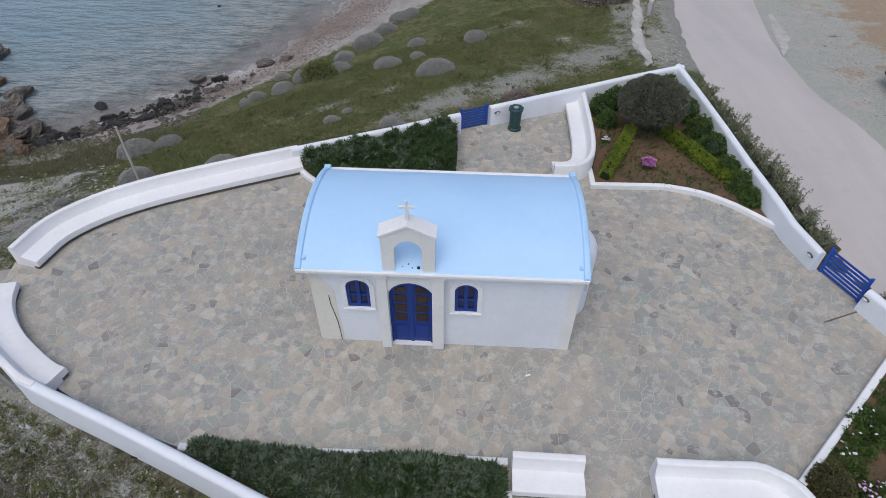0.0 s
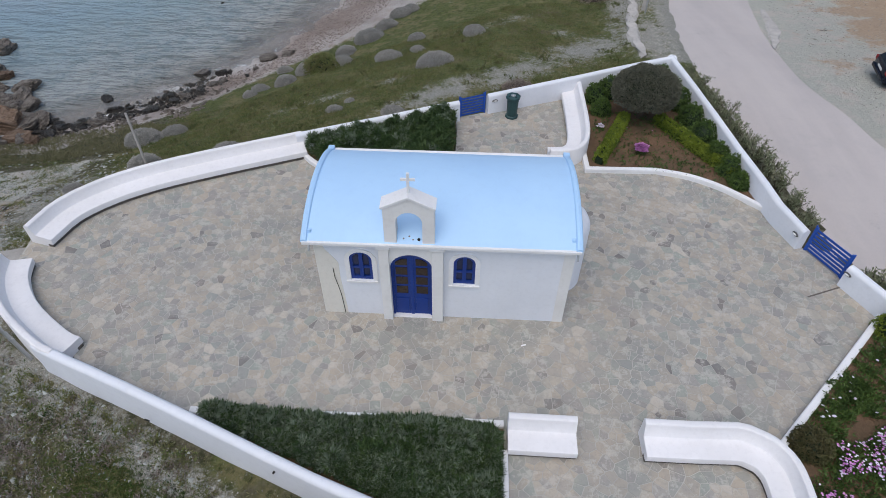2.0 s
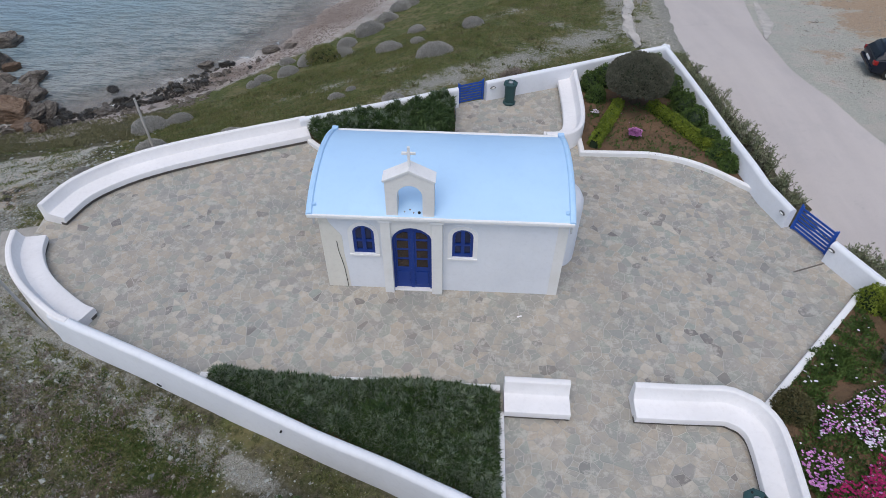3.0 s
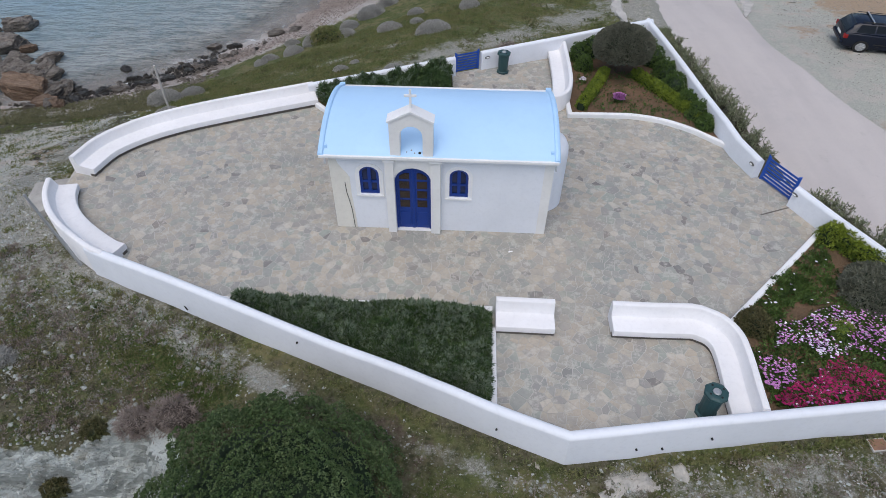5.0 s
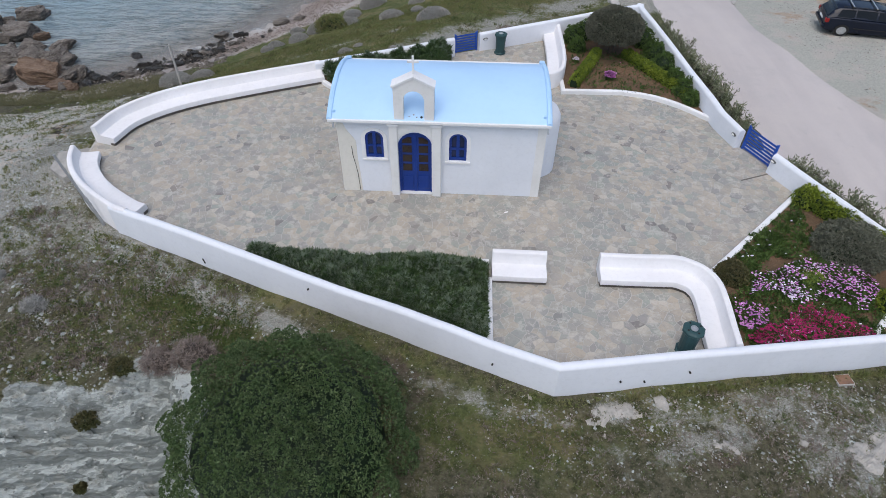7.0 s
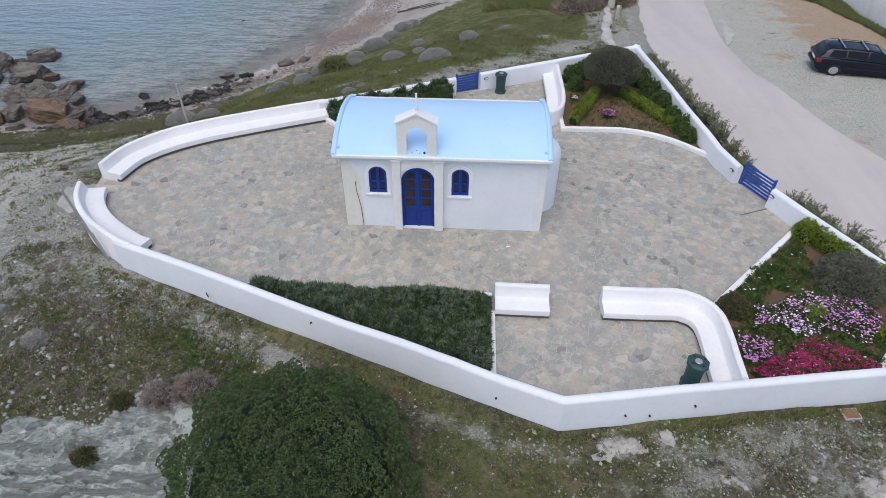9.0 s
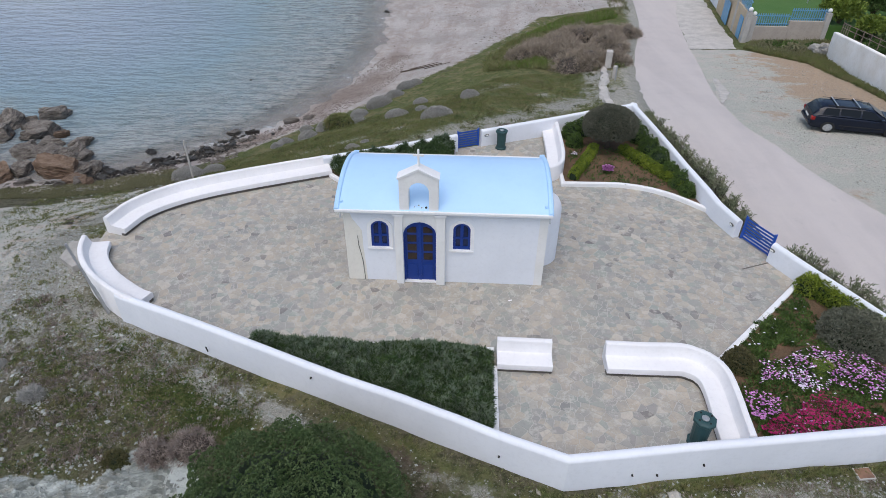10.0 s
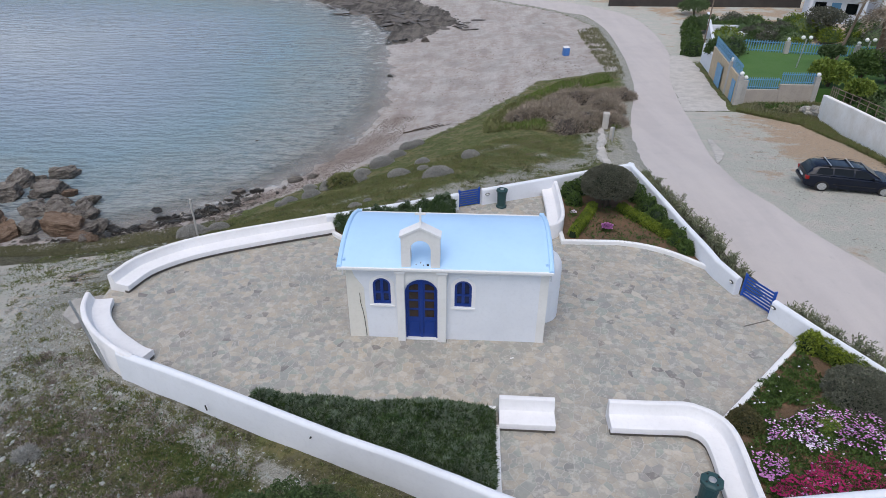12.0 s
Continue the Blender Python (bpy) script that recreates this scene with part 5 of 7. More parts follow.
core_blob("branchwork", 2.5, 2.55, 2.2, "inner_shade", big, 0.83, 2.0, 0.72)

# rear garden
dome = thing("topiary_tree", (7.16, 9.28, 0.09), 0, "grey-green olive bush clipped to a dome on a short trunk", "tree")
bp, bd = dome_points(6800, 1.10, 1.06, 0.76, 0.05, 2.6, 3.0, low=-0.35)
leaf_mesh("crown", bp + np.array([0, 0, 1.05]), bd, 0.075, 5, "olive_leaf", dome, 0.8, 0.3)
crown_core = core_blob("branchwork", 1.10, 1.06, 0.76, "inner_shade", dome, 0.9, 5)
crown_core.location = (0, 0, 1.05)
part("trunk", rod((0, 0, -0.1), (0.05, 0.02, 1.0), 0.12, 0.08, 10), "bark", dome)
strip_hedge("clipped_hedge", (5.36, 6.4), (6.6, 9.05), 0.36, 0.34, "hedge_leaf", "low yellow-green clipped hedge in the rear garden", n=1500)
strip_hedge("clipped_hedge", (7.72, 9.0), (9.5, 6.0), 0.42, 0.34, "hedge_leaf", "low yellow-green clipped hedge running to the road wall", n=1700)
for i, (x, y, r, h) in enumerate([(9.55, 5.6, 0.32, 0.5), (9.4, 6.25, 0.42, 0.62), (9.2, 7.0, 0.42, 0.6), (9.02, 8.05, 0.5, 0.75), (8.85, 9.0, 0.5, 0.75), (8.65, 10.1, 0.5, 0.7),
                                  (8.45, 11.0, 0.5, 0.75), (8.3, 11.8, 0.42, 0.7), (5.75, 10.3, 0.45, 0.7), (6.3, 10.75, 0.5, 0.75), (5.85, 9.5, 0.38, 0.55), (6.95, 11.1, 0.45, 0.7)]):
    shrub("garden_shrub", (x, y, 0.08), r * 0.86, r * 0.92, h * 0.95, "shrub_leaf", "fresh green garden shrub along the white wall", 0.075, 420, 4, 0.16, 2.4, seed=i, group="garden shrubs")

# front flower garden
strip_hedge("clipped_hedge", (11.62, 0.22), (13.9, -3.9), 0.55, 0.50, "hedge_leaf", "yellow-green clipped hedge along the road wall", n=2400)
shrub("garden_shrub", (11.55, 0.05, 0.08), 0.36, 0.36, 0.62, "hedge_leaf", "rounded yellow-green shrub at the hedge end", 0.06, 600, 4, group="garden shrubs")
shrub("olive_shrub", (12.0, -1.95, 0.05), 0.96, 0.9, 0.80, "sage_leaf", "grey-green olive shrub above the flower bed", 0.07, 4200, 5, 0.10, 2.6, narrow=0.3, seed=3, core="inner_shade")
shrub("garden_shrub", (8.52, -3.12, 0.05), 0.42, 0.42, 0.50, "brown_leaf", "small olive-brown shrub beside the bench", 0.055, 1100, 4, seed=9, group="garden shrubs")
shrub("garden_shrub", (12.35, -4.0, 0.05), 0.5, 0.5, 0.6, "hedge_leaf", "yellow-green shrub at the bed's edge", 0.06, 700, 4, seed=6, group="garden shrubs")
kerb([(11.35, -5.0), (12.1, -4.2), (12.9, -3.6)])


def flower_bed(name, poly, colours, count, label, mat_h=0.16, size=0.04):
    ob = thing(name, (0, 0, 0.09), 0, label, "flower bed")
    xs, ys = [p[0] for p in poly], [p[1] for p in poly]

    def scatter(n):
        x, y = RNG.uniform(min(xs), max(xs), n * 4), RNG.uniform(min(ys), max(ys), n * 4)
        ok = inside(poly, x + 0.08 * wave(x, y, 6), y + 0.08 * wave(y, x, 6)) & (RNG.random(n * 4) < 0.62 + 0.5 * wave(x, y, 4.2, 3))
        return x[ok][:n], y[ok][:n]
    x, y = scatter(count)
    z = mat_h * (0.75 + 0.3 * wave(x, y, 3))
    leaf_mesh("greenery", np.column_stack([x, y, z * RNG.uniform(0.1, 0.85, len(x))]), np.tile([0, 0, 1.0], (len(x), 1)), 0.085, 4, "shrub_leaf", ob, 0.9, 0.35, kind="stuff")
    for mname, share in colours:
        x, y = scatter(int(count * share))
        z = mat_h * (0.85 + 0.3 * wave(x, y, 3)) + 0.01
        bm_v, bm_f = [], []
        for px, py, pz in zip(x, y, z):
            r = size * random.uniform(0.7, 1.25)
            tx_, ty_ = random.uniform(-0.5, 0.5), random.uniform(-0.6, 0.2)
            k0 = len(bm_v)
            bm_v.append((px, py, pz - r * 0.25))
            for a in range(7):
                c, s = math.cos(a * 0.8976), math.sin(a * 0.8976)
                bm_v.append((px + r * c, py + r * s, pz + r * (c * tx_ + s * ty_)))
            bm_f += [(k0, k0 + 1 + a, k0 + 1 + (a + 1) % 7) for a in range(7)]
        me = bpy.data.meshes.new("blossoms")
        me.from_pydata(bm_v, [], bm_f)
        me.materials.append(MATS[mname])
        b = new("blossoms", me)
        b.parent = ob
        tagged(b, kind="stuff")
    return ob


flower_bed("flower_bed", [(8.25, -5.25), (8.9, -4.75), (9.5, -4.55), (10.15, -3.95), (10.8, -4.3), (11.5, -4.85), (11.2, -5.1), (9.6, -5.3), (8.4, -5.4)], [("petal_magenta", 0.62), ("petal_pink", 0.03)], 2300,
           "carpet of magenta flowers along the front wall", 0.13, 0.028)
flower_bed("flower_bed", [(8.2, -4.9), (8.25, -4.2), (8.75, -4.1), (9.15, -4.3), (8.95, -4.75), (8.5, -5.0)], [("petal_pink", 0.42)], 420, "clump of pink daisies beside the bench", 0.2, 0.027)
flower_bed("flower_bed", [(8.75, -3.9), (9.0, -3.15), (9.6, -2.95), (10.3, -2.6), (10.75, -2.5), (10.9, -3.0), (10.2, -3.4), (9.6, -3.7)], [("petal_pink", 0.19), ("petal_white", 0.11)], 1100,
           "drift of white and lilac daisies", 0.2, 0.025)
flower_bed("flower_bed", [(10.9, -2.6), (11.9, -2.7), (12.2, -3.2), (11.9, -3.9), (11.5, -4.3), (10.9, -3.9), (10.5, -3.75)], [("petal_pink", 0.32), ("petal_white", 0.06)], 1300,
           "drift of lilac and white daisies below the olive shrub", 0.2, 0.025)
flower_bed("flower_bed", [(9.5, -3.7), (10.1, -3.45), (10.6, -3.75), (10.2, -4.0), (9.7, -4.1)], [("petal_white", 0.28), ("petal_pink", 0.12)], 380, "white daisies above the magenta carpet", 0.2, 0.025)
flower_bed("flower_bed", [(6.62, 7.0), (7.0, 6.95), (7.08, 7.3), (6.7, 7.38)], [("petal_pink", 2.2)], 130, "small clump of pink flowers on bare soil", 0.2, 0.045)
flower_bed("flower_bed", [(9.3, -1.75), (9.9, -1.25), (10.4, -1.5), (10.3, -2.3), (9.5, -2.5), (9.0, -2.4)], [("petal_white", 0.02)], 520, "patch of weeds with a few white flowers", 0.14, 0.04)
flower_bed("flower_bed", [(5.55, 8.3), (5.75, 8.25), (5.8, 8.5), (5.6, 8.55)], [("petal_white", 0.8)], 40, "few white flowers beside the rear bench", 0.2, 0.04)
flower_bed("weed_patch", [(8.3, -2.9), (9.9, -1.2), (11.4, 0.1), (11.2, -0.9), (10.2, -1.7), (9.6, -2.7), (8.7, -3.6)], [("petal_white", 0.008)], 2000, "green weeds scattered over bare soil", 0.09, 0.03)
flower_bed("weed_patch", [(8.1, -3.9), (9.0, -3.4), (11.3, -1.9), (12.3, -3.5), (11.6, -5.0), (8.3, -5.4)], [("petal_white", 0.008)], 3200, "green foliage between the flower drifts", 0.13, 0.03)
flower_bed("weed_patch", [(9.5, -2.4), (10.6, -0.9), (11.35, -0.2), (11.3, -1.3), (10.7, -2.4)], [("petal_white", 0.01)], 620, "thin weeds over bare garden soil", 0.06, 0.025)
flower_bed("weed_patch", [(5.3, 6.6), (9.3, 5.6), (8.9, 9.0), (5.6, 9.6)], [("petal_pink", 0.01)], 700, "sparse weeds on the rear garden soil", 0.07, 0.025)
shrub("garden_shrub", (10.55, -3.15, 0.08), 0.40, 0.30, 0.24, "lime_leaf", "low yellow-green cushion among the daisies", 0.05, 420, 3, seed=5, group="garden shrubs", core="shrub_leaf")

# oleanders on the road side of the wall
row = [(9.5 + 1.4 * k / 11, 12.2 - 8.3 * k / 11) for k in range(12)] + [(11.75 + 3.2 * k / 10, 1.45 - 5.4 * k / 10) for k in range(11)]
for i, (x, y) in enumerate(row):
    r, h = random.uniform(0.38, 0.55), random.uniform(0.50, 0.72) * (0.9 if y < 5 else 1.1)
    ob = thing("oleander", (x, y, ground(x, y)), 0, "straggly grey-green oleander beside the white wall", "shrub", "oleanders")
    pts, nr = [], []
    bm = bmesh.new()
    for k in range(24):
        a, u = random.uniform(0, 6.283), random.uniform(0.15, 1.0)
        tip = Vector((r * u * math.cos(a), r * u * math.sin(a), h * random.uniform(0.55, 1.05)))
        add_rod(bm, (0.1 * math.cos(a), 0.1 * math.sin(a), 0), tip, 0.012, 0.006, 5)
        for q in np.linspace(0.35, 1.0, 12):
            pts.append(tip * q + Vector((random.uniform(-0.06, 0.06), random.uniform(-0.06, 0.06), random.uniform(-0.04, 0.04))))
            nr.append((tip.x * 0.6, tip.y * 0.6, 0.7))
    tagged(part("stem", bm, "bark", ob), kind="stuff")
    leaf_mesh("crown", np.array(pts), np.array(nr), 0.11, 4, "oleander_leaf", ob, 0.7, 0.22)

# grey cushion shrubs on the sea slope
protos = []
for k in range(3):
    ob = thing("cushion_shrub", (0, 0, -60), 0, "grey thorny cushion shrub on the grassy slope", "shrub", "cushion shrubs")
    p, d = dome_points(5200, 1.0, 0.9, 0.72, 0.07, 2.5, 7.0 * k, low=-0.05, depth=0.05)
    leaf_mesh("crown", p, d, 0.10, 3, "grey_shrub_leaf", ob, 0.6, 0.24)
    core_blob("branchwork", 1.0, 0.9, 0.72, "grey_shrub_leaf", ob, 0.9, 3.0 * k)
    protos.append(ob)
spots = [(-2.73, 17.7, 0.75), (-1.7, 20.9, 0.6), (-1.39, 18.3, 0.45), (-0.35, 15.0, 0.9), (1.33, 19.7, 0.68), (-3.97, 10.7, 0.38), (-3.55, 11.5, 0.26), (-1.57, 9.75, 0.55), (-7.34, 7.9, 0.6), (-7.9, 17.3, 0.7), (-9.1, 16.9, 0.5),
         (-4.5, 22.6, 0.95), (-9.4, 16.2, 0.45), (-3.7, 24.4, 0.7), (-5.5, 20.8, 0.7), (-12.1, 10.8, 0.9), (-11.1, 11.4, 0.6), (-10.2, 7.3, 0.75), (-5.4, 18.9, 0.7), (-7.1, 18.6, 0.75), (-8.5, 19.3, 0.5), (-3.1, 26.0, 0.75), (-2.5, 26.8, 0.6),
         (-12.1, 5.9, 0.35), (-11.2, -3.6, 0.3)]
for i, (x, y, s) in enumerate(spots):
    ob = protos[i] if i < 3 else copy_thing(protos[i % 3], pose(x, y, 0))
    ob.matrix_basis = pose(x, y, ground(x, y) - 0.05, 0, 0, i * 71)
    ob.scale = (s * 0.92, s * 0.86, s * 0.74)

# dense green bush on the bank and the patch of scrub beyond the wall
shrub("green_bush", (-6.3, 18.6, ground(-6.3, 18.6)), 0.95, 0.8, 0.7, "meadow_blade", "olive-green bush among grey shrubs", 0.12, 900, 4, seed=8)
shrub("dry_bush", (3.1, 11.9, ground(3.1, 11.9)), 0.6, 0.4, 0.4, "dead_twig", "low brown dry bush behind the white wall", 0.10, 700, 5, 0.25, spread=1.0, narrow=0.12, seed=4, core="inner_twig")
for i, (x, y, r) in enumerate([(-4.9, -5.95, 0.55), (-5.7, -6.1, 0.4), (-9.6, -4.6, 0.3)]):
    shrub("dry_bush", (x, y, ground(x, y) - 0.05), r, r * 0.8, r * 0.7, "dead_twig" if i < 2 else "grey_shrub_leaf", "leafless pinkish-brown dry bush on the cliff edge", 0.12, 520, 5, 0.3, spread=1.1, narrow=0.09, seed=i, core="inner_twig")


for i, (x, y, r) in enumerate([(-7.3, -7.3, 0.30), (-7.5, -8.3, 0.16), (-6.6, -6.3, 0.28), (-10.4, -7.2, 0.22), (-11.0, -7.9, 0.2)]):
    shrub("cliff_bush", (x, y, ground(x, y) - 0.03), r, r * 0.8, r * 0.6, "brown_leaf", "small dark bush rooted in the pale cliff", 0.06, 420, 4, 0.25, seed=i + 30, core="inner_shade")

# ---- loose stones, rocks and grass ----
def rock(name, at, size, material, label, seed, squash=0.7, turn=0.0, group="shore rocks"):
    r = random.Random(seed)
    bm = bmesh.new()
    bmesh.ops.create_icosphere(bm, subdivisions=4, radius=1)
    cuts = []
    for k in range(16):
        n = Vector((r.gauss(0, 1), r.gauss(0, 1), r.gauss(0, 0.8))).normalized()
        cuts.append((n, r.uniform(0.50, 0.86)))
    cuts.append((Vector((r.uniform(-0.3, 0.3), r.uniform(-0.3, 0.3), 1)).normalized(), r.uniform(0.5, 0.7)))
    tilt = Vector((r.uniform(-0.4, 0.4), r.uniform(-0.4, 0.4), 1)).normalized()
    shift = Vector((seed * 3.1, seed, 0))
    for v in bm.verts:
        for n, dist in cuts:
            over = v.co.dot(n) - dist
            if over > 0:
                v.co -= n * over
        bed = v.co.dot(tilt) * 5.5 + 0.9 * noise.noise(v.co * 1.6 + shift)
        ledge = (bed - math.floor(bed)) ** 3
        v.co *= 1 + 0.14 * noise.noise(v.co * 2.2 + shift) + 0.09 * noise.noise(v.co * 6 + shift) - 0.08 * ledge - 0.07 * abs(noise.noise(v.co * 4 + shift))
    ob = mesh_ob(name, bm, material)
    ob.matrix_basis = pose(*at, random.uniform(-12, 12), random.uniform(-12, 12), turn)
    ob.scale = (size[0], size[1], size[2] * squash)
    return tagged(ob, label, "rock", group)


BR, GR, WR = "orange-brown weathered boulder on the shore", "grey layered boulder at the water's edge", "dark wet rock lying in shallow water"
for i, (x, y, s, m, lab) in enumerate([(-21.2, 14.6, 1.75, "orange_rock", BR), (-19.8, 13.3, 0.95, "orange_rock", BR), (-23.6, 14.6, 1.0, "grey_rock", GR), (-24.4, 16.7, 1.2, "grey_rock", GR),
                                       (-25.4, 19.3, 1.7, "grey_rock", GR), (-26.0, 22.0, 1.5, "grey_rock", GR), (-27.6, 18.8, 1.6, "grey_rock", GR), (-23.2, 17.0, 1.1, "grey_rock", GR),
                                       (-22.8, 13.4, 0.7, "grey_rock", GR), (-24.6, 13.9, 1.3, "orange_rock", BR), (-28.0, 20.4, 1.6, "grey_rock", GR), (-22.6, 15.8, 0.7, "grey_rock", GR), (-26.6, 15.4, 1.5, "orange_rock", BR),
                                       (-17.6, 14.6, 0.8, "wet_rock", WR), (-16.7, 14.9, 0.9, "grey_rock", GR), (-15.6, 15.5, 0.7, "wet_rock", WR), (-17.5, 17.4, 0.55, "wet_rock", WR), (-13.4, 20.2, 0.62, "grey_rock", GR),
                                       (-13.9, 17.2, 0.8, "wet_rock", WR), (-14.8, 16.2, 0.75, "wet_rock", WR), (-16.6, 16.4, 0.6, "wet_rock", WR), (-19.2, 15.2, 0.5, "wet_rock", WR), (-18.6, 13.8, 0.7, "wet_rock", WR), (-10.3, 21.9, 0.8, "grey_rock", GR),
                                       (-9.2, 22.4, 0.6, "grey_rock", GR), (-15.2, 29.5, 0.3, "wet_rock", WR), (-7.4, 49.0, 0.7, "wet_rock", WR), (-7.9, 66.0, 1.0, "wet_rock", WR), (-4.9, 64.5, 1.0, "grey_rock", GR), (-8.8, 65.5, 0.8, "wet_rock", WR), (-12.9, 18.3, 0.5, "wet_rock", WR), (-12.0, 19.3, 0.45, "grey_rock", GR)]):
    s = s * (0.72 if m == "wet_rock" else 0.92)
    rock("boulder", (x, y, max(ground(x, y), SEA) + 0.08 * s), (s, s * random.uniform(0.7, 1.0), s), m, lab, i + 1, 0.72 if s > 0.9 else 0.45, i * 47)
rr = random.Random(3)
for i in range(34):
    u = rr.random()
    x, y = -28 + 9.5 * u + rr.uniform(-0.8, 0.8), 21.5 - 8 * u + rr.uniform(-2.2, 1.6)
    s = rr.uniform(0.35, 0.95)
    rock("boulder", (x, y, max(ground(x, y), SEA) + 0.1), (s, s * rr.uniform(0.6, 1.0), s), rr.choice(("grey_rock", "grey_rock", "orange_rock", "grey_rock")), GR, 200 + i, 0.6, i * 37)
for i in range(30):
    t = rr.random()
    x, y = -19 + 9 * t + rr.uniform(-0.9, 0.9), 14.6 + 7.5 * t * (0.45 + 0.55 * t) + rr.uniform(-0.9, 0.7)
    s = rr.uniform(0.18, 0.5)
    rock("boulder", (x, y, max(ground(x, y), SEA) + 0.05), (s, s * rr.uniform(0.6, 1.0), s), rr.choice(("wet_rock", "wet_rock", "grey_rock")), WR, 300 + i, 0.5, i * 53)
rs2 = random.Random(9)
for i in range(70):
    u = rs2.random()
    x, y = -22 + 23 * u + rs2.uniform(-2, 2), 92 - 20 * u + rs2.uniform(-6, 7) * (1 - 0.3 * u)
    s = rs2.uniform(0.4, 1.3) * (1.2 - 0.4 * u)
    rock("rock_shelf", (x, y, max(ground(x, y), SEA) + 0.02), (s * 1.6, s * 0.8, 0.7), "shelf_rock", "flat dark rock shelf at the far shore", 60 + i, 0.16, rs2.uniform(-50, -20), "rock shelves")


for k, (x, y, w) in enumerate([(-11.9, -5.3, 0.62), (-12.3, -6.2, 0.8), (-11.2, -6.7, 0.4), (-10.9, -4.1, 0.22)]):
    rock("grey_boulder", (x, y, ground(x, y) - 0.1), (w, w * 0.8, w), "lilac_stone", "weathered lilac-grey boulder at the cliff edge", 700 + k, 0.6, k * 67, "cliff boulders")


def outcrop(x, y, rx, ry, h, turn, seed):
    """A low uneven swell of bare rock that breaks through the turf."""
    n = 30
    bm = bmesh.new()
    c, q = math.cos(radians(turn)), math.sin(radians(turn))
    u, v = np.meshgrid(np.linspace(-1.3, 1.3, n + 1), np.linspace(-1.3, 1.3, n + 1), indexing="ij")
    px, py = (x + u * rx * c - v * ry * q).ravel(), (y + u * rx * q + v * ry * c).ravel()
    k = rugged(px, py, 3.0, 4, seed)
    z = h * (0.75 - (u * u + v * v)).ravel() + 1.1 * h * k + 0.012 * np.floor(6 * k)
    z = ground_height(px, py) + np.maximum(z, -0.12)
    vs = [bm.verts.new(p) for p in zip(px.tolist(), py.tolist(), z.tolist())]
    grid = [vs[i * (n + 1):(i + 1) * (n + 1)] for i in range(n + 1)]
    for i in range(n):
        for j in range(n):
            bm.faces.new((grid[i][j], grid[i + 1][j], grid[i + 1][j + 1], grid[i][j + 1]))
    tagged(mesh_ob("pale_rock", bm, "pale_stone"), "pale limestone outcrop in the thin turf", "rock", "pale rocks")


for i, (x, y, rx, ry, h, turn) in enumerate([(4.98, -7.02, 0.52, 0.46, 0.045, 20), (6.12, -6.72, 0.12, 0.17, 0.03, 10), (10.45, -7.65, 0.85, 0.5, 0.07, 15), (7.4, -7.8, 0.3, 0.2, 0.03, 0), (3.6, -7.15, 0.2, 0.1, 0.03, -15), (9.0, -7.55, 0.1, 0.08, 0.06, 0)]):
    outcrop(x, y, rx, ry, h, turn, i)


def clutter(name, n, place, size, material, label, flat=0.6):
    """Many small stones as one mesh."""
    vs, fs = [], []
    base = [(1, 0, 0), (0, 1, 0), (-1, 0, 0), (0, -1, 0), (0, 0, 1), (0, 0, -0.4)]
    tri = [(0, 1, 4), (1, 2, 4), (2, 3, 4), (3, 0, 4), (1, 0, 5), (2, 1, 5), (3, 2, 5), (0, 3, 5)]
    xy = place(n)
    zs = ground_height(xy[:, 0], xy[:, 1])
    for (x, y), z in zip(xy, zs):
        s = size * random.uniform(0.4, 1.0) ** 1.5 * 1.4
        a = random.uniform(0, 6.28)
        c, q = math.cos(a), math.sin(a)
        k = len(vs)
        for bx, by, bz in base:
            j = random.uniform(0.6, 1.2)
            vs.append((x + s * j * (bx * c - by * q * 0.7), y + s * j * (bx * q + by * c * 0.7), z + s * flat * bz * j))
        fs += [tuple(k + i for i in t) for t in tri]
    me = bpy.data.meshes.new(name)
    me.from_pydata(vs, [], fs)
    me.materials.append(MATS[material])
    return tagged(new(name, me), label, "stones", kind="stuff")


def scatter_in(polys, even=False, thin=False, bare=False, wet=False):
    def place(n):
        out = []
        per = n // len(polys)
        for poly in polys:
            xs, ys = [p[0] for p in poly], [p[1] for p in poly]
            x, y = RNG.uniform(min(xs), max(xs), per * 8), RNG.uniform(min(ys), max(ys), per * 8)
            ok = inside(poly, x, y) & ~inside(YARD, x, y) & (wet | ~inside(WATER, x, y))
            if thin:
                ok &= RNG.random(len(x)) < np.clip(0.18 + 1.5 * blobs(FRESH, x, y) + 0.6 * step(y, 6, 9) - 1.6 * blobs(PALE, x, y), 0.03, 1)
            if bare:
                ok &= RNG.random(len(x)) < np.clip(0.03 + 1.2 * blobs(PALE, x, y), 0, 1)
            ok &= RNG.random(len(x)) < (1.0 if even else 0.5 + 0.5 * wave(x, y, 1.1, 2))
            out.append(np.column_stack([x, y])[ok][:per])
        return np.concatenate(out)
    return place


SOUTH = [(-13, -6.6), (-13, 1), (-10.8, 0.2), (-9.3, -1.6), (-5, -3.4), (0, -5.4), (3.7, -6.7), (9, -5.9), (15.5, -5.0), (15.5, -10.5), (0.8, -10.5), (-2.5, -6.8), (-5, -5.9), (-7, -6.4), (-9, -6.8)]
WEST = [(-19, -3), (-13, -5), (-10.8, 0.5), (-11, 3), (-9.6, 4.8), (-12, 8.5), (-19, 11.5)]
NORTH = [(-12, 8), (-4.3, 7.3), (0.8, 9.3), (8.8, 12.8), (9.3, 16), (9.8, 23), (3, 24), (-5, 19), (-9, 15), (-14, 14)]
clutter("pebbles", 20000, scatter_in([SOUTH, SOUTH, SOUTH, WEST, NORTH], bare=True), 0.026, "pebble_grey", "scattered pale pebbles in thin grass")
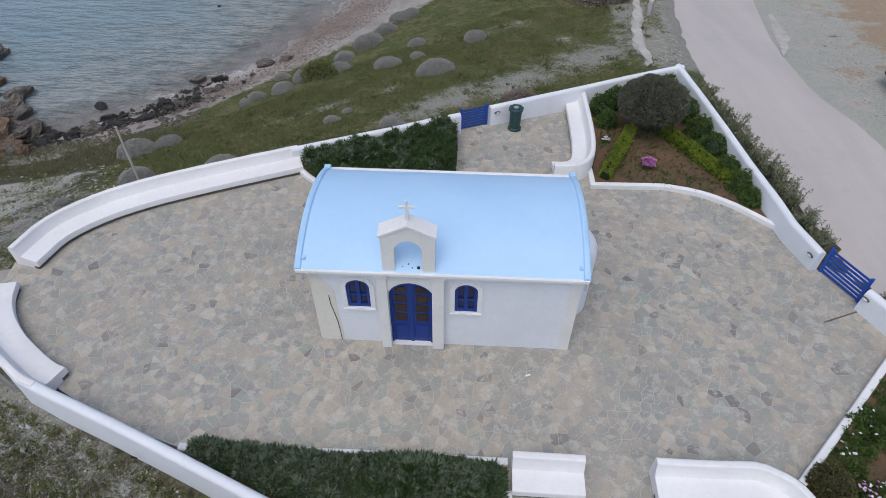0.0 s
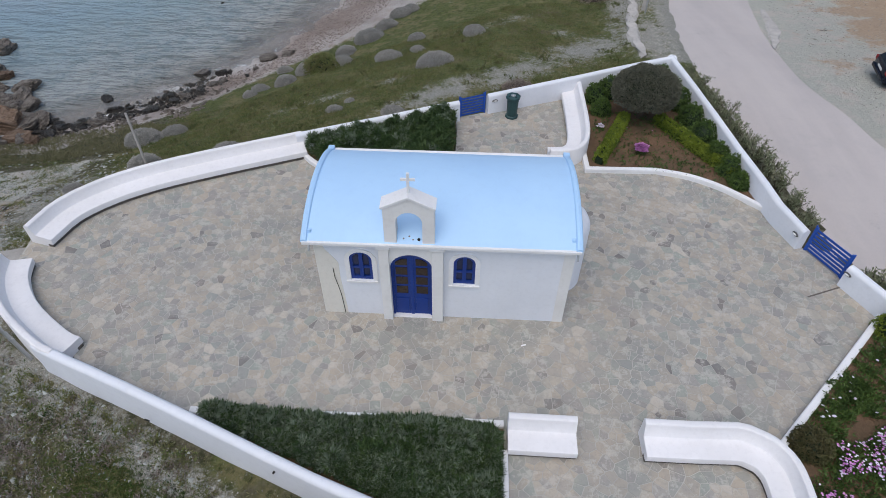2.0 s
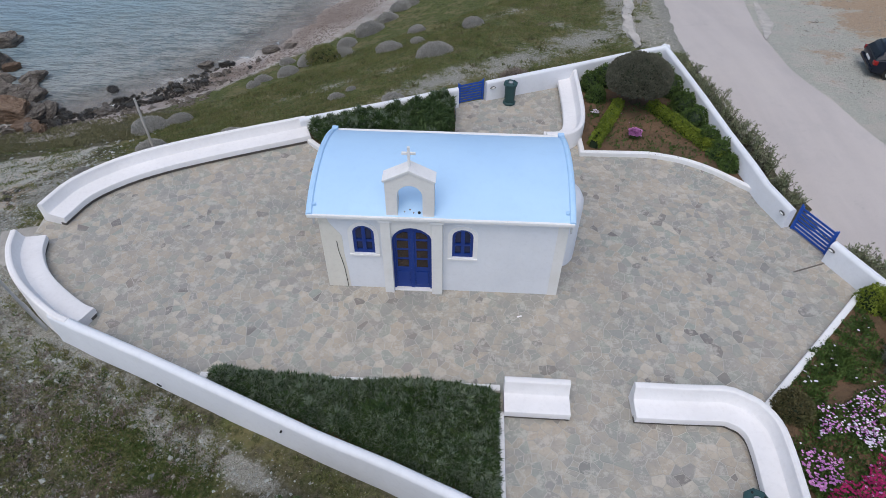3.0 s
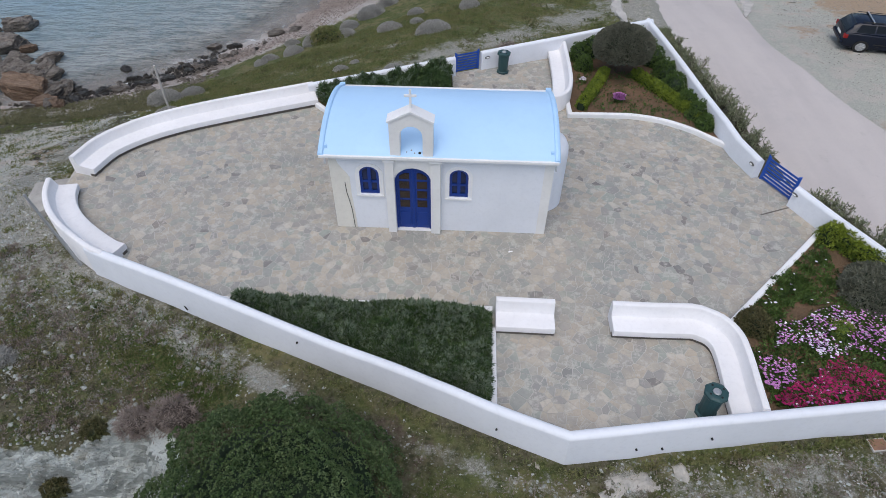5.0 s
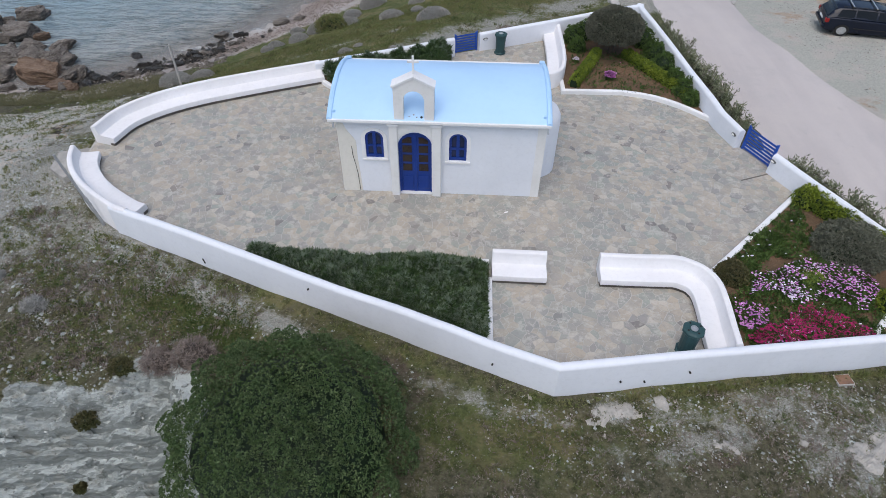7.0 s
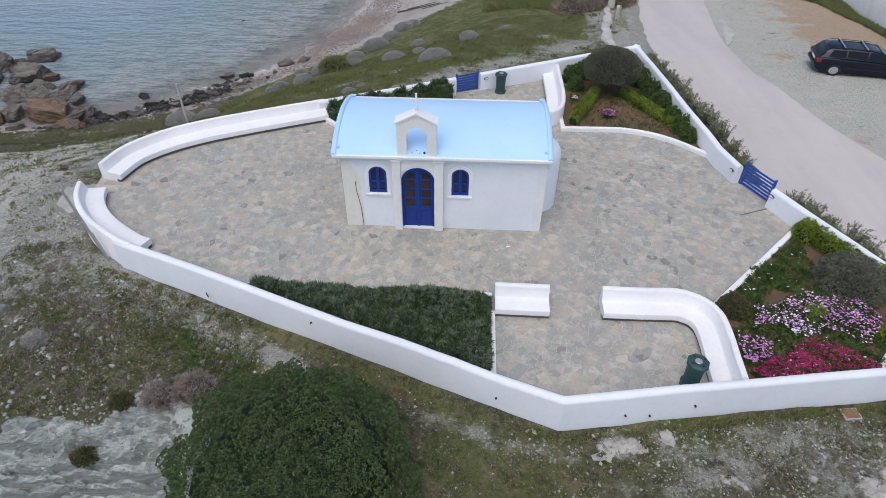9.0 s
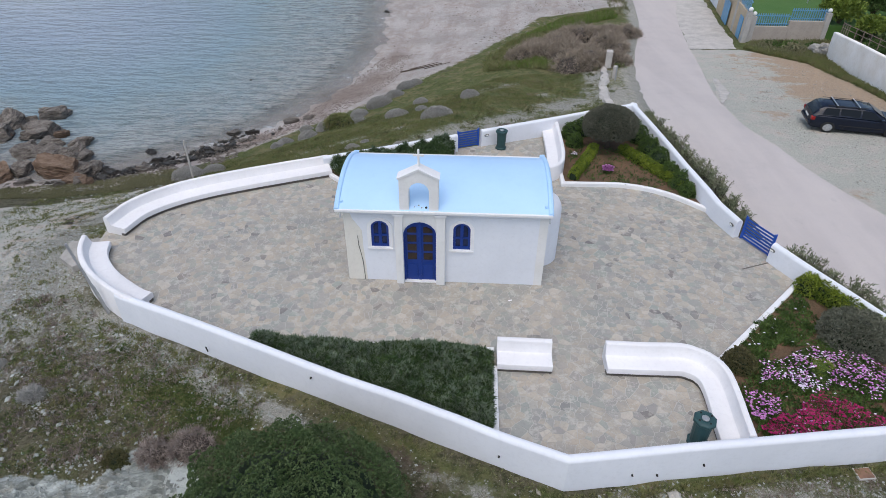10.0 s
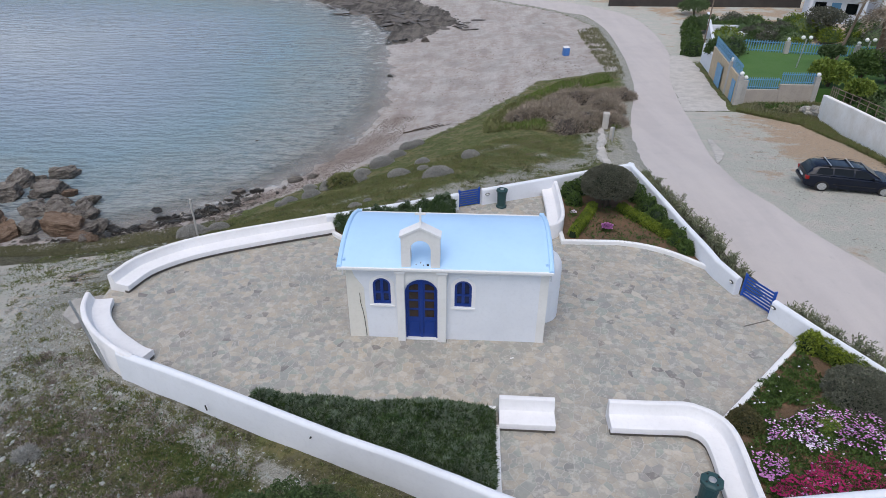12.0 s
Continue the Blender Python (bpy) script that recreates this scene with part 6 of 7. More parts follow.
CLIFF = [(-13, -6.3), (-9, -6.4), (-5.6, -6.3), (-4.2, -7.4), (-2.5, -9.0), (-3.0, -11.5), (-13, -11.5)]
clutter("cliff_rubble", 2400, scatter_in([CLIFF, CLIFF]), 0.05, "cliff_chip", "broken pale blue-grey rock flakes on the cliff", 0.8)
clutter("scree", 9000, scatter_in([SOUTH, SOUTH, WEST], bare=True), 0.045, "cliff_chip", "pale grey-green scree beside the wall")
clutter("pale_chips", 1900, scatter_in([SOUTH, SOUTH, SOUTH, WEST]), 0.026, "chalk_chip", "pale stone chips strewn through the turf")
clutter("pale_stones", 150, scatter_in([SOUTH, SOUTH, WEST]), 0.075, "chalk_chip", "fist-sized pale stones in the turf")
clutter("small_rocks", 200, scatter_in([[(-24, 12.2), (-12, 13.5), (-11.5, 19), (-14, 17.5), (-18, 14.5), (-24, 13)]]), 0.16, "grey_rock", "grey stones along the bank")
clutter("shallow_stones", 420, scatter_in([[(-22, 13), (-18, 15.5), (-14, 19), (-12, 21), (-11.6, 19.5), (-13, 17), (-18, 13.5)]], wet=True), 0.22, "wet_rock", "dark stones under shallow water")
clutter("shore_stones", 220, scatter_in([[(-20, 11.5), (-12, 14), (-10.5, 19.5), (-11.6, 20), (-12.6, 19.6), (-15, 16.6), (-20, 13.6)]]), 0.17, "grey_rock", "dark wet stones along the waterline")
clutter("lot_gravel", 3600, scatter_in([[(15.4, 10), (18.5, 3), (22.4, 6), (22.6, 24), (19.5, 29), (16.6, 24.5)]]), 0.035, "pebble_grey", "loose gravel on the dirt lot")
clutter("verge_gravel", 1200, scatter_in([[(8.6, 14.5), (9.9, 14.2), (10.6, 21), (11.4, 25.5), (9.6, 25.0), (8.9, 20)]], even=True), 0.045, "chalk_chip", "pale gravel between the culvert and the road")
clutter("cobbles", 3800, scatter_in([[(-13, 18.6), (-10, 22.5), (-7.6, 29), (-6, 35), (-3.5, 35), (-4.2, 28), (-8, 21), (-11.4, 18)]], even=True), 0.07, "cobble_brown", "grey and brown cobbles along the waterline")
clutter("beach_debris", 650, scatter_in([[(-6, 34), (-1, 33), (4, 36), (3, 50), (14, 46), (14, 60), (9, 70), (2, 60), (-6, 60)], [(0, 29), (5, 34), (12, 42), (13, 52), (9, 52), (3, 38)]]), 0.10, "grey_rock", "dark stones and dry weed strewn on the beach")


def tufts(name, n, poly_list, size, material, label, per=5, spread=0.45, narrow=0.13, even=False, thin=False):
    xy = scatter_in(poly_list, even, thin)(n)
    z = ground_height(xy[:, 0], xy[:, 1])
    return tagged(leaf_mesh(name, np.column_stack([xy, z - 0.01]), np.tile([0, 0, 1.0], (len(xy), 1)), size, per, material, None, spread, narrow), label, "grass", kind="stuff")


tufts("grass", 26000, [SOUTH, SOUTH, WEST], 0.06, "grass_blade", "thin spring grass and weeds", thin=True)
tufts("meadow", 34000, [NORTH], 0.085, "meadow_blade", "fresh green grass on the sea slope", thin=True)
tufts("bank_grass", 8000, [[(-24, 10.2), (-12, 9.5), (-11, 13), (-15, 14.2), (-24, 12.2)]], 0.13, "bank_blade", "longer grass along the top of the bank")
SCRUB = [(3.8, 25.6), (6, 25.2), (9.4, 23.9), (11.4, 25.3), (12.6, 30), (13.2, 34), (12.6, 38.5), (9.5, 37), (6.2, 31.5)]
rsc = random.Random(12)
for k in range(46):
    x, y = rsc.uniform(4.6, 13.0), rsc.uniform(24.4, 37.5)
    if inside(SCRUB, np.array([x]), np.array([y]))[0]:
        r = rsc.uniform(0.9, 1.5)
        shrub("dry_scrub", (x, y, ground(x, y) - 0.1), r, r, r * rsc.uniform(0.62, 0.85), "dry_reed", "brown leafless scrub bush in the thicket beside the road", 0.30, 620, 4, 0.2, spread=0.75, narrow=0.07, seed=k, group="dry scrub", core="inner_twig")
tufts("scrub_grass", 5200, [[(2.2, 26), (5.5, 24.9), (9.5, 23.7), (8, 27), (6, 30), (9, 36.5), (13.3, 39), (13.4, 41.5), (9.4, 41), (5, 35.2), (2.2, 29.8)]], 0.30, "meadow_blade", "green grass round the scrub patch", 5, 0.6, 0.12)
tufts("scrub_weeds", 3600, [[(5, 35), (8.6, 40), (13.2, 41.2), (13.2, 38.6), (9, 36.8)], [(3, 26), (11, 24), (11, 27), (5, 28)]], 0.30, "spring_grass", "bright green grass round the scrub patch", 5, 0.6, 0.12)
tufts("verge_grass", 15000, [[(22.9, 9), (23.2, 9), (23.3, 17), (24.4, 26.4), (26.8, 31.2), (21.4, 31.2), (20.3, 29.5), (22.9, 25.4), (23.3, 20.8), (22.9, 16.4)]], 0.22, "meadow_blade", "rough grass below the villa wall", 5, 0.6)
tufts("verge_weeds", 1500, [[(20.6, 30.0), (22.8, 26.6), (24.4, 26.6), (26.6, 31.3), (21.5, 31.3)]], 0.30, "bank_blade", "tall dry weeds below the villa wall", 6, 0.7, 0.1)
rw = random.Random(8)
for k in range(15):
    u = rw.random()
    x, y, r = 21.6 + 3.6 * u + rw.uniform(-0.5, 0.5), 30.6 - 2.6 * u + rw.uniform(-0.6, 0.9), rw.uniform(0.3, 0.75)
    shrub("weed_bush", (x, y, ground(x, y) - 0.05), r, r, r * 0.6, rw.choice(("shrub_leaf", "brown_leaf", "shrub_leaf", "bank_blade")), "wild green weed bush below the villa wall", 0.16, 260, 4, 0.3, seed=k, group="weed bushes", core="inner_shade")
tufts("beach_verge", 1800, [[(13.2, 40), (14.6, 40), (16.0, 53), (16.5, 66), (14.0, 66), (13.6, 53)]], 0.25, "bank_blade", "thin weeds along the road above the beach", 5, 0.7)
tufts("wall_grass", 4200, [[(-9.4, -1.75), (-4.8, -3.5), (0, -5.35), (3.7, -6.8), (3.6, -6.95), (-0.2, -5.6), (-5, -3.75), (-9.4, -2.0)], [(3.7, -6.8), (9.6, -5.8), (14, -5.2), (14, -5.4), (9.6, -6.0), (3.7, -7.0)]], 0.10, "meadow_blade", "weeds along the foot of the wall", 5, 0.6, 0.2)


def clumps(name, n, poly, spread, size, material, label):
    """Separate small clumps of weeds."""
    xy = scatter_in([poly])(n)
    p = np.repeat(xy, 14, 0) + RNG.normal(0, 1, (len(xy) * 14, 2)) * spread * np.repeat(RNG.uniform(0.4, 1.3, (len(xy), 1)), 14, 0)
    z = ground_height(p[:, 0], p[:, 1])
    return tagged(leaf_mesh(name, np.column_stack([p, z]), np.tile([0, 0, 1.0], (len(p), 1)), size, 4, material, None, 0.7, 0.2), label, "weeds", kind="stuff")


FOOT = [(-13, -6.8), (-12, -1.2), (-10.6, -0.6), (-9.5, -1.7), (-5, -3.6), (-3.4, -4.6), (-5, -5.8), (-7, -6.4), (-9, -6.8)]
clumps("weed_clumps", 520, FOOT, 0.10, 0.075, "meadow_blade", "dark green weed clumps in stony ground")
clumps("dry_clumps", 260, FOOT, 0.12, 0.09, "dead_twig", "dead brown weed clumps in stony ground")
clumps("green_patch", 190, [(-7.0, -3.6), (-5.4, -4.1), (-3.6, -4.9), (-3.8, -5.7), (-5.6, -5.6), (-6.8, -4.8)], 0.22, 0.055, "shrub_leaf", "low fresh green weeds on the slope")
clumps("grey_clumps", 170, FOOT, 0.10, 0.06, "grey_shrub_leaf", "pale grey weed clumps in stony ground")
EAST = [(0.6, -6.2), (3.7, -6.9), (9, -6.1), (15, -5.4), (15, -9.5), (0.8, -9.5)]
clumps("weed_clumps", 420, EAST, 0.12, 0.06, "grass_blade", "dark green weed clumps in thin turf")
clumps("dry_clumps", 260, EAST, 0.14, 0.07, "dead_twig", "dead brown weed clumps in thin turf")
clumps("weed_clumps", 260, WEST, 0.16, 0.085, "meadow_blade", "green weed clumps on the gravel beside the path")
clumps("weed_clumps", 230, FOOT, 0.17, 0.065, "shrub_leaf", "dark green cushions of weeds in stony ground")
clutter("bank_stones", 420, scatter_in([[(-18, 6.5), (-11.2, 5.0), (-10.6, 7.0), (-11.5, 10.5), (-18, 11.5)], FOOT], even=True), 0.085, "cliff_chip", "pale stones scattered over the bank")
clumps("slope_clumps", 150, NORTH, 0.16, 0.14, "grass_blade", "olive weed clumps in the sea slope grass")


# ---- gates, lamps, bins, poles ----
def slat_gate(a, b, h, label, slats=7):
    a, b = Vector((*a, 0)), Vector((*b, 0))
    L = (b - a).length
    ob = thing("slatted_gate", (a.x, a.y, 0.0), math.degrees(math.atan2(b.y - a.y, b.x - a.x)), label, "gate", "blue gates")
    for x in (0.0, L - 0.07):
        part("gate_stile", box(x, x + 0.07, -0.03, 0.03, 0.04, h, 0.006), "gate_blue", ob)
    for i in range(slats):
        z = 0.09 + (h - 0.17) * i / (slats - 1)
        part("slat", box(0.06, L - 0.06, -0.007, 0.007, z - 0.036, z + 0.036, 0.003), "gate_blue", ob)
    for x in (0.0, L):
        part("hinge_post", rod((x, 0.0, 0.0), (x, 0.0, h + 0.04), 0.022), "gate_blue", ob)
    return ob


slat_gate((10.62, 2.94), (11.17, 1.86), 0.86, "blue painted slatted gate to the road, closed")
slat_gate((0.86, 9.0), (1.74, 9.40), 0.80, "blue painted slatted gate to the sea slope, closed")


slab("gate_apron", [(10.66, 2.98), (11.2, 1.9), (12.6, 2.3), (12.0, 4.2)], -0.4, 0.02, "asphalt", "pale concrete apron outside the road gate", "apron")


def wall_lamp(at, turn):
    ob = thing("bulkhead_lamp", at, turn, "small oval grey bulkhead lamp on the white wall", "wall lamp", "wall lamps")
    bm = bmesh.new()
    bmesh.ops.create_uvsphere(bm, u_segments=16, v_segments=8, radius=1, matrix=Matrix.Diagonal((0.11, 0.035, 0.055, 1)))
    part("casing", bm, "dark_metal", ob, smooth=True)
    bm = bmesh.new()
    bmesh.ops.create_uvsphere(bm, u_segments=16, v_segments=8, radius=1, matrix=Matrix.Translation((0, -0.014, 0)) @ Matrix.Diagonal((0.075, 0.035, 0.034, 1)))
    part("diffuser", bm, "lamp_globe", ob, smooth=True)


wall_lamp((10.262, 3.085, 0.44), 288)
wall_lamp((11.012, 1.552, 0.50), 297)
wall_lamp((2.09, 9.372, 0.50), 23)


def litter_bin(at, turn):
    ob = thing("litter_bin", at, turn, "dark green octagonal plastic litter bin with open lid", "litter bin", "litter bins")
    ob.scale = (0.95, 0.95, 0.87)
    part("base", lathe([(0.0, 0.0), (0.25, 0.0), (0.25, 0.07), (0.21, 0.10)], 8), "bin_plastic", ob)
    part("body", lathe([(0.19, 0.08), (0.215, 0.80), (0.20, 0.84)], 16), "bin_plastic", ob)
    part("lid", lathe([(0.20, 0.82), (0.265, 0.84), (0.275, 0.88), (0.265, 0.93), (0.20, 0.96), (0.11, 0.96), (0.10, 0.92), (0.0, 0.92)], 8), "bin_plastic", ob, "dark green octagonal lid")
    part("ash_tray", lathe([(0.0, 0.925), (0.085, 0.925), (0.09, 0.965), (0.075, 0.975), (0.06, 0.94), (0.0, 0.94)], 16), "steel", ob)
    for k in range(4):
        c, s = math.cos(k * math.pi / 2 + 0.4), math.sin(k * math.pi / 2 + 0.4)
        part("lid_slot", rod((0.17 * c, 0.17 * s, 0.95), (0.17 * c, 0.17 * s, 0.972), 0.025), "rubber", ob)
    return ob


litter_bin((2.70, 9.20, 0.01), 10)
litter_bin((6.80, -5.52, 0.01), 0)


def post_thing(name, a, b, r, material, label, category):
    ob = thing(name, a, 0, label, category)
    d = Vector(b) - Vector(a)
    part("shaft", rod((0, 0, -0.2), d, r, r * 0.85, 10), material, ob)
    return ob, d


pole, d = post_thing("leaning_pole", (-9.05, -1.55, -0.45), (-9.55, -1.5, 2.05), 0.042, "steel", "leaning galvanised steel pole outside the yard wall", "pole")
part("tie_wire", rod(d * 0.32 + Vector((-0.06, 0, 0)), d * 0.32 + Vector((0.06, 0, 0.03)), 0.02), "steel", pole)
part("strut", rod((0.0, 0.04, -0.2), d * 0.42 + Vector((0.02, 0.02, 0)), 0.02), "steel", pole)
post_thing("slim_mast", (-9.95, 7.05, ground(-9.95, 7.05)), (-9.95, 7.05, 1.0), 0.045, "worn_white", "slim pale steel mast behind the sea wall", "mast")
bm = box(-0.20, 0.20, -0.15, 0.15, -0.03, 0.03, 0.01)
access = thing("manhole_cover", (10.55, -5.85, ground(10.55, -5.85) + 0.02), 8, "rusty square manhole cover in a concrete frame", "manhole cover")
part("cover_frame", bm, "concrete", access)
part("cover_plate", box(-0.175, 0.175, -0.125, 0.125, 0.02, 0.042, 0.006), "rusty_iron", access)
tube = thing("drip_pipe", (-5.5, -3.12, -0.2), 0, "short black pipe hanging on the outer wall face", "pipe")
part("pipe", rod((0, 0, 0), (0.05, -0.12, 0.28), 0.018), "rubber", tube)

for x, y, z, turn in ((-2.34, -4.33, 0.30, -22), (2.28, -6.13, 0.0, -22), (5.17, -6.41, -0.05, 10), (5.75, -6.31, -0.15, 10), (6.77, -6.14, 0.05, 9)):
    spout = thing("weep_pipe", (x, y, z), turn, "short dark drain spout in the outer wall face", "pipe", "weep pipes")
    part("pipe", rod((0, 0.06, 0.01), (0, -0.05, -0.01), 0.022, seg=10), "rubber", spout)

channel = thing("drain_channel", (11.2, 1.62, 0.0), 0, "narrow dark drain joint across the paving beside the gate", "drain")
part("grate", box(-1.2, 0, -0.02, 0.02, -0.02, 0.013, 0.0, Matrix.Rotation(radians(22), 4, "Z")), "shelf_rock", channel)
scrap = thing("paper_scrap", (2.72, -0.78, 0.012), 20, "small white paper scrap on the paving", "litter")
part("sheet", box(-0.06, 0.06, -0.02, 0.02, 0, 0.01, 0.003), "white_trim", scrap)
# culvert with a worn concrete parapet beside the road
cul = thing("culvert_parapet", (8.55, 17.2, ground(8.7, 18.5)), 79, "low worn whitewashed concrete culvert parapet beside the road", "parapet")
part("end_block", box(6.9, 7.4, -0.22, 0.18, -0.6, 0.45, 0.06), "worn_white", cul)
part("end_block", box(4.3, 4.6, -0.55, -0.3, -0.6, 0.42, 0.06), "worn_white", cul)
part("rail_post", rod((3.9, -0.48, -0.4), (3.9, -0.48, 0.62), 0.04), "steel", cul)


def apron(name, left, right, material, label, ragged=0.12, lift=0.05, n=40):
    """A thin worn layer with a ragged edge, lying on the ground between two lines."""
    bm = bmesh.new()
    rows = []
    a, b = resample(left, n), resample(right, n)
    u = np.linspace(0, 1, 7)
    px, py = a[:, :1] + (b[:, :1] - a[:, :1]) * u, a[:, 1:] + (b[:, 1:] - a[:, 1:]) * u
    for k in (0, 1, 5, 6):
        px[:, k] += ragged * rugged(px[:, k], py[:, k], 1.3, 4, 3 + k)
    z = ground_height(px.ravel(), py.ravel()).reshape(px.shape) + lift
    z[:, [0, 6]] -= lift + 0.04
    for i in range(n):
        rows.append([bm.verts.new((px[i, k], py[i, k], z[i, k])) for k in range(7)])
    for r, q in zip(rows, rows[1:]):
        for k in range(6):
            bm.faces.new((r[k], r[k + 1], q[k + 1], q[k]))
    tagged(mesh_ob(name, bm, material, smooth=True), label, "verge", kind="structure")


apron("verge_concrete", [(14.25, 16.0), (14.6, 17.6), (15.15, 19.6), (15.8, 22.0)], [(14.35, 16.0), (15.1, 17.5), (15.75, 19.4), (15.95, 22.0)], "worn_white", "broken pale concrete patch on the road verge", 0.16)
apron("culvert_top", [(8.35, 14.6), (8.3, 17.0), (8.55, 19.5), (9.1, 22.0), (9.55, 24.6)], [(8.5, 14.6), (8.75, 17.0), (9.1, 19.5), (9.65, 22.0), (9.9, 24.6)], "worn_white", "worn pale concrete top of the culvert", 0.2, 0.12)


# ---- parked estate car ----
def estate_car(at, turn):
    car = thing("estate_car", at, turn, "dark blue estate car with roof bars parked on the dirt lot", "car")
    W = 0.87

    def loft(stations, name, material, label=""):
        """Sections across the car: x, half width low, half width high, z low, z high."""
        bm = bmesh.new()
        rings = []
        for x, wl, wh, z0, z1 in stations:
            ring = [(-wl * 0.96, z0), (-wl, z0 + 0.12 * (z1 - z0)), (-(wl + wh) / 2 * 1.01, (z0 + z1) / 2), (-wh, z1 - 0.10 * (z1 - z0)), (-wh * 0.88, z1),
                    (0, z1 + 0.015), (wh * 0.88, z1), (wh, z1 - 0.10 * (z1 - z0)), ((wl + wh) / 2 * 1.01, (z0 + z1) / 2), (wl, z0 + 0.12 * (z1 - z0)), (wl * 0.96, z0)]
            rings.append([bm.verts.new((x, y, z)) for y, z in ring])
        n = len(rings[0])
        for a, b in zip(rings, rings[1:]):
            for i in range(n):
                bm.faces.new((a[i], a[(i + 1) % n], b[(i + 1) % n], b[i]))
        bm.faces.new(rings[0]), bm.faces.new(rings[-1])
        bmesh.ops.recalc_face_normals(bm, faces=bm.faces)
        return part(name, bm, material, car, label, True)
    body = loft([(-2.14, 0.70, 0.72, 0.36, 0.80), (-2.08, 0.80, 0.80, 0.26, 0.92), (-1.85, 0.85, 0.83, 0.22, 0.96), (-1.2, W, 0.85, 0.20, 0.95), (0, W, 0.86, 0.20, 0.92), (0.9, W, 0.85, 0.20, 0.90),
                 (1.5, 0.86, 0.82, 0.20, 0.84), (1.95, 0.84, 0.76, 0.22, 0.76), (2.17, 0.74, 0.66, 0.28, 0.68), (2.24, 0.62, 0.56, 0.34, 0.60)], "body", "car_paint")
    loft([(-2.06, 0.74, 0.62, 0.90, 0.95), (-1.88, 0.78, 0.60, 0.90, 1.28), (-1.66, 0.79, 0.59, 0.90, 1.39), (-0.9, 0.80, 0.60, 0.90, 1.42), (0.0, 0.80, 0.61, 0.88, 1.42), (0.42, 0.80, 0.60, 0.88, 1.37), (0.85, 0.80, 0.66, 0.88, 1.10),
          (1.16, 0.80, 0.72, 0.86, 0.90)], "cabin", "car_paint")

    def pane(pts, name="side_window"):
        for s in (-1, 1):
            bm = bmesh.new()
            a = [bm.verts.new((x, s * (0.80 - (z - 0.92) * 0.40 + 0.012), z)) for x, z in pts]
            b = [bm.verts.new((x, s * (0.80 - (z - 0.92) * 0.40 - 0.02), z)) for x, z in pts]
            bm.faces.new(a), bm.faces.new(b)
            for i in range(len(a)):
                bm.faces.new((a[i], a[(i + 1) % len(a)], b[(i + 1) % len(a)], b[i]))
            bmesh.ops.recalc_face_normals(bm, faces=bm.faces)
            part(name, bm, "car_glass", car, "tinted side window")
    pane([(-1.72, 1.0), (-1.02, 0.98), (-1.02, 1.33), (-1.58, 1.32)])
    pane([(-0.95, 0.98), (-0.12, 0.97), (-0.12, 1.34), (-0.95, 1.34)])
    pane([(-0.04, 0.97), (0.85, 0.95), (0.44, 1.28), (0.28, 1.33), (-0.04, 1.34)])

    def slope_pane(x0, z0, x1, z1, w0, w1, name):
        bm = bmesh.new()
        vs = [bm.verts.new(p) for p in ((x0, -w0, z0), (x0, w0, z0), (x1, w1, z1), (x1, -w1, z1))]
        f = bm.faces.new(vs)
        r = bmesh.ops.extrude_face_region(bm, geom=[f])
        for v in r["geom"]:
            if isinstance(v, bmesh.types.BMVert):
                v.co += Vector((0.03 if x1 > x0 else -0.03, 0, -0.01))
        bmesh.ops.recalc_face_normals(bm, faces=bm.faces)
        part(name, bm, "car_glass", car)
    slope_pane(1.14, 0.935, 0.47, 1.385, 0.70, 0.54, "windscreen")
    slope_pane(-2.075, 0.985, -1.80, 1.36, 0.62, 0.52, "rear_window")
    for s in (-1, 1):
        part("tail_light", box(-2.15, -1.98, s * 0.74 - 0.10, s * 0.74 + 0.10, 0.66, 0.86, 0.03), "tail_red", car, "red tail light")
        part("headlight", box(2.02, 2.20, s * 0.60 - 0.13, s * 0.60 + 0.13, 0.58, 0.70, 0.03), "car_glass", car)
        part("door_mirror", box(0.72, 0.86, s * 0.93 - 0.09, s * 0.93 + 0.09, 0.93, 1.05, 0.03), "car_paint", car)
        part("roof_rail", rod((-1.55, s * 0.56, 1.46), (0.2, s * 0.56, 1.46), 0.018), "rubber", car)
        part("sill_strip", box(-0.9, 0.95, s * 0.875 - 0.012, s * 0.875 + 0.012, 0.46, 0.50, 0.004), "rubber", car)
        for x in (-0.30, 0.55):
            part("door_handle", box(x - 0.09, x + 0.09, s * 0.872 - 0.015, s * 0.872 + 0.015, 0.78, 0.81, 0.006), "car_paint", car)
        for x in (-1.35, 1.38):
            wheel = part("wheel", rod((x, s * 0.69, 0.31), (x, s * 0.89, 0.31), 0.315, seg=28), "rubber", car)
            part("wheel_rim", rod((x, s * 0.88, 0.31), (x, s * 0.897, 0.31), 0.215, 0.20, 24), "steel", wheel)
            part("hub", rod((x, s * 0.895, 0.31), (x, s * 0.915, 0.31), 0.055, seg=12), "alloy", wheel)
            for k in range(7):
                a = 2 * math.pi * k / 7
                part("spoke", rod((x + 0.04 * math.cos(a), s * 0.903, 0.31 + 0.04 * math.sin(a)), (x + 0.2 * math.cos(a), s * 0.903, 0.31 + 0.2 * math.sin(a)), 0.022, seg=6), "alloy", wheel)
    for x in (-1.15, -0.20):
        part("roof_bar", box(x - 0.025, x + 0.025, -0.60, 0.60, 1.47, 1.51, 0.012), "alloy", car, "silver roof bar")
        for s in (-1, 1):
            part("bar_foot", box(x - 0.05, x + 0.05, s * 0.57 - 0.04, s * 0.57 + 0.04, 1.40, 1.48, 0.012), "rubber", car)
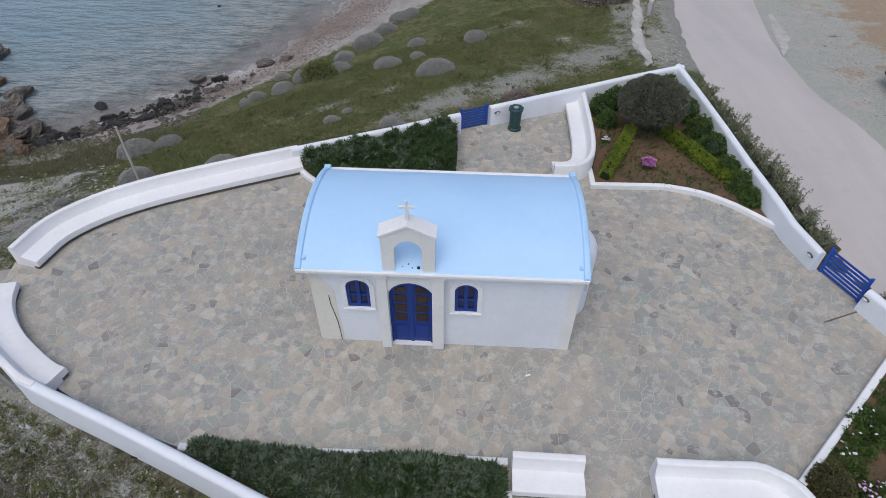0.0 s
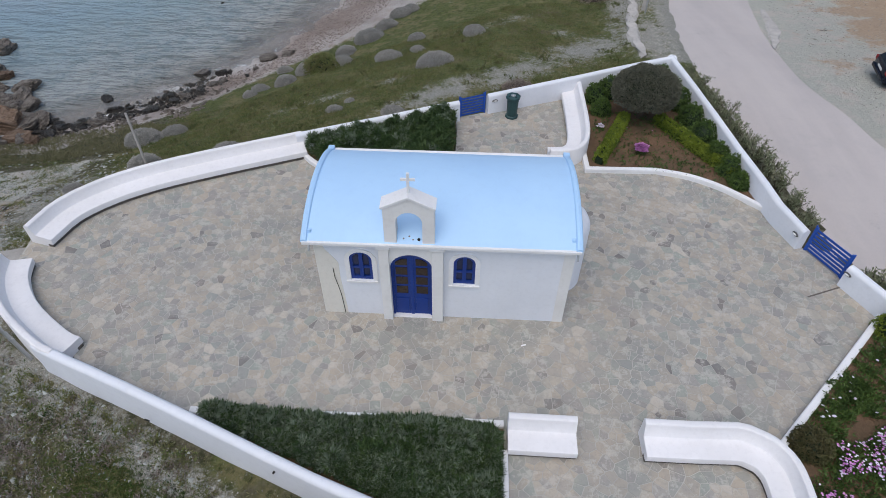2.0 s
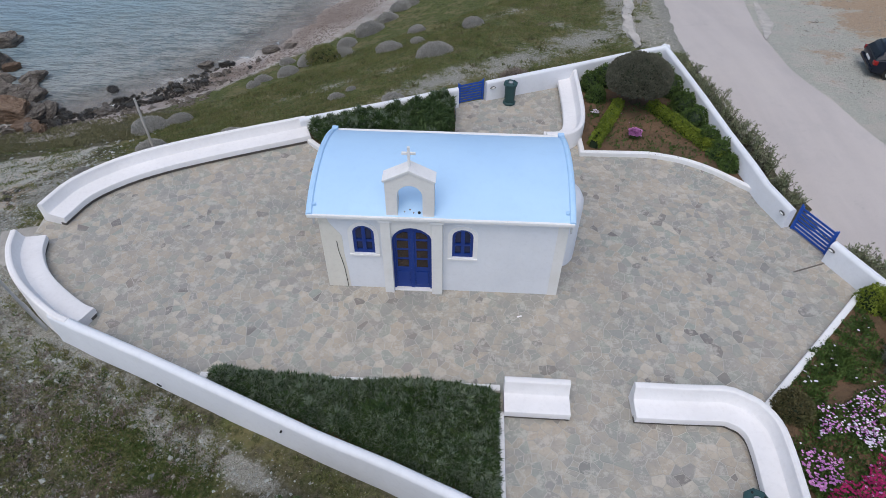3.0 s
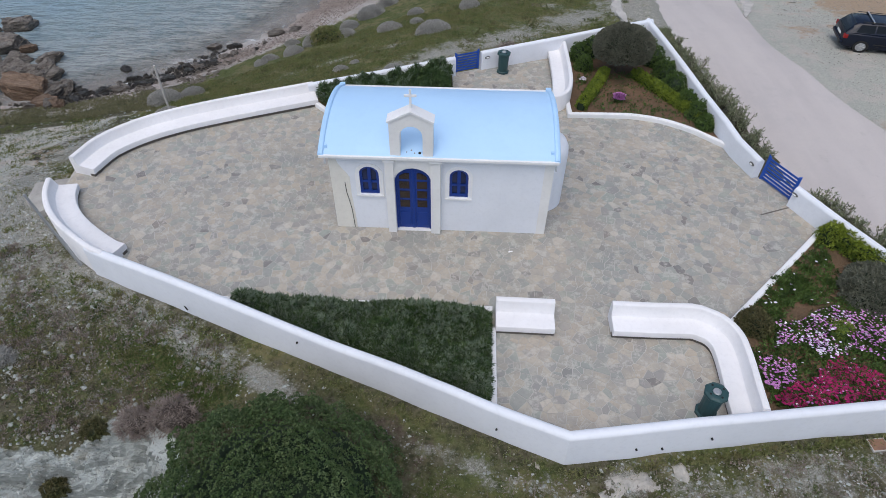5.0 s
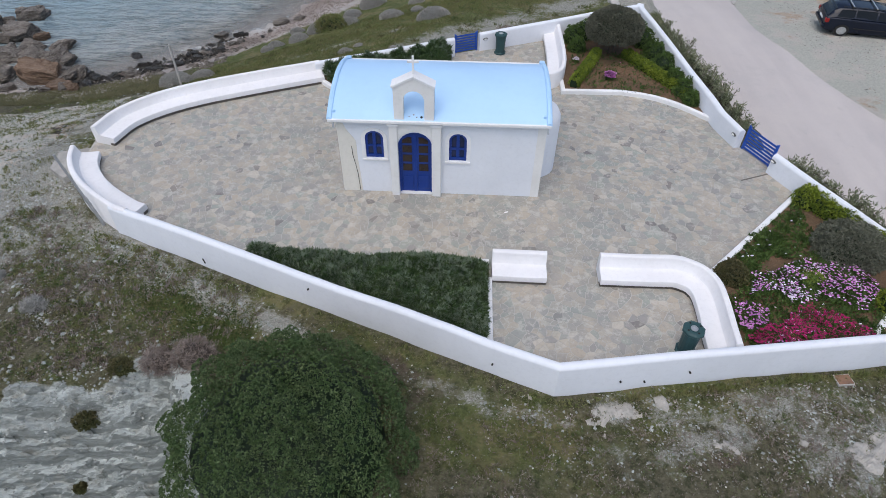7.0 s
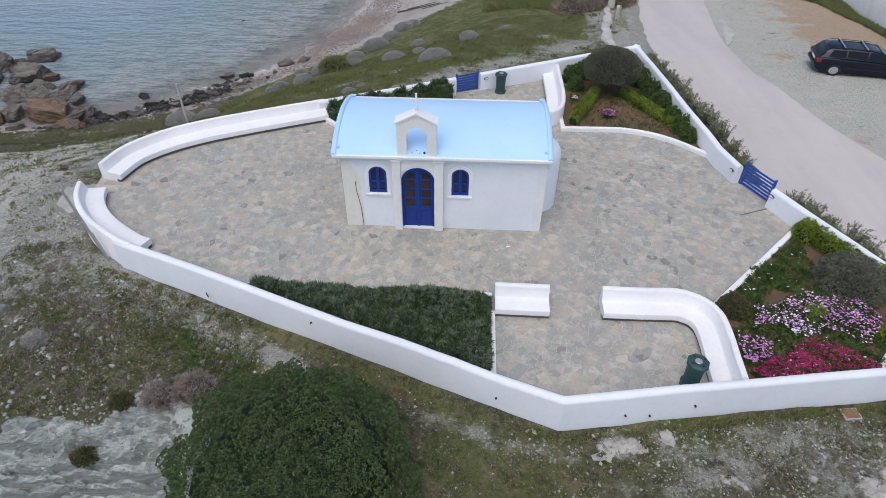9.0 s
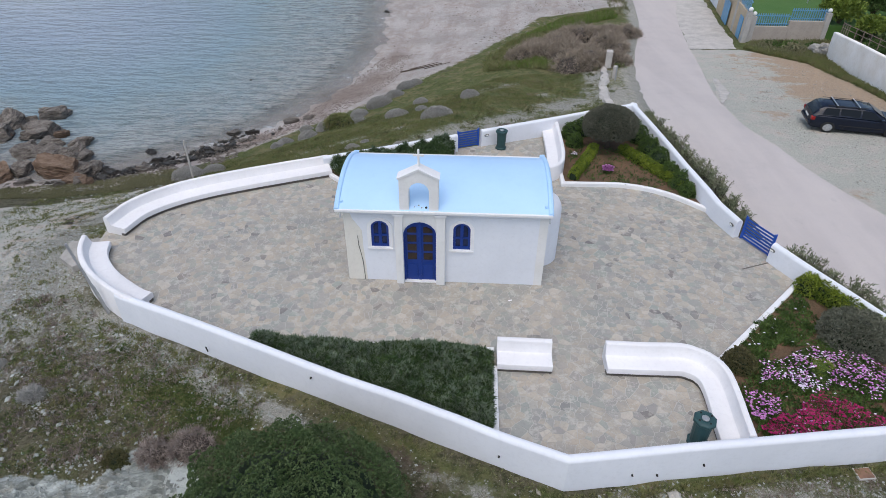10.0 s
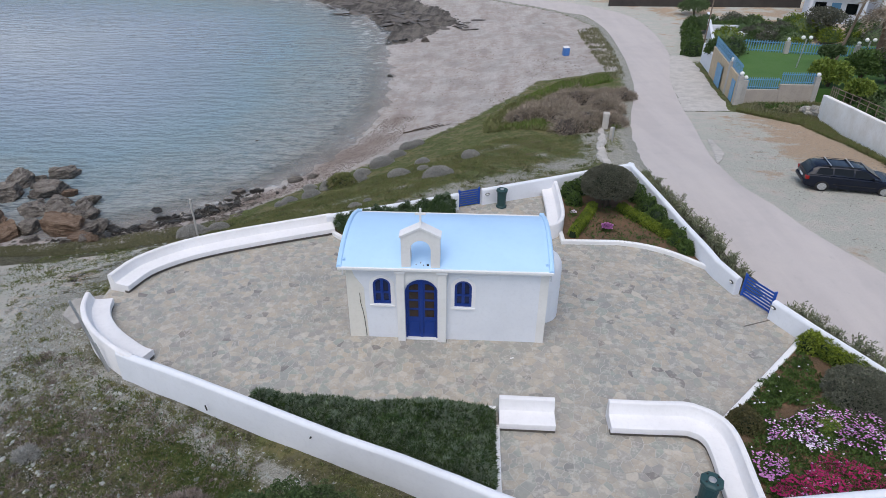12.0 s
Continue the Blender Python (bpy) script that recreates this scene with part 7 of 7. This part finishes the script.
    part("number_plate", box(-2.155, -2.13, -0.26, 0.26, 0.60, 0.71, 0.004), "lamp_globe", car, "plain pale plate")
    part("rear_bumper", box(-2.20, -1.95, -0.76, 0.76, 0.34, 0.52, 0.05), "car_paint", car)
    car.scale = (0.955, 0.92, 0.80)
    part("aerial", rod((-1.6, 0, 1.4), (-1.9, 0, 1.62), 0.008), "rubber", car)
    return car


CAR_TURN = -11
cx_, cy_ = 17.50, 11.98
c15, s15 = math.cos(radians(CAR_TURN)), math.sin(radians(CAR_TURN))
# the near rear wheel stands at (cx_, cy_)
estate_car((cx_ + 1.29 * c15 - 0.81 * s15, cy_ + 1.29 * s15 + 0.81 * c15, ground(18.5, 12.3) + 0.01), CAR_TURN)

# driftwood on the beach
wood = thing("driftwood", (-2.4, 30.3, ground(-2.4, 30.3)), 0, "bleached driftwood branches lying on the beach", "driftwood")
for ax, ay, bx, by, r in ((-1.6, -0.1, 1.5, 0.25, 0.09), (-0.9, 0.35, 1.2, 0.75, 0.06), (0.2, -0.3, 2.1, 0.1, 0.05)):
    part("branch", rod((ax, ay, ground(-2.4 + ax, 30.3 + ay) - ground(-2.4, 30.3) + 0.06), (bx, by, ground(-2.4 + bx, 30.3 + by) - ground(-2.4, 30.3) + 0.08), r * 0.6, r * 0.35, 7), "bark", wood)

# ---- beach hut box, villa, far side ----
hut = thing("beach_box", (10.98, 52.6, ground(10.98, 52.6)), 12, "blue plastic cabin with white lid on the beach", "box")
part("body", box(-0.30, 0.30, -0.30, 0.30, 0, 0.80, 0.04), "box_blue", hut)
part("lid", box(-0.33, 0.33, -0.33, 0.33, 0.80, 0.93, 0.05, taper=0.8), "white_trim", hut, "white lid")

VA, VB, VC = (20.9, 31.5), (22.5, 42.0), (26.6, 31.75)
LAWN = -0.75


def flat_wall(name, a, b, z0, z1, t, material, label):
    d = (Vector(b) - Vector(a)).normalized()
    n = Vector((-d.y, d.x)) * t / 2
    bm = bmesh.new()
    L = (Vector(b) - Vector(a)).length
    m = Matrix.Translation((a[0], a[1], 0)) @ Matrix.Rotation(math.atan2(d.y, d.x), 4, "Z")
    add_box(bm, 0, L, -t / 2, t / 2, z0, z1, 0.03, m)
    return tagged(mesh_ob(name, bm, material), label, "wall", kind="structure")


flat_wall("wall_villa_side", VA, VB, -3.0, 0.05, 0.3, "ochre_stone", "ochre stone garden wall of the villa along the road")
flat_wall("wall_villa_front", (21.1, 31.75), (23.9, 31.75), -2.4, LAWN - 0.1, 0.3, "tan_render", "pale rendered retaining wall of the villa garden")
flat_wall("wall_villa_front_step", (23.9, 31.75), VC, -2.4, LAWN + 0.3, 0.3, "tan_render", "pale rendered retaining wall of the villa garden")
LOT_WALL = [(24.75, 27.2, 0.1), (24.5, 26.0, 0.25), (24.2, 23.0, 0.55), (23.75, 19.5, 0.9), (23.4, 16.5, 1.3), (22.9, 10.0, 1.6), (22.7, 6.0, 1.6)]
tagged(mesh_ob("wall_lot", sweep([(x, y, z - 1.0) for x, y, z in LOT_WALL], [(0, -2.6), (0, 0.96), (0.05, 1.0), (0.25, 1.0), (0.30, 0.96), (0.30, -2.6)], 0.03), "stained_white"), "tall whitewashed retaining wall with brown stains", "wall", kind="structure")
rail = thing("rail_fence", (0, 0, 0), 0, "weathered wooden rail fence on the retaining wall", "fence")
for (xa, ya, za), (xb, yb, zb) in zip(LOT_WALL[:-1], LOT_WALL[1:]):
    for k in range(3):
        u = k / 3
        x, y, z = xa + (xb - xa) * u + 0.45, ya + (yb - ya) * u, za + (zb - za) * u
        part("post", rod((x, y, z - 0.6), (x, y, z + 0.6), 0.03), "timber", rail)
    for hh in (0.28, 0.55):
        part("rail", rod((xa + 0.45, ya, za + hh), (xb + 0.45, yb, zb + hh), 0.02), "timber", rail)
rubble = random.Random(4)
for k in range(26):
    x, y = 24.7 + rubble.uniform(-0.4, 0.7), 27.4 + rubble.uniform(-0.3, 2.0)
    w = rubble.uniform(0.22, 0.42)
    rock("rubble_stone", (x, y, ground(x, y) + rubble.uniform(0.0, 0.9) * (1 - (y - 27.1) / 2.6)), (w, w * 0.8, w), "pale_stone", "pale rubble stone at the end of the retaining wall", 500 + k, 0.75, k * 61, "rubble stones")
flat_wall("wall_villa_north", (24.6, 48.5), (29.6, 66.0), -3.2, -0.9, 0.3, "whitewash", "white garden wall with piers along the road")
flat_wall("wall_villa_upper", (22.6, 42.2), (23.3, 47.0), -3.0, LAWN + 0.06, 0.3, "whitewash", "white garden wall above the drive")
slab("lawn_villa", [(21.1, 31.8), (26.5, 31.8), (46, 31.0), (46, 47), (23.5, 47), (22.75, 41.8)], -3, LAWN, "lawn", "mown green villa lawn", "lawn")


def picket_fence(a, b, z, h, label, gap=0.16):
    a3, b3 = Vector((*a, z)), Vector((*b, z))
    L = (b3 - a3).length
    ob = thing("picket_fence", a3, math.degrees(math.atan2(b3.y - a3.y, b3.x - a3.x)), label, "fence", "blue picket fences")
    for zz in (0.12, h - 0.18):
        part("rail", box(0, L, -0.02, 0.02, zz, zz + 0.06), "fence_blue", ob)
    first = None
    for i in range(int(L / gap)):
        x = gap * (i + 0.5)
        if first is None:
            first = part("picket", box(-0.035, 0.035, 0.02, 0.04, 0, h, 0.0), "fence_blue", ob)
            first.location.x = x
        else:
            p = new("picket", first.data)
            p.parent = ob
            p.location.x = x
    return ob


picket_fence(VA, VB, 0.05, 0.9, "light blue picket fence on the stone wall", 0.2)
picket_fence((21.1, 31.75), (23.9, 31.75), LAWN - 0.1, 0.85, "light blue picket fence along the villa lawn")
picket_fence((23.9, 31.75), VC, LAWN + 0.3, 0.85, "light blue picket fence along the villa lawn")
picket_fence((25.6, 44.3), (38.5, 41.2), LAWN, 1.0, "light blue picket fence at the lawn's far side", 0.22)
for i, (x, y, z) in enumerate([(20.9, 31.5, 0.05), (21.35, 31.75, -0.3), (21.4, 34.9, 0.3), (26.5, 31.75, 0.0), (29.2, 43.3, 0.2), (34.6, 42.0, 0.2)]):
    ob = thing("gate_pier", (x, y, ground(x, y) - 0.3), 0, "square masonry pier with white globe lamp", "pier", "villa piers")
    top = z + 0.42 - ground(x, y)
    part("pier_body", box(-0.18, 0.18, -0.18, 0.18, 0, top, 0.02), "concrete", ob)
    part("globe", ball((0, 0, top + 0.16), 0.16), "lamp_globe", ob, "white globe lamp", True)
for x, y in ((27.9, 38.1), (32.6, 37.5)):
    ob = thing("garden_lamp", (x, y, LAWN), 0, "slim garden lamp post with two white globes", "lamp post", "garden lamps")
    part("post", rod((0, 0, 0), (0.2, 0, 2.3), 0.05), "steel", ob)
    for s in (-1, 1):
        part("globe", ball((0.2 + s * 0.3, 0, 2.4), 0.16), "lamp_globe", ob, "", True)
gate = thing("villa_gate", (21.72, 37.6, ground(21.72, 37.6)), 82, "plain light blue sheet metal garden gate, closed", "gate")
part("gate_leaf", box(-1.0, 1.0, 0.16, 0.22, 0.05, 1.75, 0.02), "fence_blue", gate)
gate = thing("villa_gate", (21.06, 32.6, ground(21.06, 32.6)), 82, "plain light blue sheet metal garden gate, closed", "gate")
part("gate_leaf", box(-0.5, 0.5, 0.16, 0.22, 0.05, 1.6, 0.02), "fence_blue", gate)
apron("drive_villa", [(16.2, 29.6), (16.9, 33), (17.7, 38), (19.4, 46), (20.8, 50)], [(20.2, 29.6), (20.85, 33), (21.8, 39), (22.6, 45), (22.9, 50)], "worn_white", "worn concrete drive in front of the villa wall", 0.3, 0.035)


def far_tree(x, y, z, r, h, material, label, trunk=0.8, n=900, leaf=0.28):
    ob = thing("garden_tree", (x, y, z), 0, label, "tree", "villa trees")
    pts, dirs = [], []
    for k in range(6):
        c = np.array([random.uniform(-0.5, 0.5) * r, random.uniform(-0.5, 0.5) * r, trunk + h * random.uniform(0.3, 0.65)])
        p, d = dome_points(n // 6, r * 0.62, r * 0.62, h * 0.45, 0.2, 2.5, k + x, low=-0.6)
        pts.append(p + c), dirs.append(d)
        br = rod((0, 0, trunk * 0.7), c, 0.07, 0.03, 6)
        part("limb", br, "bark", ob)
    leaf_mesh("crown", np.concatenate(pts), np.concatenate(dirs), leaf, 3, material, ob, 0.8, 0.5)
    part("trunk", rod((0, 0, -0.2), (0.05, 0, trunk + 0.3), 0.14, 0.09, 8), "bark", ob)
    return ob


for i, (x, y, z, r, h, m, lab) in enumerate([
        (27.7, 32.4, LAWN - 0.3, 1.25, 1.7, "lime_leaf", "bright yellow-green bush beside the villa fence"), (30.3, 33.2, LAWN, 1.5, 1.9, "shrub_leaf", "leafy green tree in the villa garden"),
        (32.6, 33.6, LAWN, 1.5, 2.0, "olive_leaf", "leafy green tree in the villa garden"), (30.6, 38.3, LAWN, 0.95, 0.75, "laurel_leaf", "clipped dark green tree with flat crown"),
        (35.2, 34.2, LAWN, 1.6, 2.0, "shrub_leaf", "leafy green tree in the villa garden"), (28.6, 29.6, -0.9, 0.9, 0.9, "lime_leaf", "bright yellow-green bush beside the villa fence"), (30.8, 28.2, -0.7, 1.1, 1.0, "shrub_leaf", "leafy green tree in the villa garden"),
        (39, 56, -1, 2.0, 1.6, "olive_leaf", "grey-green garden tree behind the lawn"), (46, 55, -1.2, 2.2, 2.0, "laurel_leaf", "dark garden tree near the houses"), (30.5, 74, -2.4, 2.4, 1.4, "laurel_leaf", "dark garden tree near the houses")]):
    far_tree(x, y, z, r, h, m, lab, 0.9 if r == 0.95 else 0.4, 1500, 0.20)
rs = random.Random(5)
for i in range(60):
    x, y = rs.uniform(24.5, 46), rs.uniform(47.6, 66)
    if (abs(x - 44.0) < 4.5 and y > 61) or x < 26.5 + 0.1 * (y - 47):
        continue
    r = rs.uniform(0.8, 1.7)
    shrub("garden_bush", (x, y, -1.4 - 0.03 * (y - 47)), r, r, r * rs.uniform(0.7, 1.1), rs.choice(("laurel_leaf", "shrub_leaf", "olive_leaf", "laurel_leaf", "hedge_leaf")), "leafy bush in the gardens behind the lawn", 0.17, 520, 3, 0.2, seed=i, group="garden bushes", core="laurel_leaf")
for i in range(16):
    x, y = rs.uniform(26.8, 36), rs.uniform(20, 31)
    r = rs.uniform(0.7, 1.5)
    shrub("garden_bush", (x, y, ground(x, y) + 0.3), r, r, r, rs.choice(("laurel_leaf", "shrub_leaf", "hedge_leaf")), "leafy bush above the white retaining wall", 0.2, 300, 3, 0.2, seed=i, group="garden bushes", core="laurel_leaf")
for i, (x, y, r, m) in enumerate([(23.4, 41.5, 0.9, "laurel_leaf"), (24.4, 43.2, 1.1, "laurel_leaf"), (23.2, 43.8, 0.9, "shrub_leaf"), (25.0, 44.9, 0.8, "olive_leaf")]):
    shrub("garden_bush", (x, y, LAWN), r, r, r * 1.1, m, "dark leafy bush at the lawn corner", 0.2, 300, 3, 0.2, seed=i, group="garden bushes")
for i in range(6):
    y = 50.3 + i * 2.9
    shrub("ball_hedge", (23.4 + i * 0.80, y, ground(23.4, y)), 1.05, 1.05, 1.5, "shrub_leaf", "rounded green clipped shrub along the road", 0.2, 380, 3, seed=i, group="ball hedges")


def villa(x, y, z, w, dep, h, turn):
    ob = thing("white_house", (x, y, z), turn, "white rendered two-storey house with flat roof", "house", "white houses")
    part("wall", box(-w / 2, w / 2, 0, dep, -1, h, 0.05), "whitewash", ob)
    part("roof", box(-w / 2 - 0.2, w / 2 + 0.2, -0.2, dep + 0.2, h, h + 0.25, 0.03), "white_trim", ob)
    part("balcony", box(-w / 2, w / 2, -1.6, 0, h * 0.52, h * 0.52 + 0.9, 0.05), "whitewash", ob)
    for s in (-0.28, 0.28):
        win = part("window", box(s * w - 0.6, s * w + 0.6, -0.03, 0.02, 0.9, 2.1), "car_glass", ob)
        part("sill", box(s * w - 0.7, s * w + 0.7, -0.1, 0.0, 0.82, 0.9), "white_trim", win)
    part("door", box(-0.5, 0.5, -0.03, 0.02, 0, 2.1), "fence_blue", ob)
    for s in (-1, 1):
        part("pillar", box(s * (w / 2 - 0.2) - 0.15, s * (w / 2 - 0.2) + 0.15, -1.55, -1.25, -0.5, h * 0.52), "whitewash", ob)


villa(44.5, 66, -1.8, 6, 7, 6, -22)
villa(53.5, 65, -1.4, 8, 7, 6, -18)
flat_wall("wall_annex", (26.2, 54.0), (29.5, 54.5), -3, -1.0, 0.4, "whitewash", "white garden wall beside the road")
flat_wall("wall_annex_return", (29.5, 54.5), (34.5, 56.5), -3, -1.2, 0.4, "whitewash", "white garden wall among the bushes")
flat_wall("wall_far_field", (20.8, 83), (46, 78), -3.3, 0.2, 0.5, "tile_dark", "dark stone field wall beyond the junction")
flat_wall("wall_garden_far", (27.0, 57.5), (36, 57.5), -2.4, -0.9, 0.3, "whitewash", "low white garden wall among the trees")
mast = thing("utility_pole", (32.4, 41.0, LAWN), 0, "leaning timber utility pole beside the villa garden", "pole")
part("shaft", rod((0, 0, -0.5), (1.3, 0, 6.5), 0.13, 0.09, 10), "timber", mast)
mast = thing("utility_pole", (24.9, 52.0, -2.6), 0, "dark thin lamp pole beside the garden wall", "pole")
part("shaft", rod((0, 0, 0), (0.1, 0, 5.0), 0.08, 0.06, 8), "timber", mast)

palm = thing("palm_tree", (34.8, 38.9, LAWN), 0, "palm with a shaggy trunk beside the villa lawn", "palm tree")
part("trunk", lathe([(0.62, -0.3), (0.56, 0.5), (0.50, 1.4), (0.48, 2.6), (0.56, 3.4), (0.66, 3.9), (0.35, 4.4)], 14), "palm_bark", palm)
pp, pn = [], []
for k in range(44):
    a, u = random.uniform(0, 6.283), random.uniform(-0.6, 0.9)
    tip = Vector((math.cos(a), math.sin(a), u)) * 2.4
    for q in np.linspace(0.15, 1, 16):
        pp.append((tip.x * q, tip.y * q, 4.2 + tip.z * q - 1.4 * q * q))
        pn.append((math.cos(a) * 0.6, math.sin(a) * 0.6, -0.2))
leaf_mesh("frond", np.array(pp), np.array(pn), 0.5, 5, "dry_reed", palm, 0.6, 0.12)


# ---- crazy paving, laid piece by piece ----
def paving():
    rng = np.random.default_rng(11)
    cell, pts, seen = 0.15, [], {}
    for x, y in zip(rng.uniform(-11.5, 12.5, 19000), rng.uniform(-7, 11.5, 19000)):
        i, j = int(x // cell), int(y // cell)
        gap = 0.095 if math.sin(x * 1.7 + 2 * math.sin(y * 1.1)) > -0.2 else 0.145
        if all((x - q[0]) ** 2 + (y - q[1]) ** 2 > gap * gap for a in range(-2, 3) for b in range(-2, 3) for q in seen.get((i + a, j + b), ())):
            seen.setdefault((i, j), []).append((x, y))
            pts.append((x, y))
    weight = {p: 0.008 * rng.random() ** 2 for p in pts}
    pts = np.array(pts)
    ok = inside(PAVED, pts[:, 0], pts[:, 1]) & ~((pts[:, 0] > -2.0) & (pts[:, 0] < 3.5) & (pts[:, 1] > 0.2) & (pts[:, 1] < 2.9))
    edge = PAVED + PAVED[:1]
    rest_v, rest_f = [], []
    singles = 0
    for i in np.where(ok)[0]:
        c = pts[i]
        i, j = int(c[0] // cell), int(c[1] // cell)
        near = [np.array(q) for a in range(-4, 5) for b in range(-4, 5) for q in seen.get((i + a, j + b), ()) if q[0] != c[0]]
        near = sorted(near, key=lambda q: (q[0] - c[0]) ** 2 + (q[1] - c[1]) ** 2)[:26]
        own = weight[tuple(c)]
        poly = [(-0.6, -0.6), (0.6, -0.6), (0.6, 0.6), (-0.6, 0.6)]
        for k in near:
            n = k - c
            L = math.hypot(*n)
            n, lim = n / L, L / 2 + (own - weight[tuple(k)]) / (2 * L) - 0.0065
            out = []
            for a, b in zip(poly, poly[1:] + poly[:1]):
                da, db = a[0] * n[0] + a[1] * n[1] - lim, b[0] * n[0] + b[1] * n[1] - lim
                if da <= 0:
                    out.append(a)
                if da * db < 0:
                    t = da / (da - db)
                    out.append((a[0] + (b[0] - a[0]) * t, a[1] + (b[1] - a[1]) * t))
            poly = out
            if len(poly) < 3:
                break
        if len(poly) < 3 or max(p[0] for p in poly) - min(p[0] for p in poly) < 0.04:
            continue
        ax, ay = np.array([p[0] for p in poly]) + c[0], np.array([p[1] for p in poly]) + c[1]
        if not inside(PAVED, ax, ay).all():
            k = np.where(inside(PAVED, ax, ay), 1.0, 0.45)
            poly = [(p[0] * q, p[1] * q) for p, q in zip(poly, k)]
        lift = 0.005 + rng.uniform(-0.001, 0.003)
        n = len(poly)
        v = [(x, y, -0.01) for x, y in poly] + [(x * 0.985, y * 0.985, lift) for x, y in poly]
        f = [tuple(range(n, 2 * n))] + [(q, (q + 1) % n, n + (q + 1) % n, n + q) for q in range(n)]
        if -2.0 < c[0] < 6.0 and -3.0 < c[1] < 0.0 and singles < 300:
            me = bpy.data.meshes.new("paving_stone")
            me.from_pydata(v, [], f)
            me.materials.append(MATS["slate_piece"])
            ob = new("paving_stone", me)
            ob.parent = pavement
            ob.location = (c[0], c[1], 0)
            singles += 1
        else:
            k = len(rest_v)
            rest_v += [(x + c[0], y + c[1], z) for x, y, z in v]
            rest_f += [tuple(k + q for q in face) for face in f]
    me = bpy.data.meshes.new("paving_stones_rest")
    me.from_pydata(rest_v, [], rest_f)
    me.materials.append(MATS["slate_joined"])
    ob = new("paving_stones_rest", me)
    ob.parent = pavement
    tagged(ob, kind="stuff")


paving()
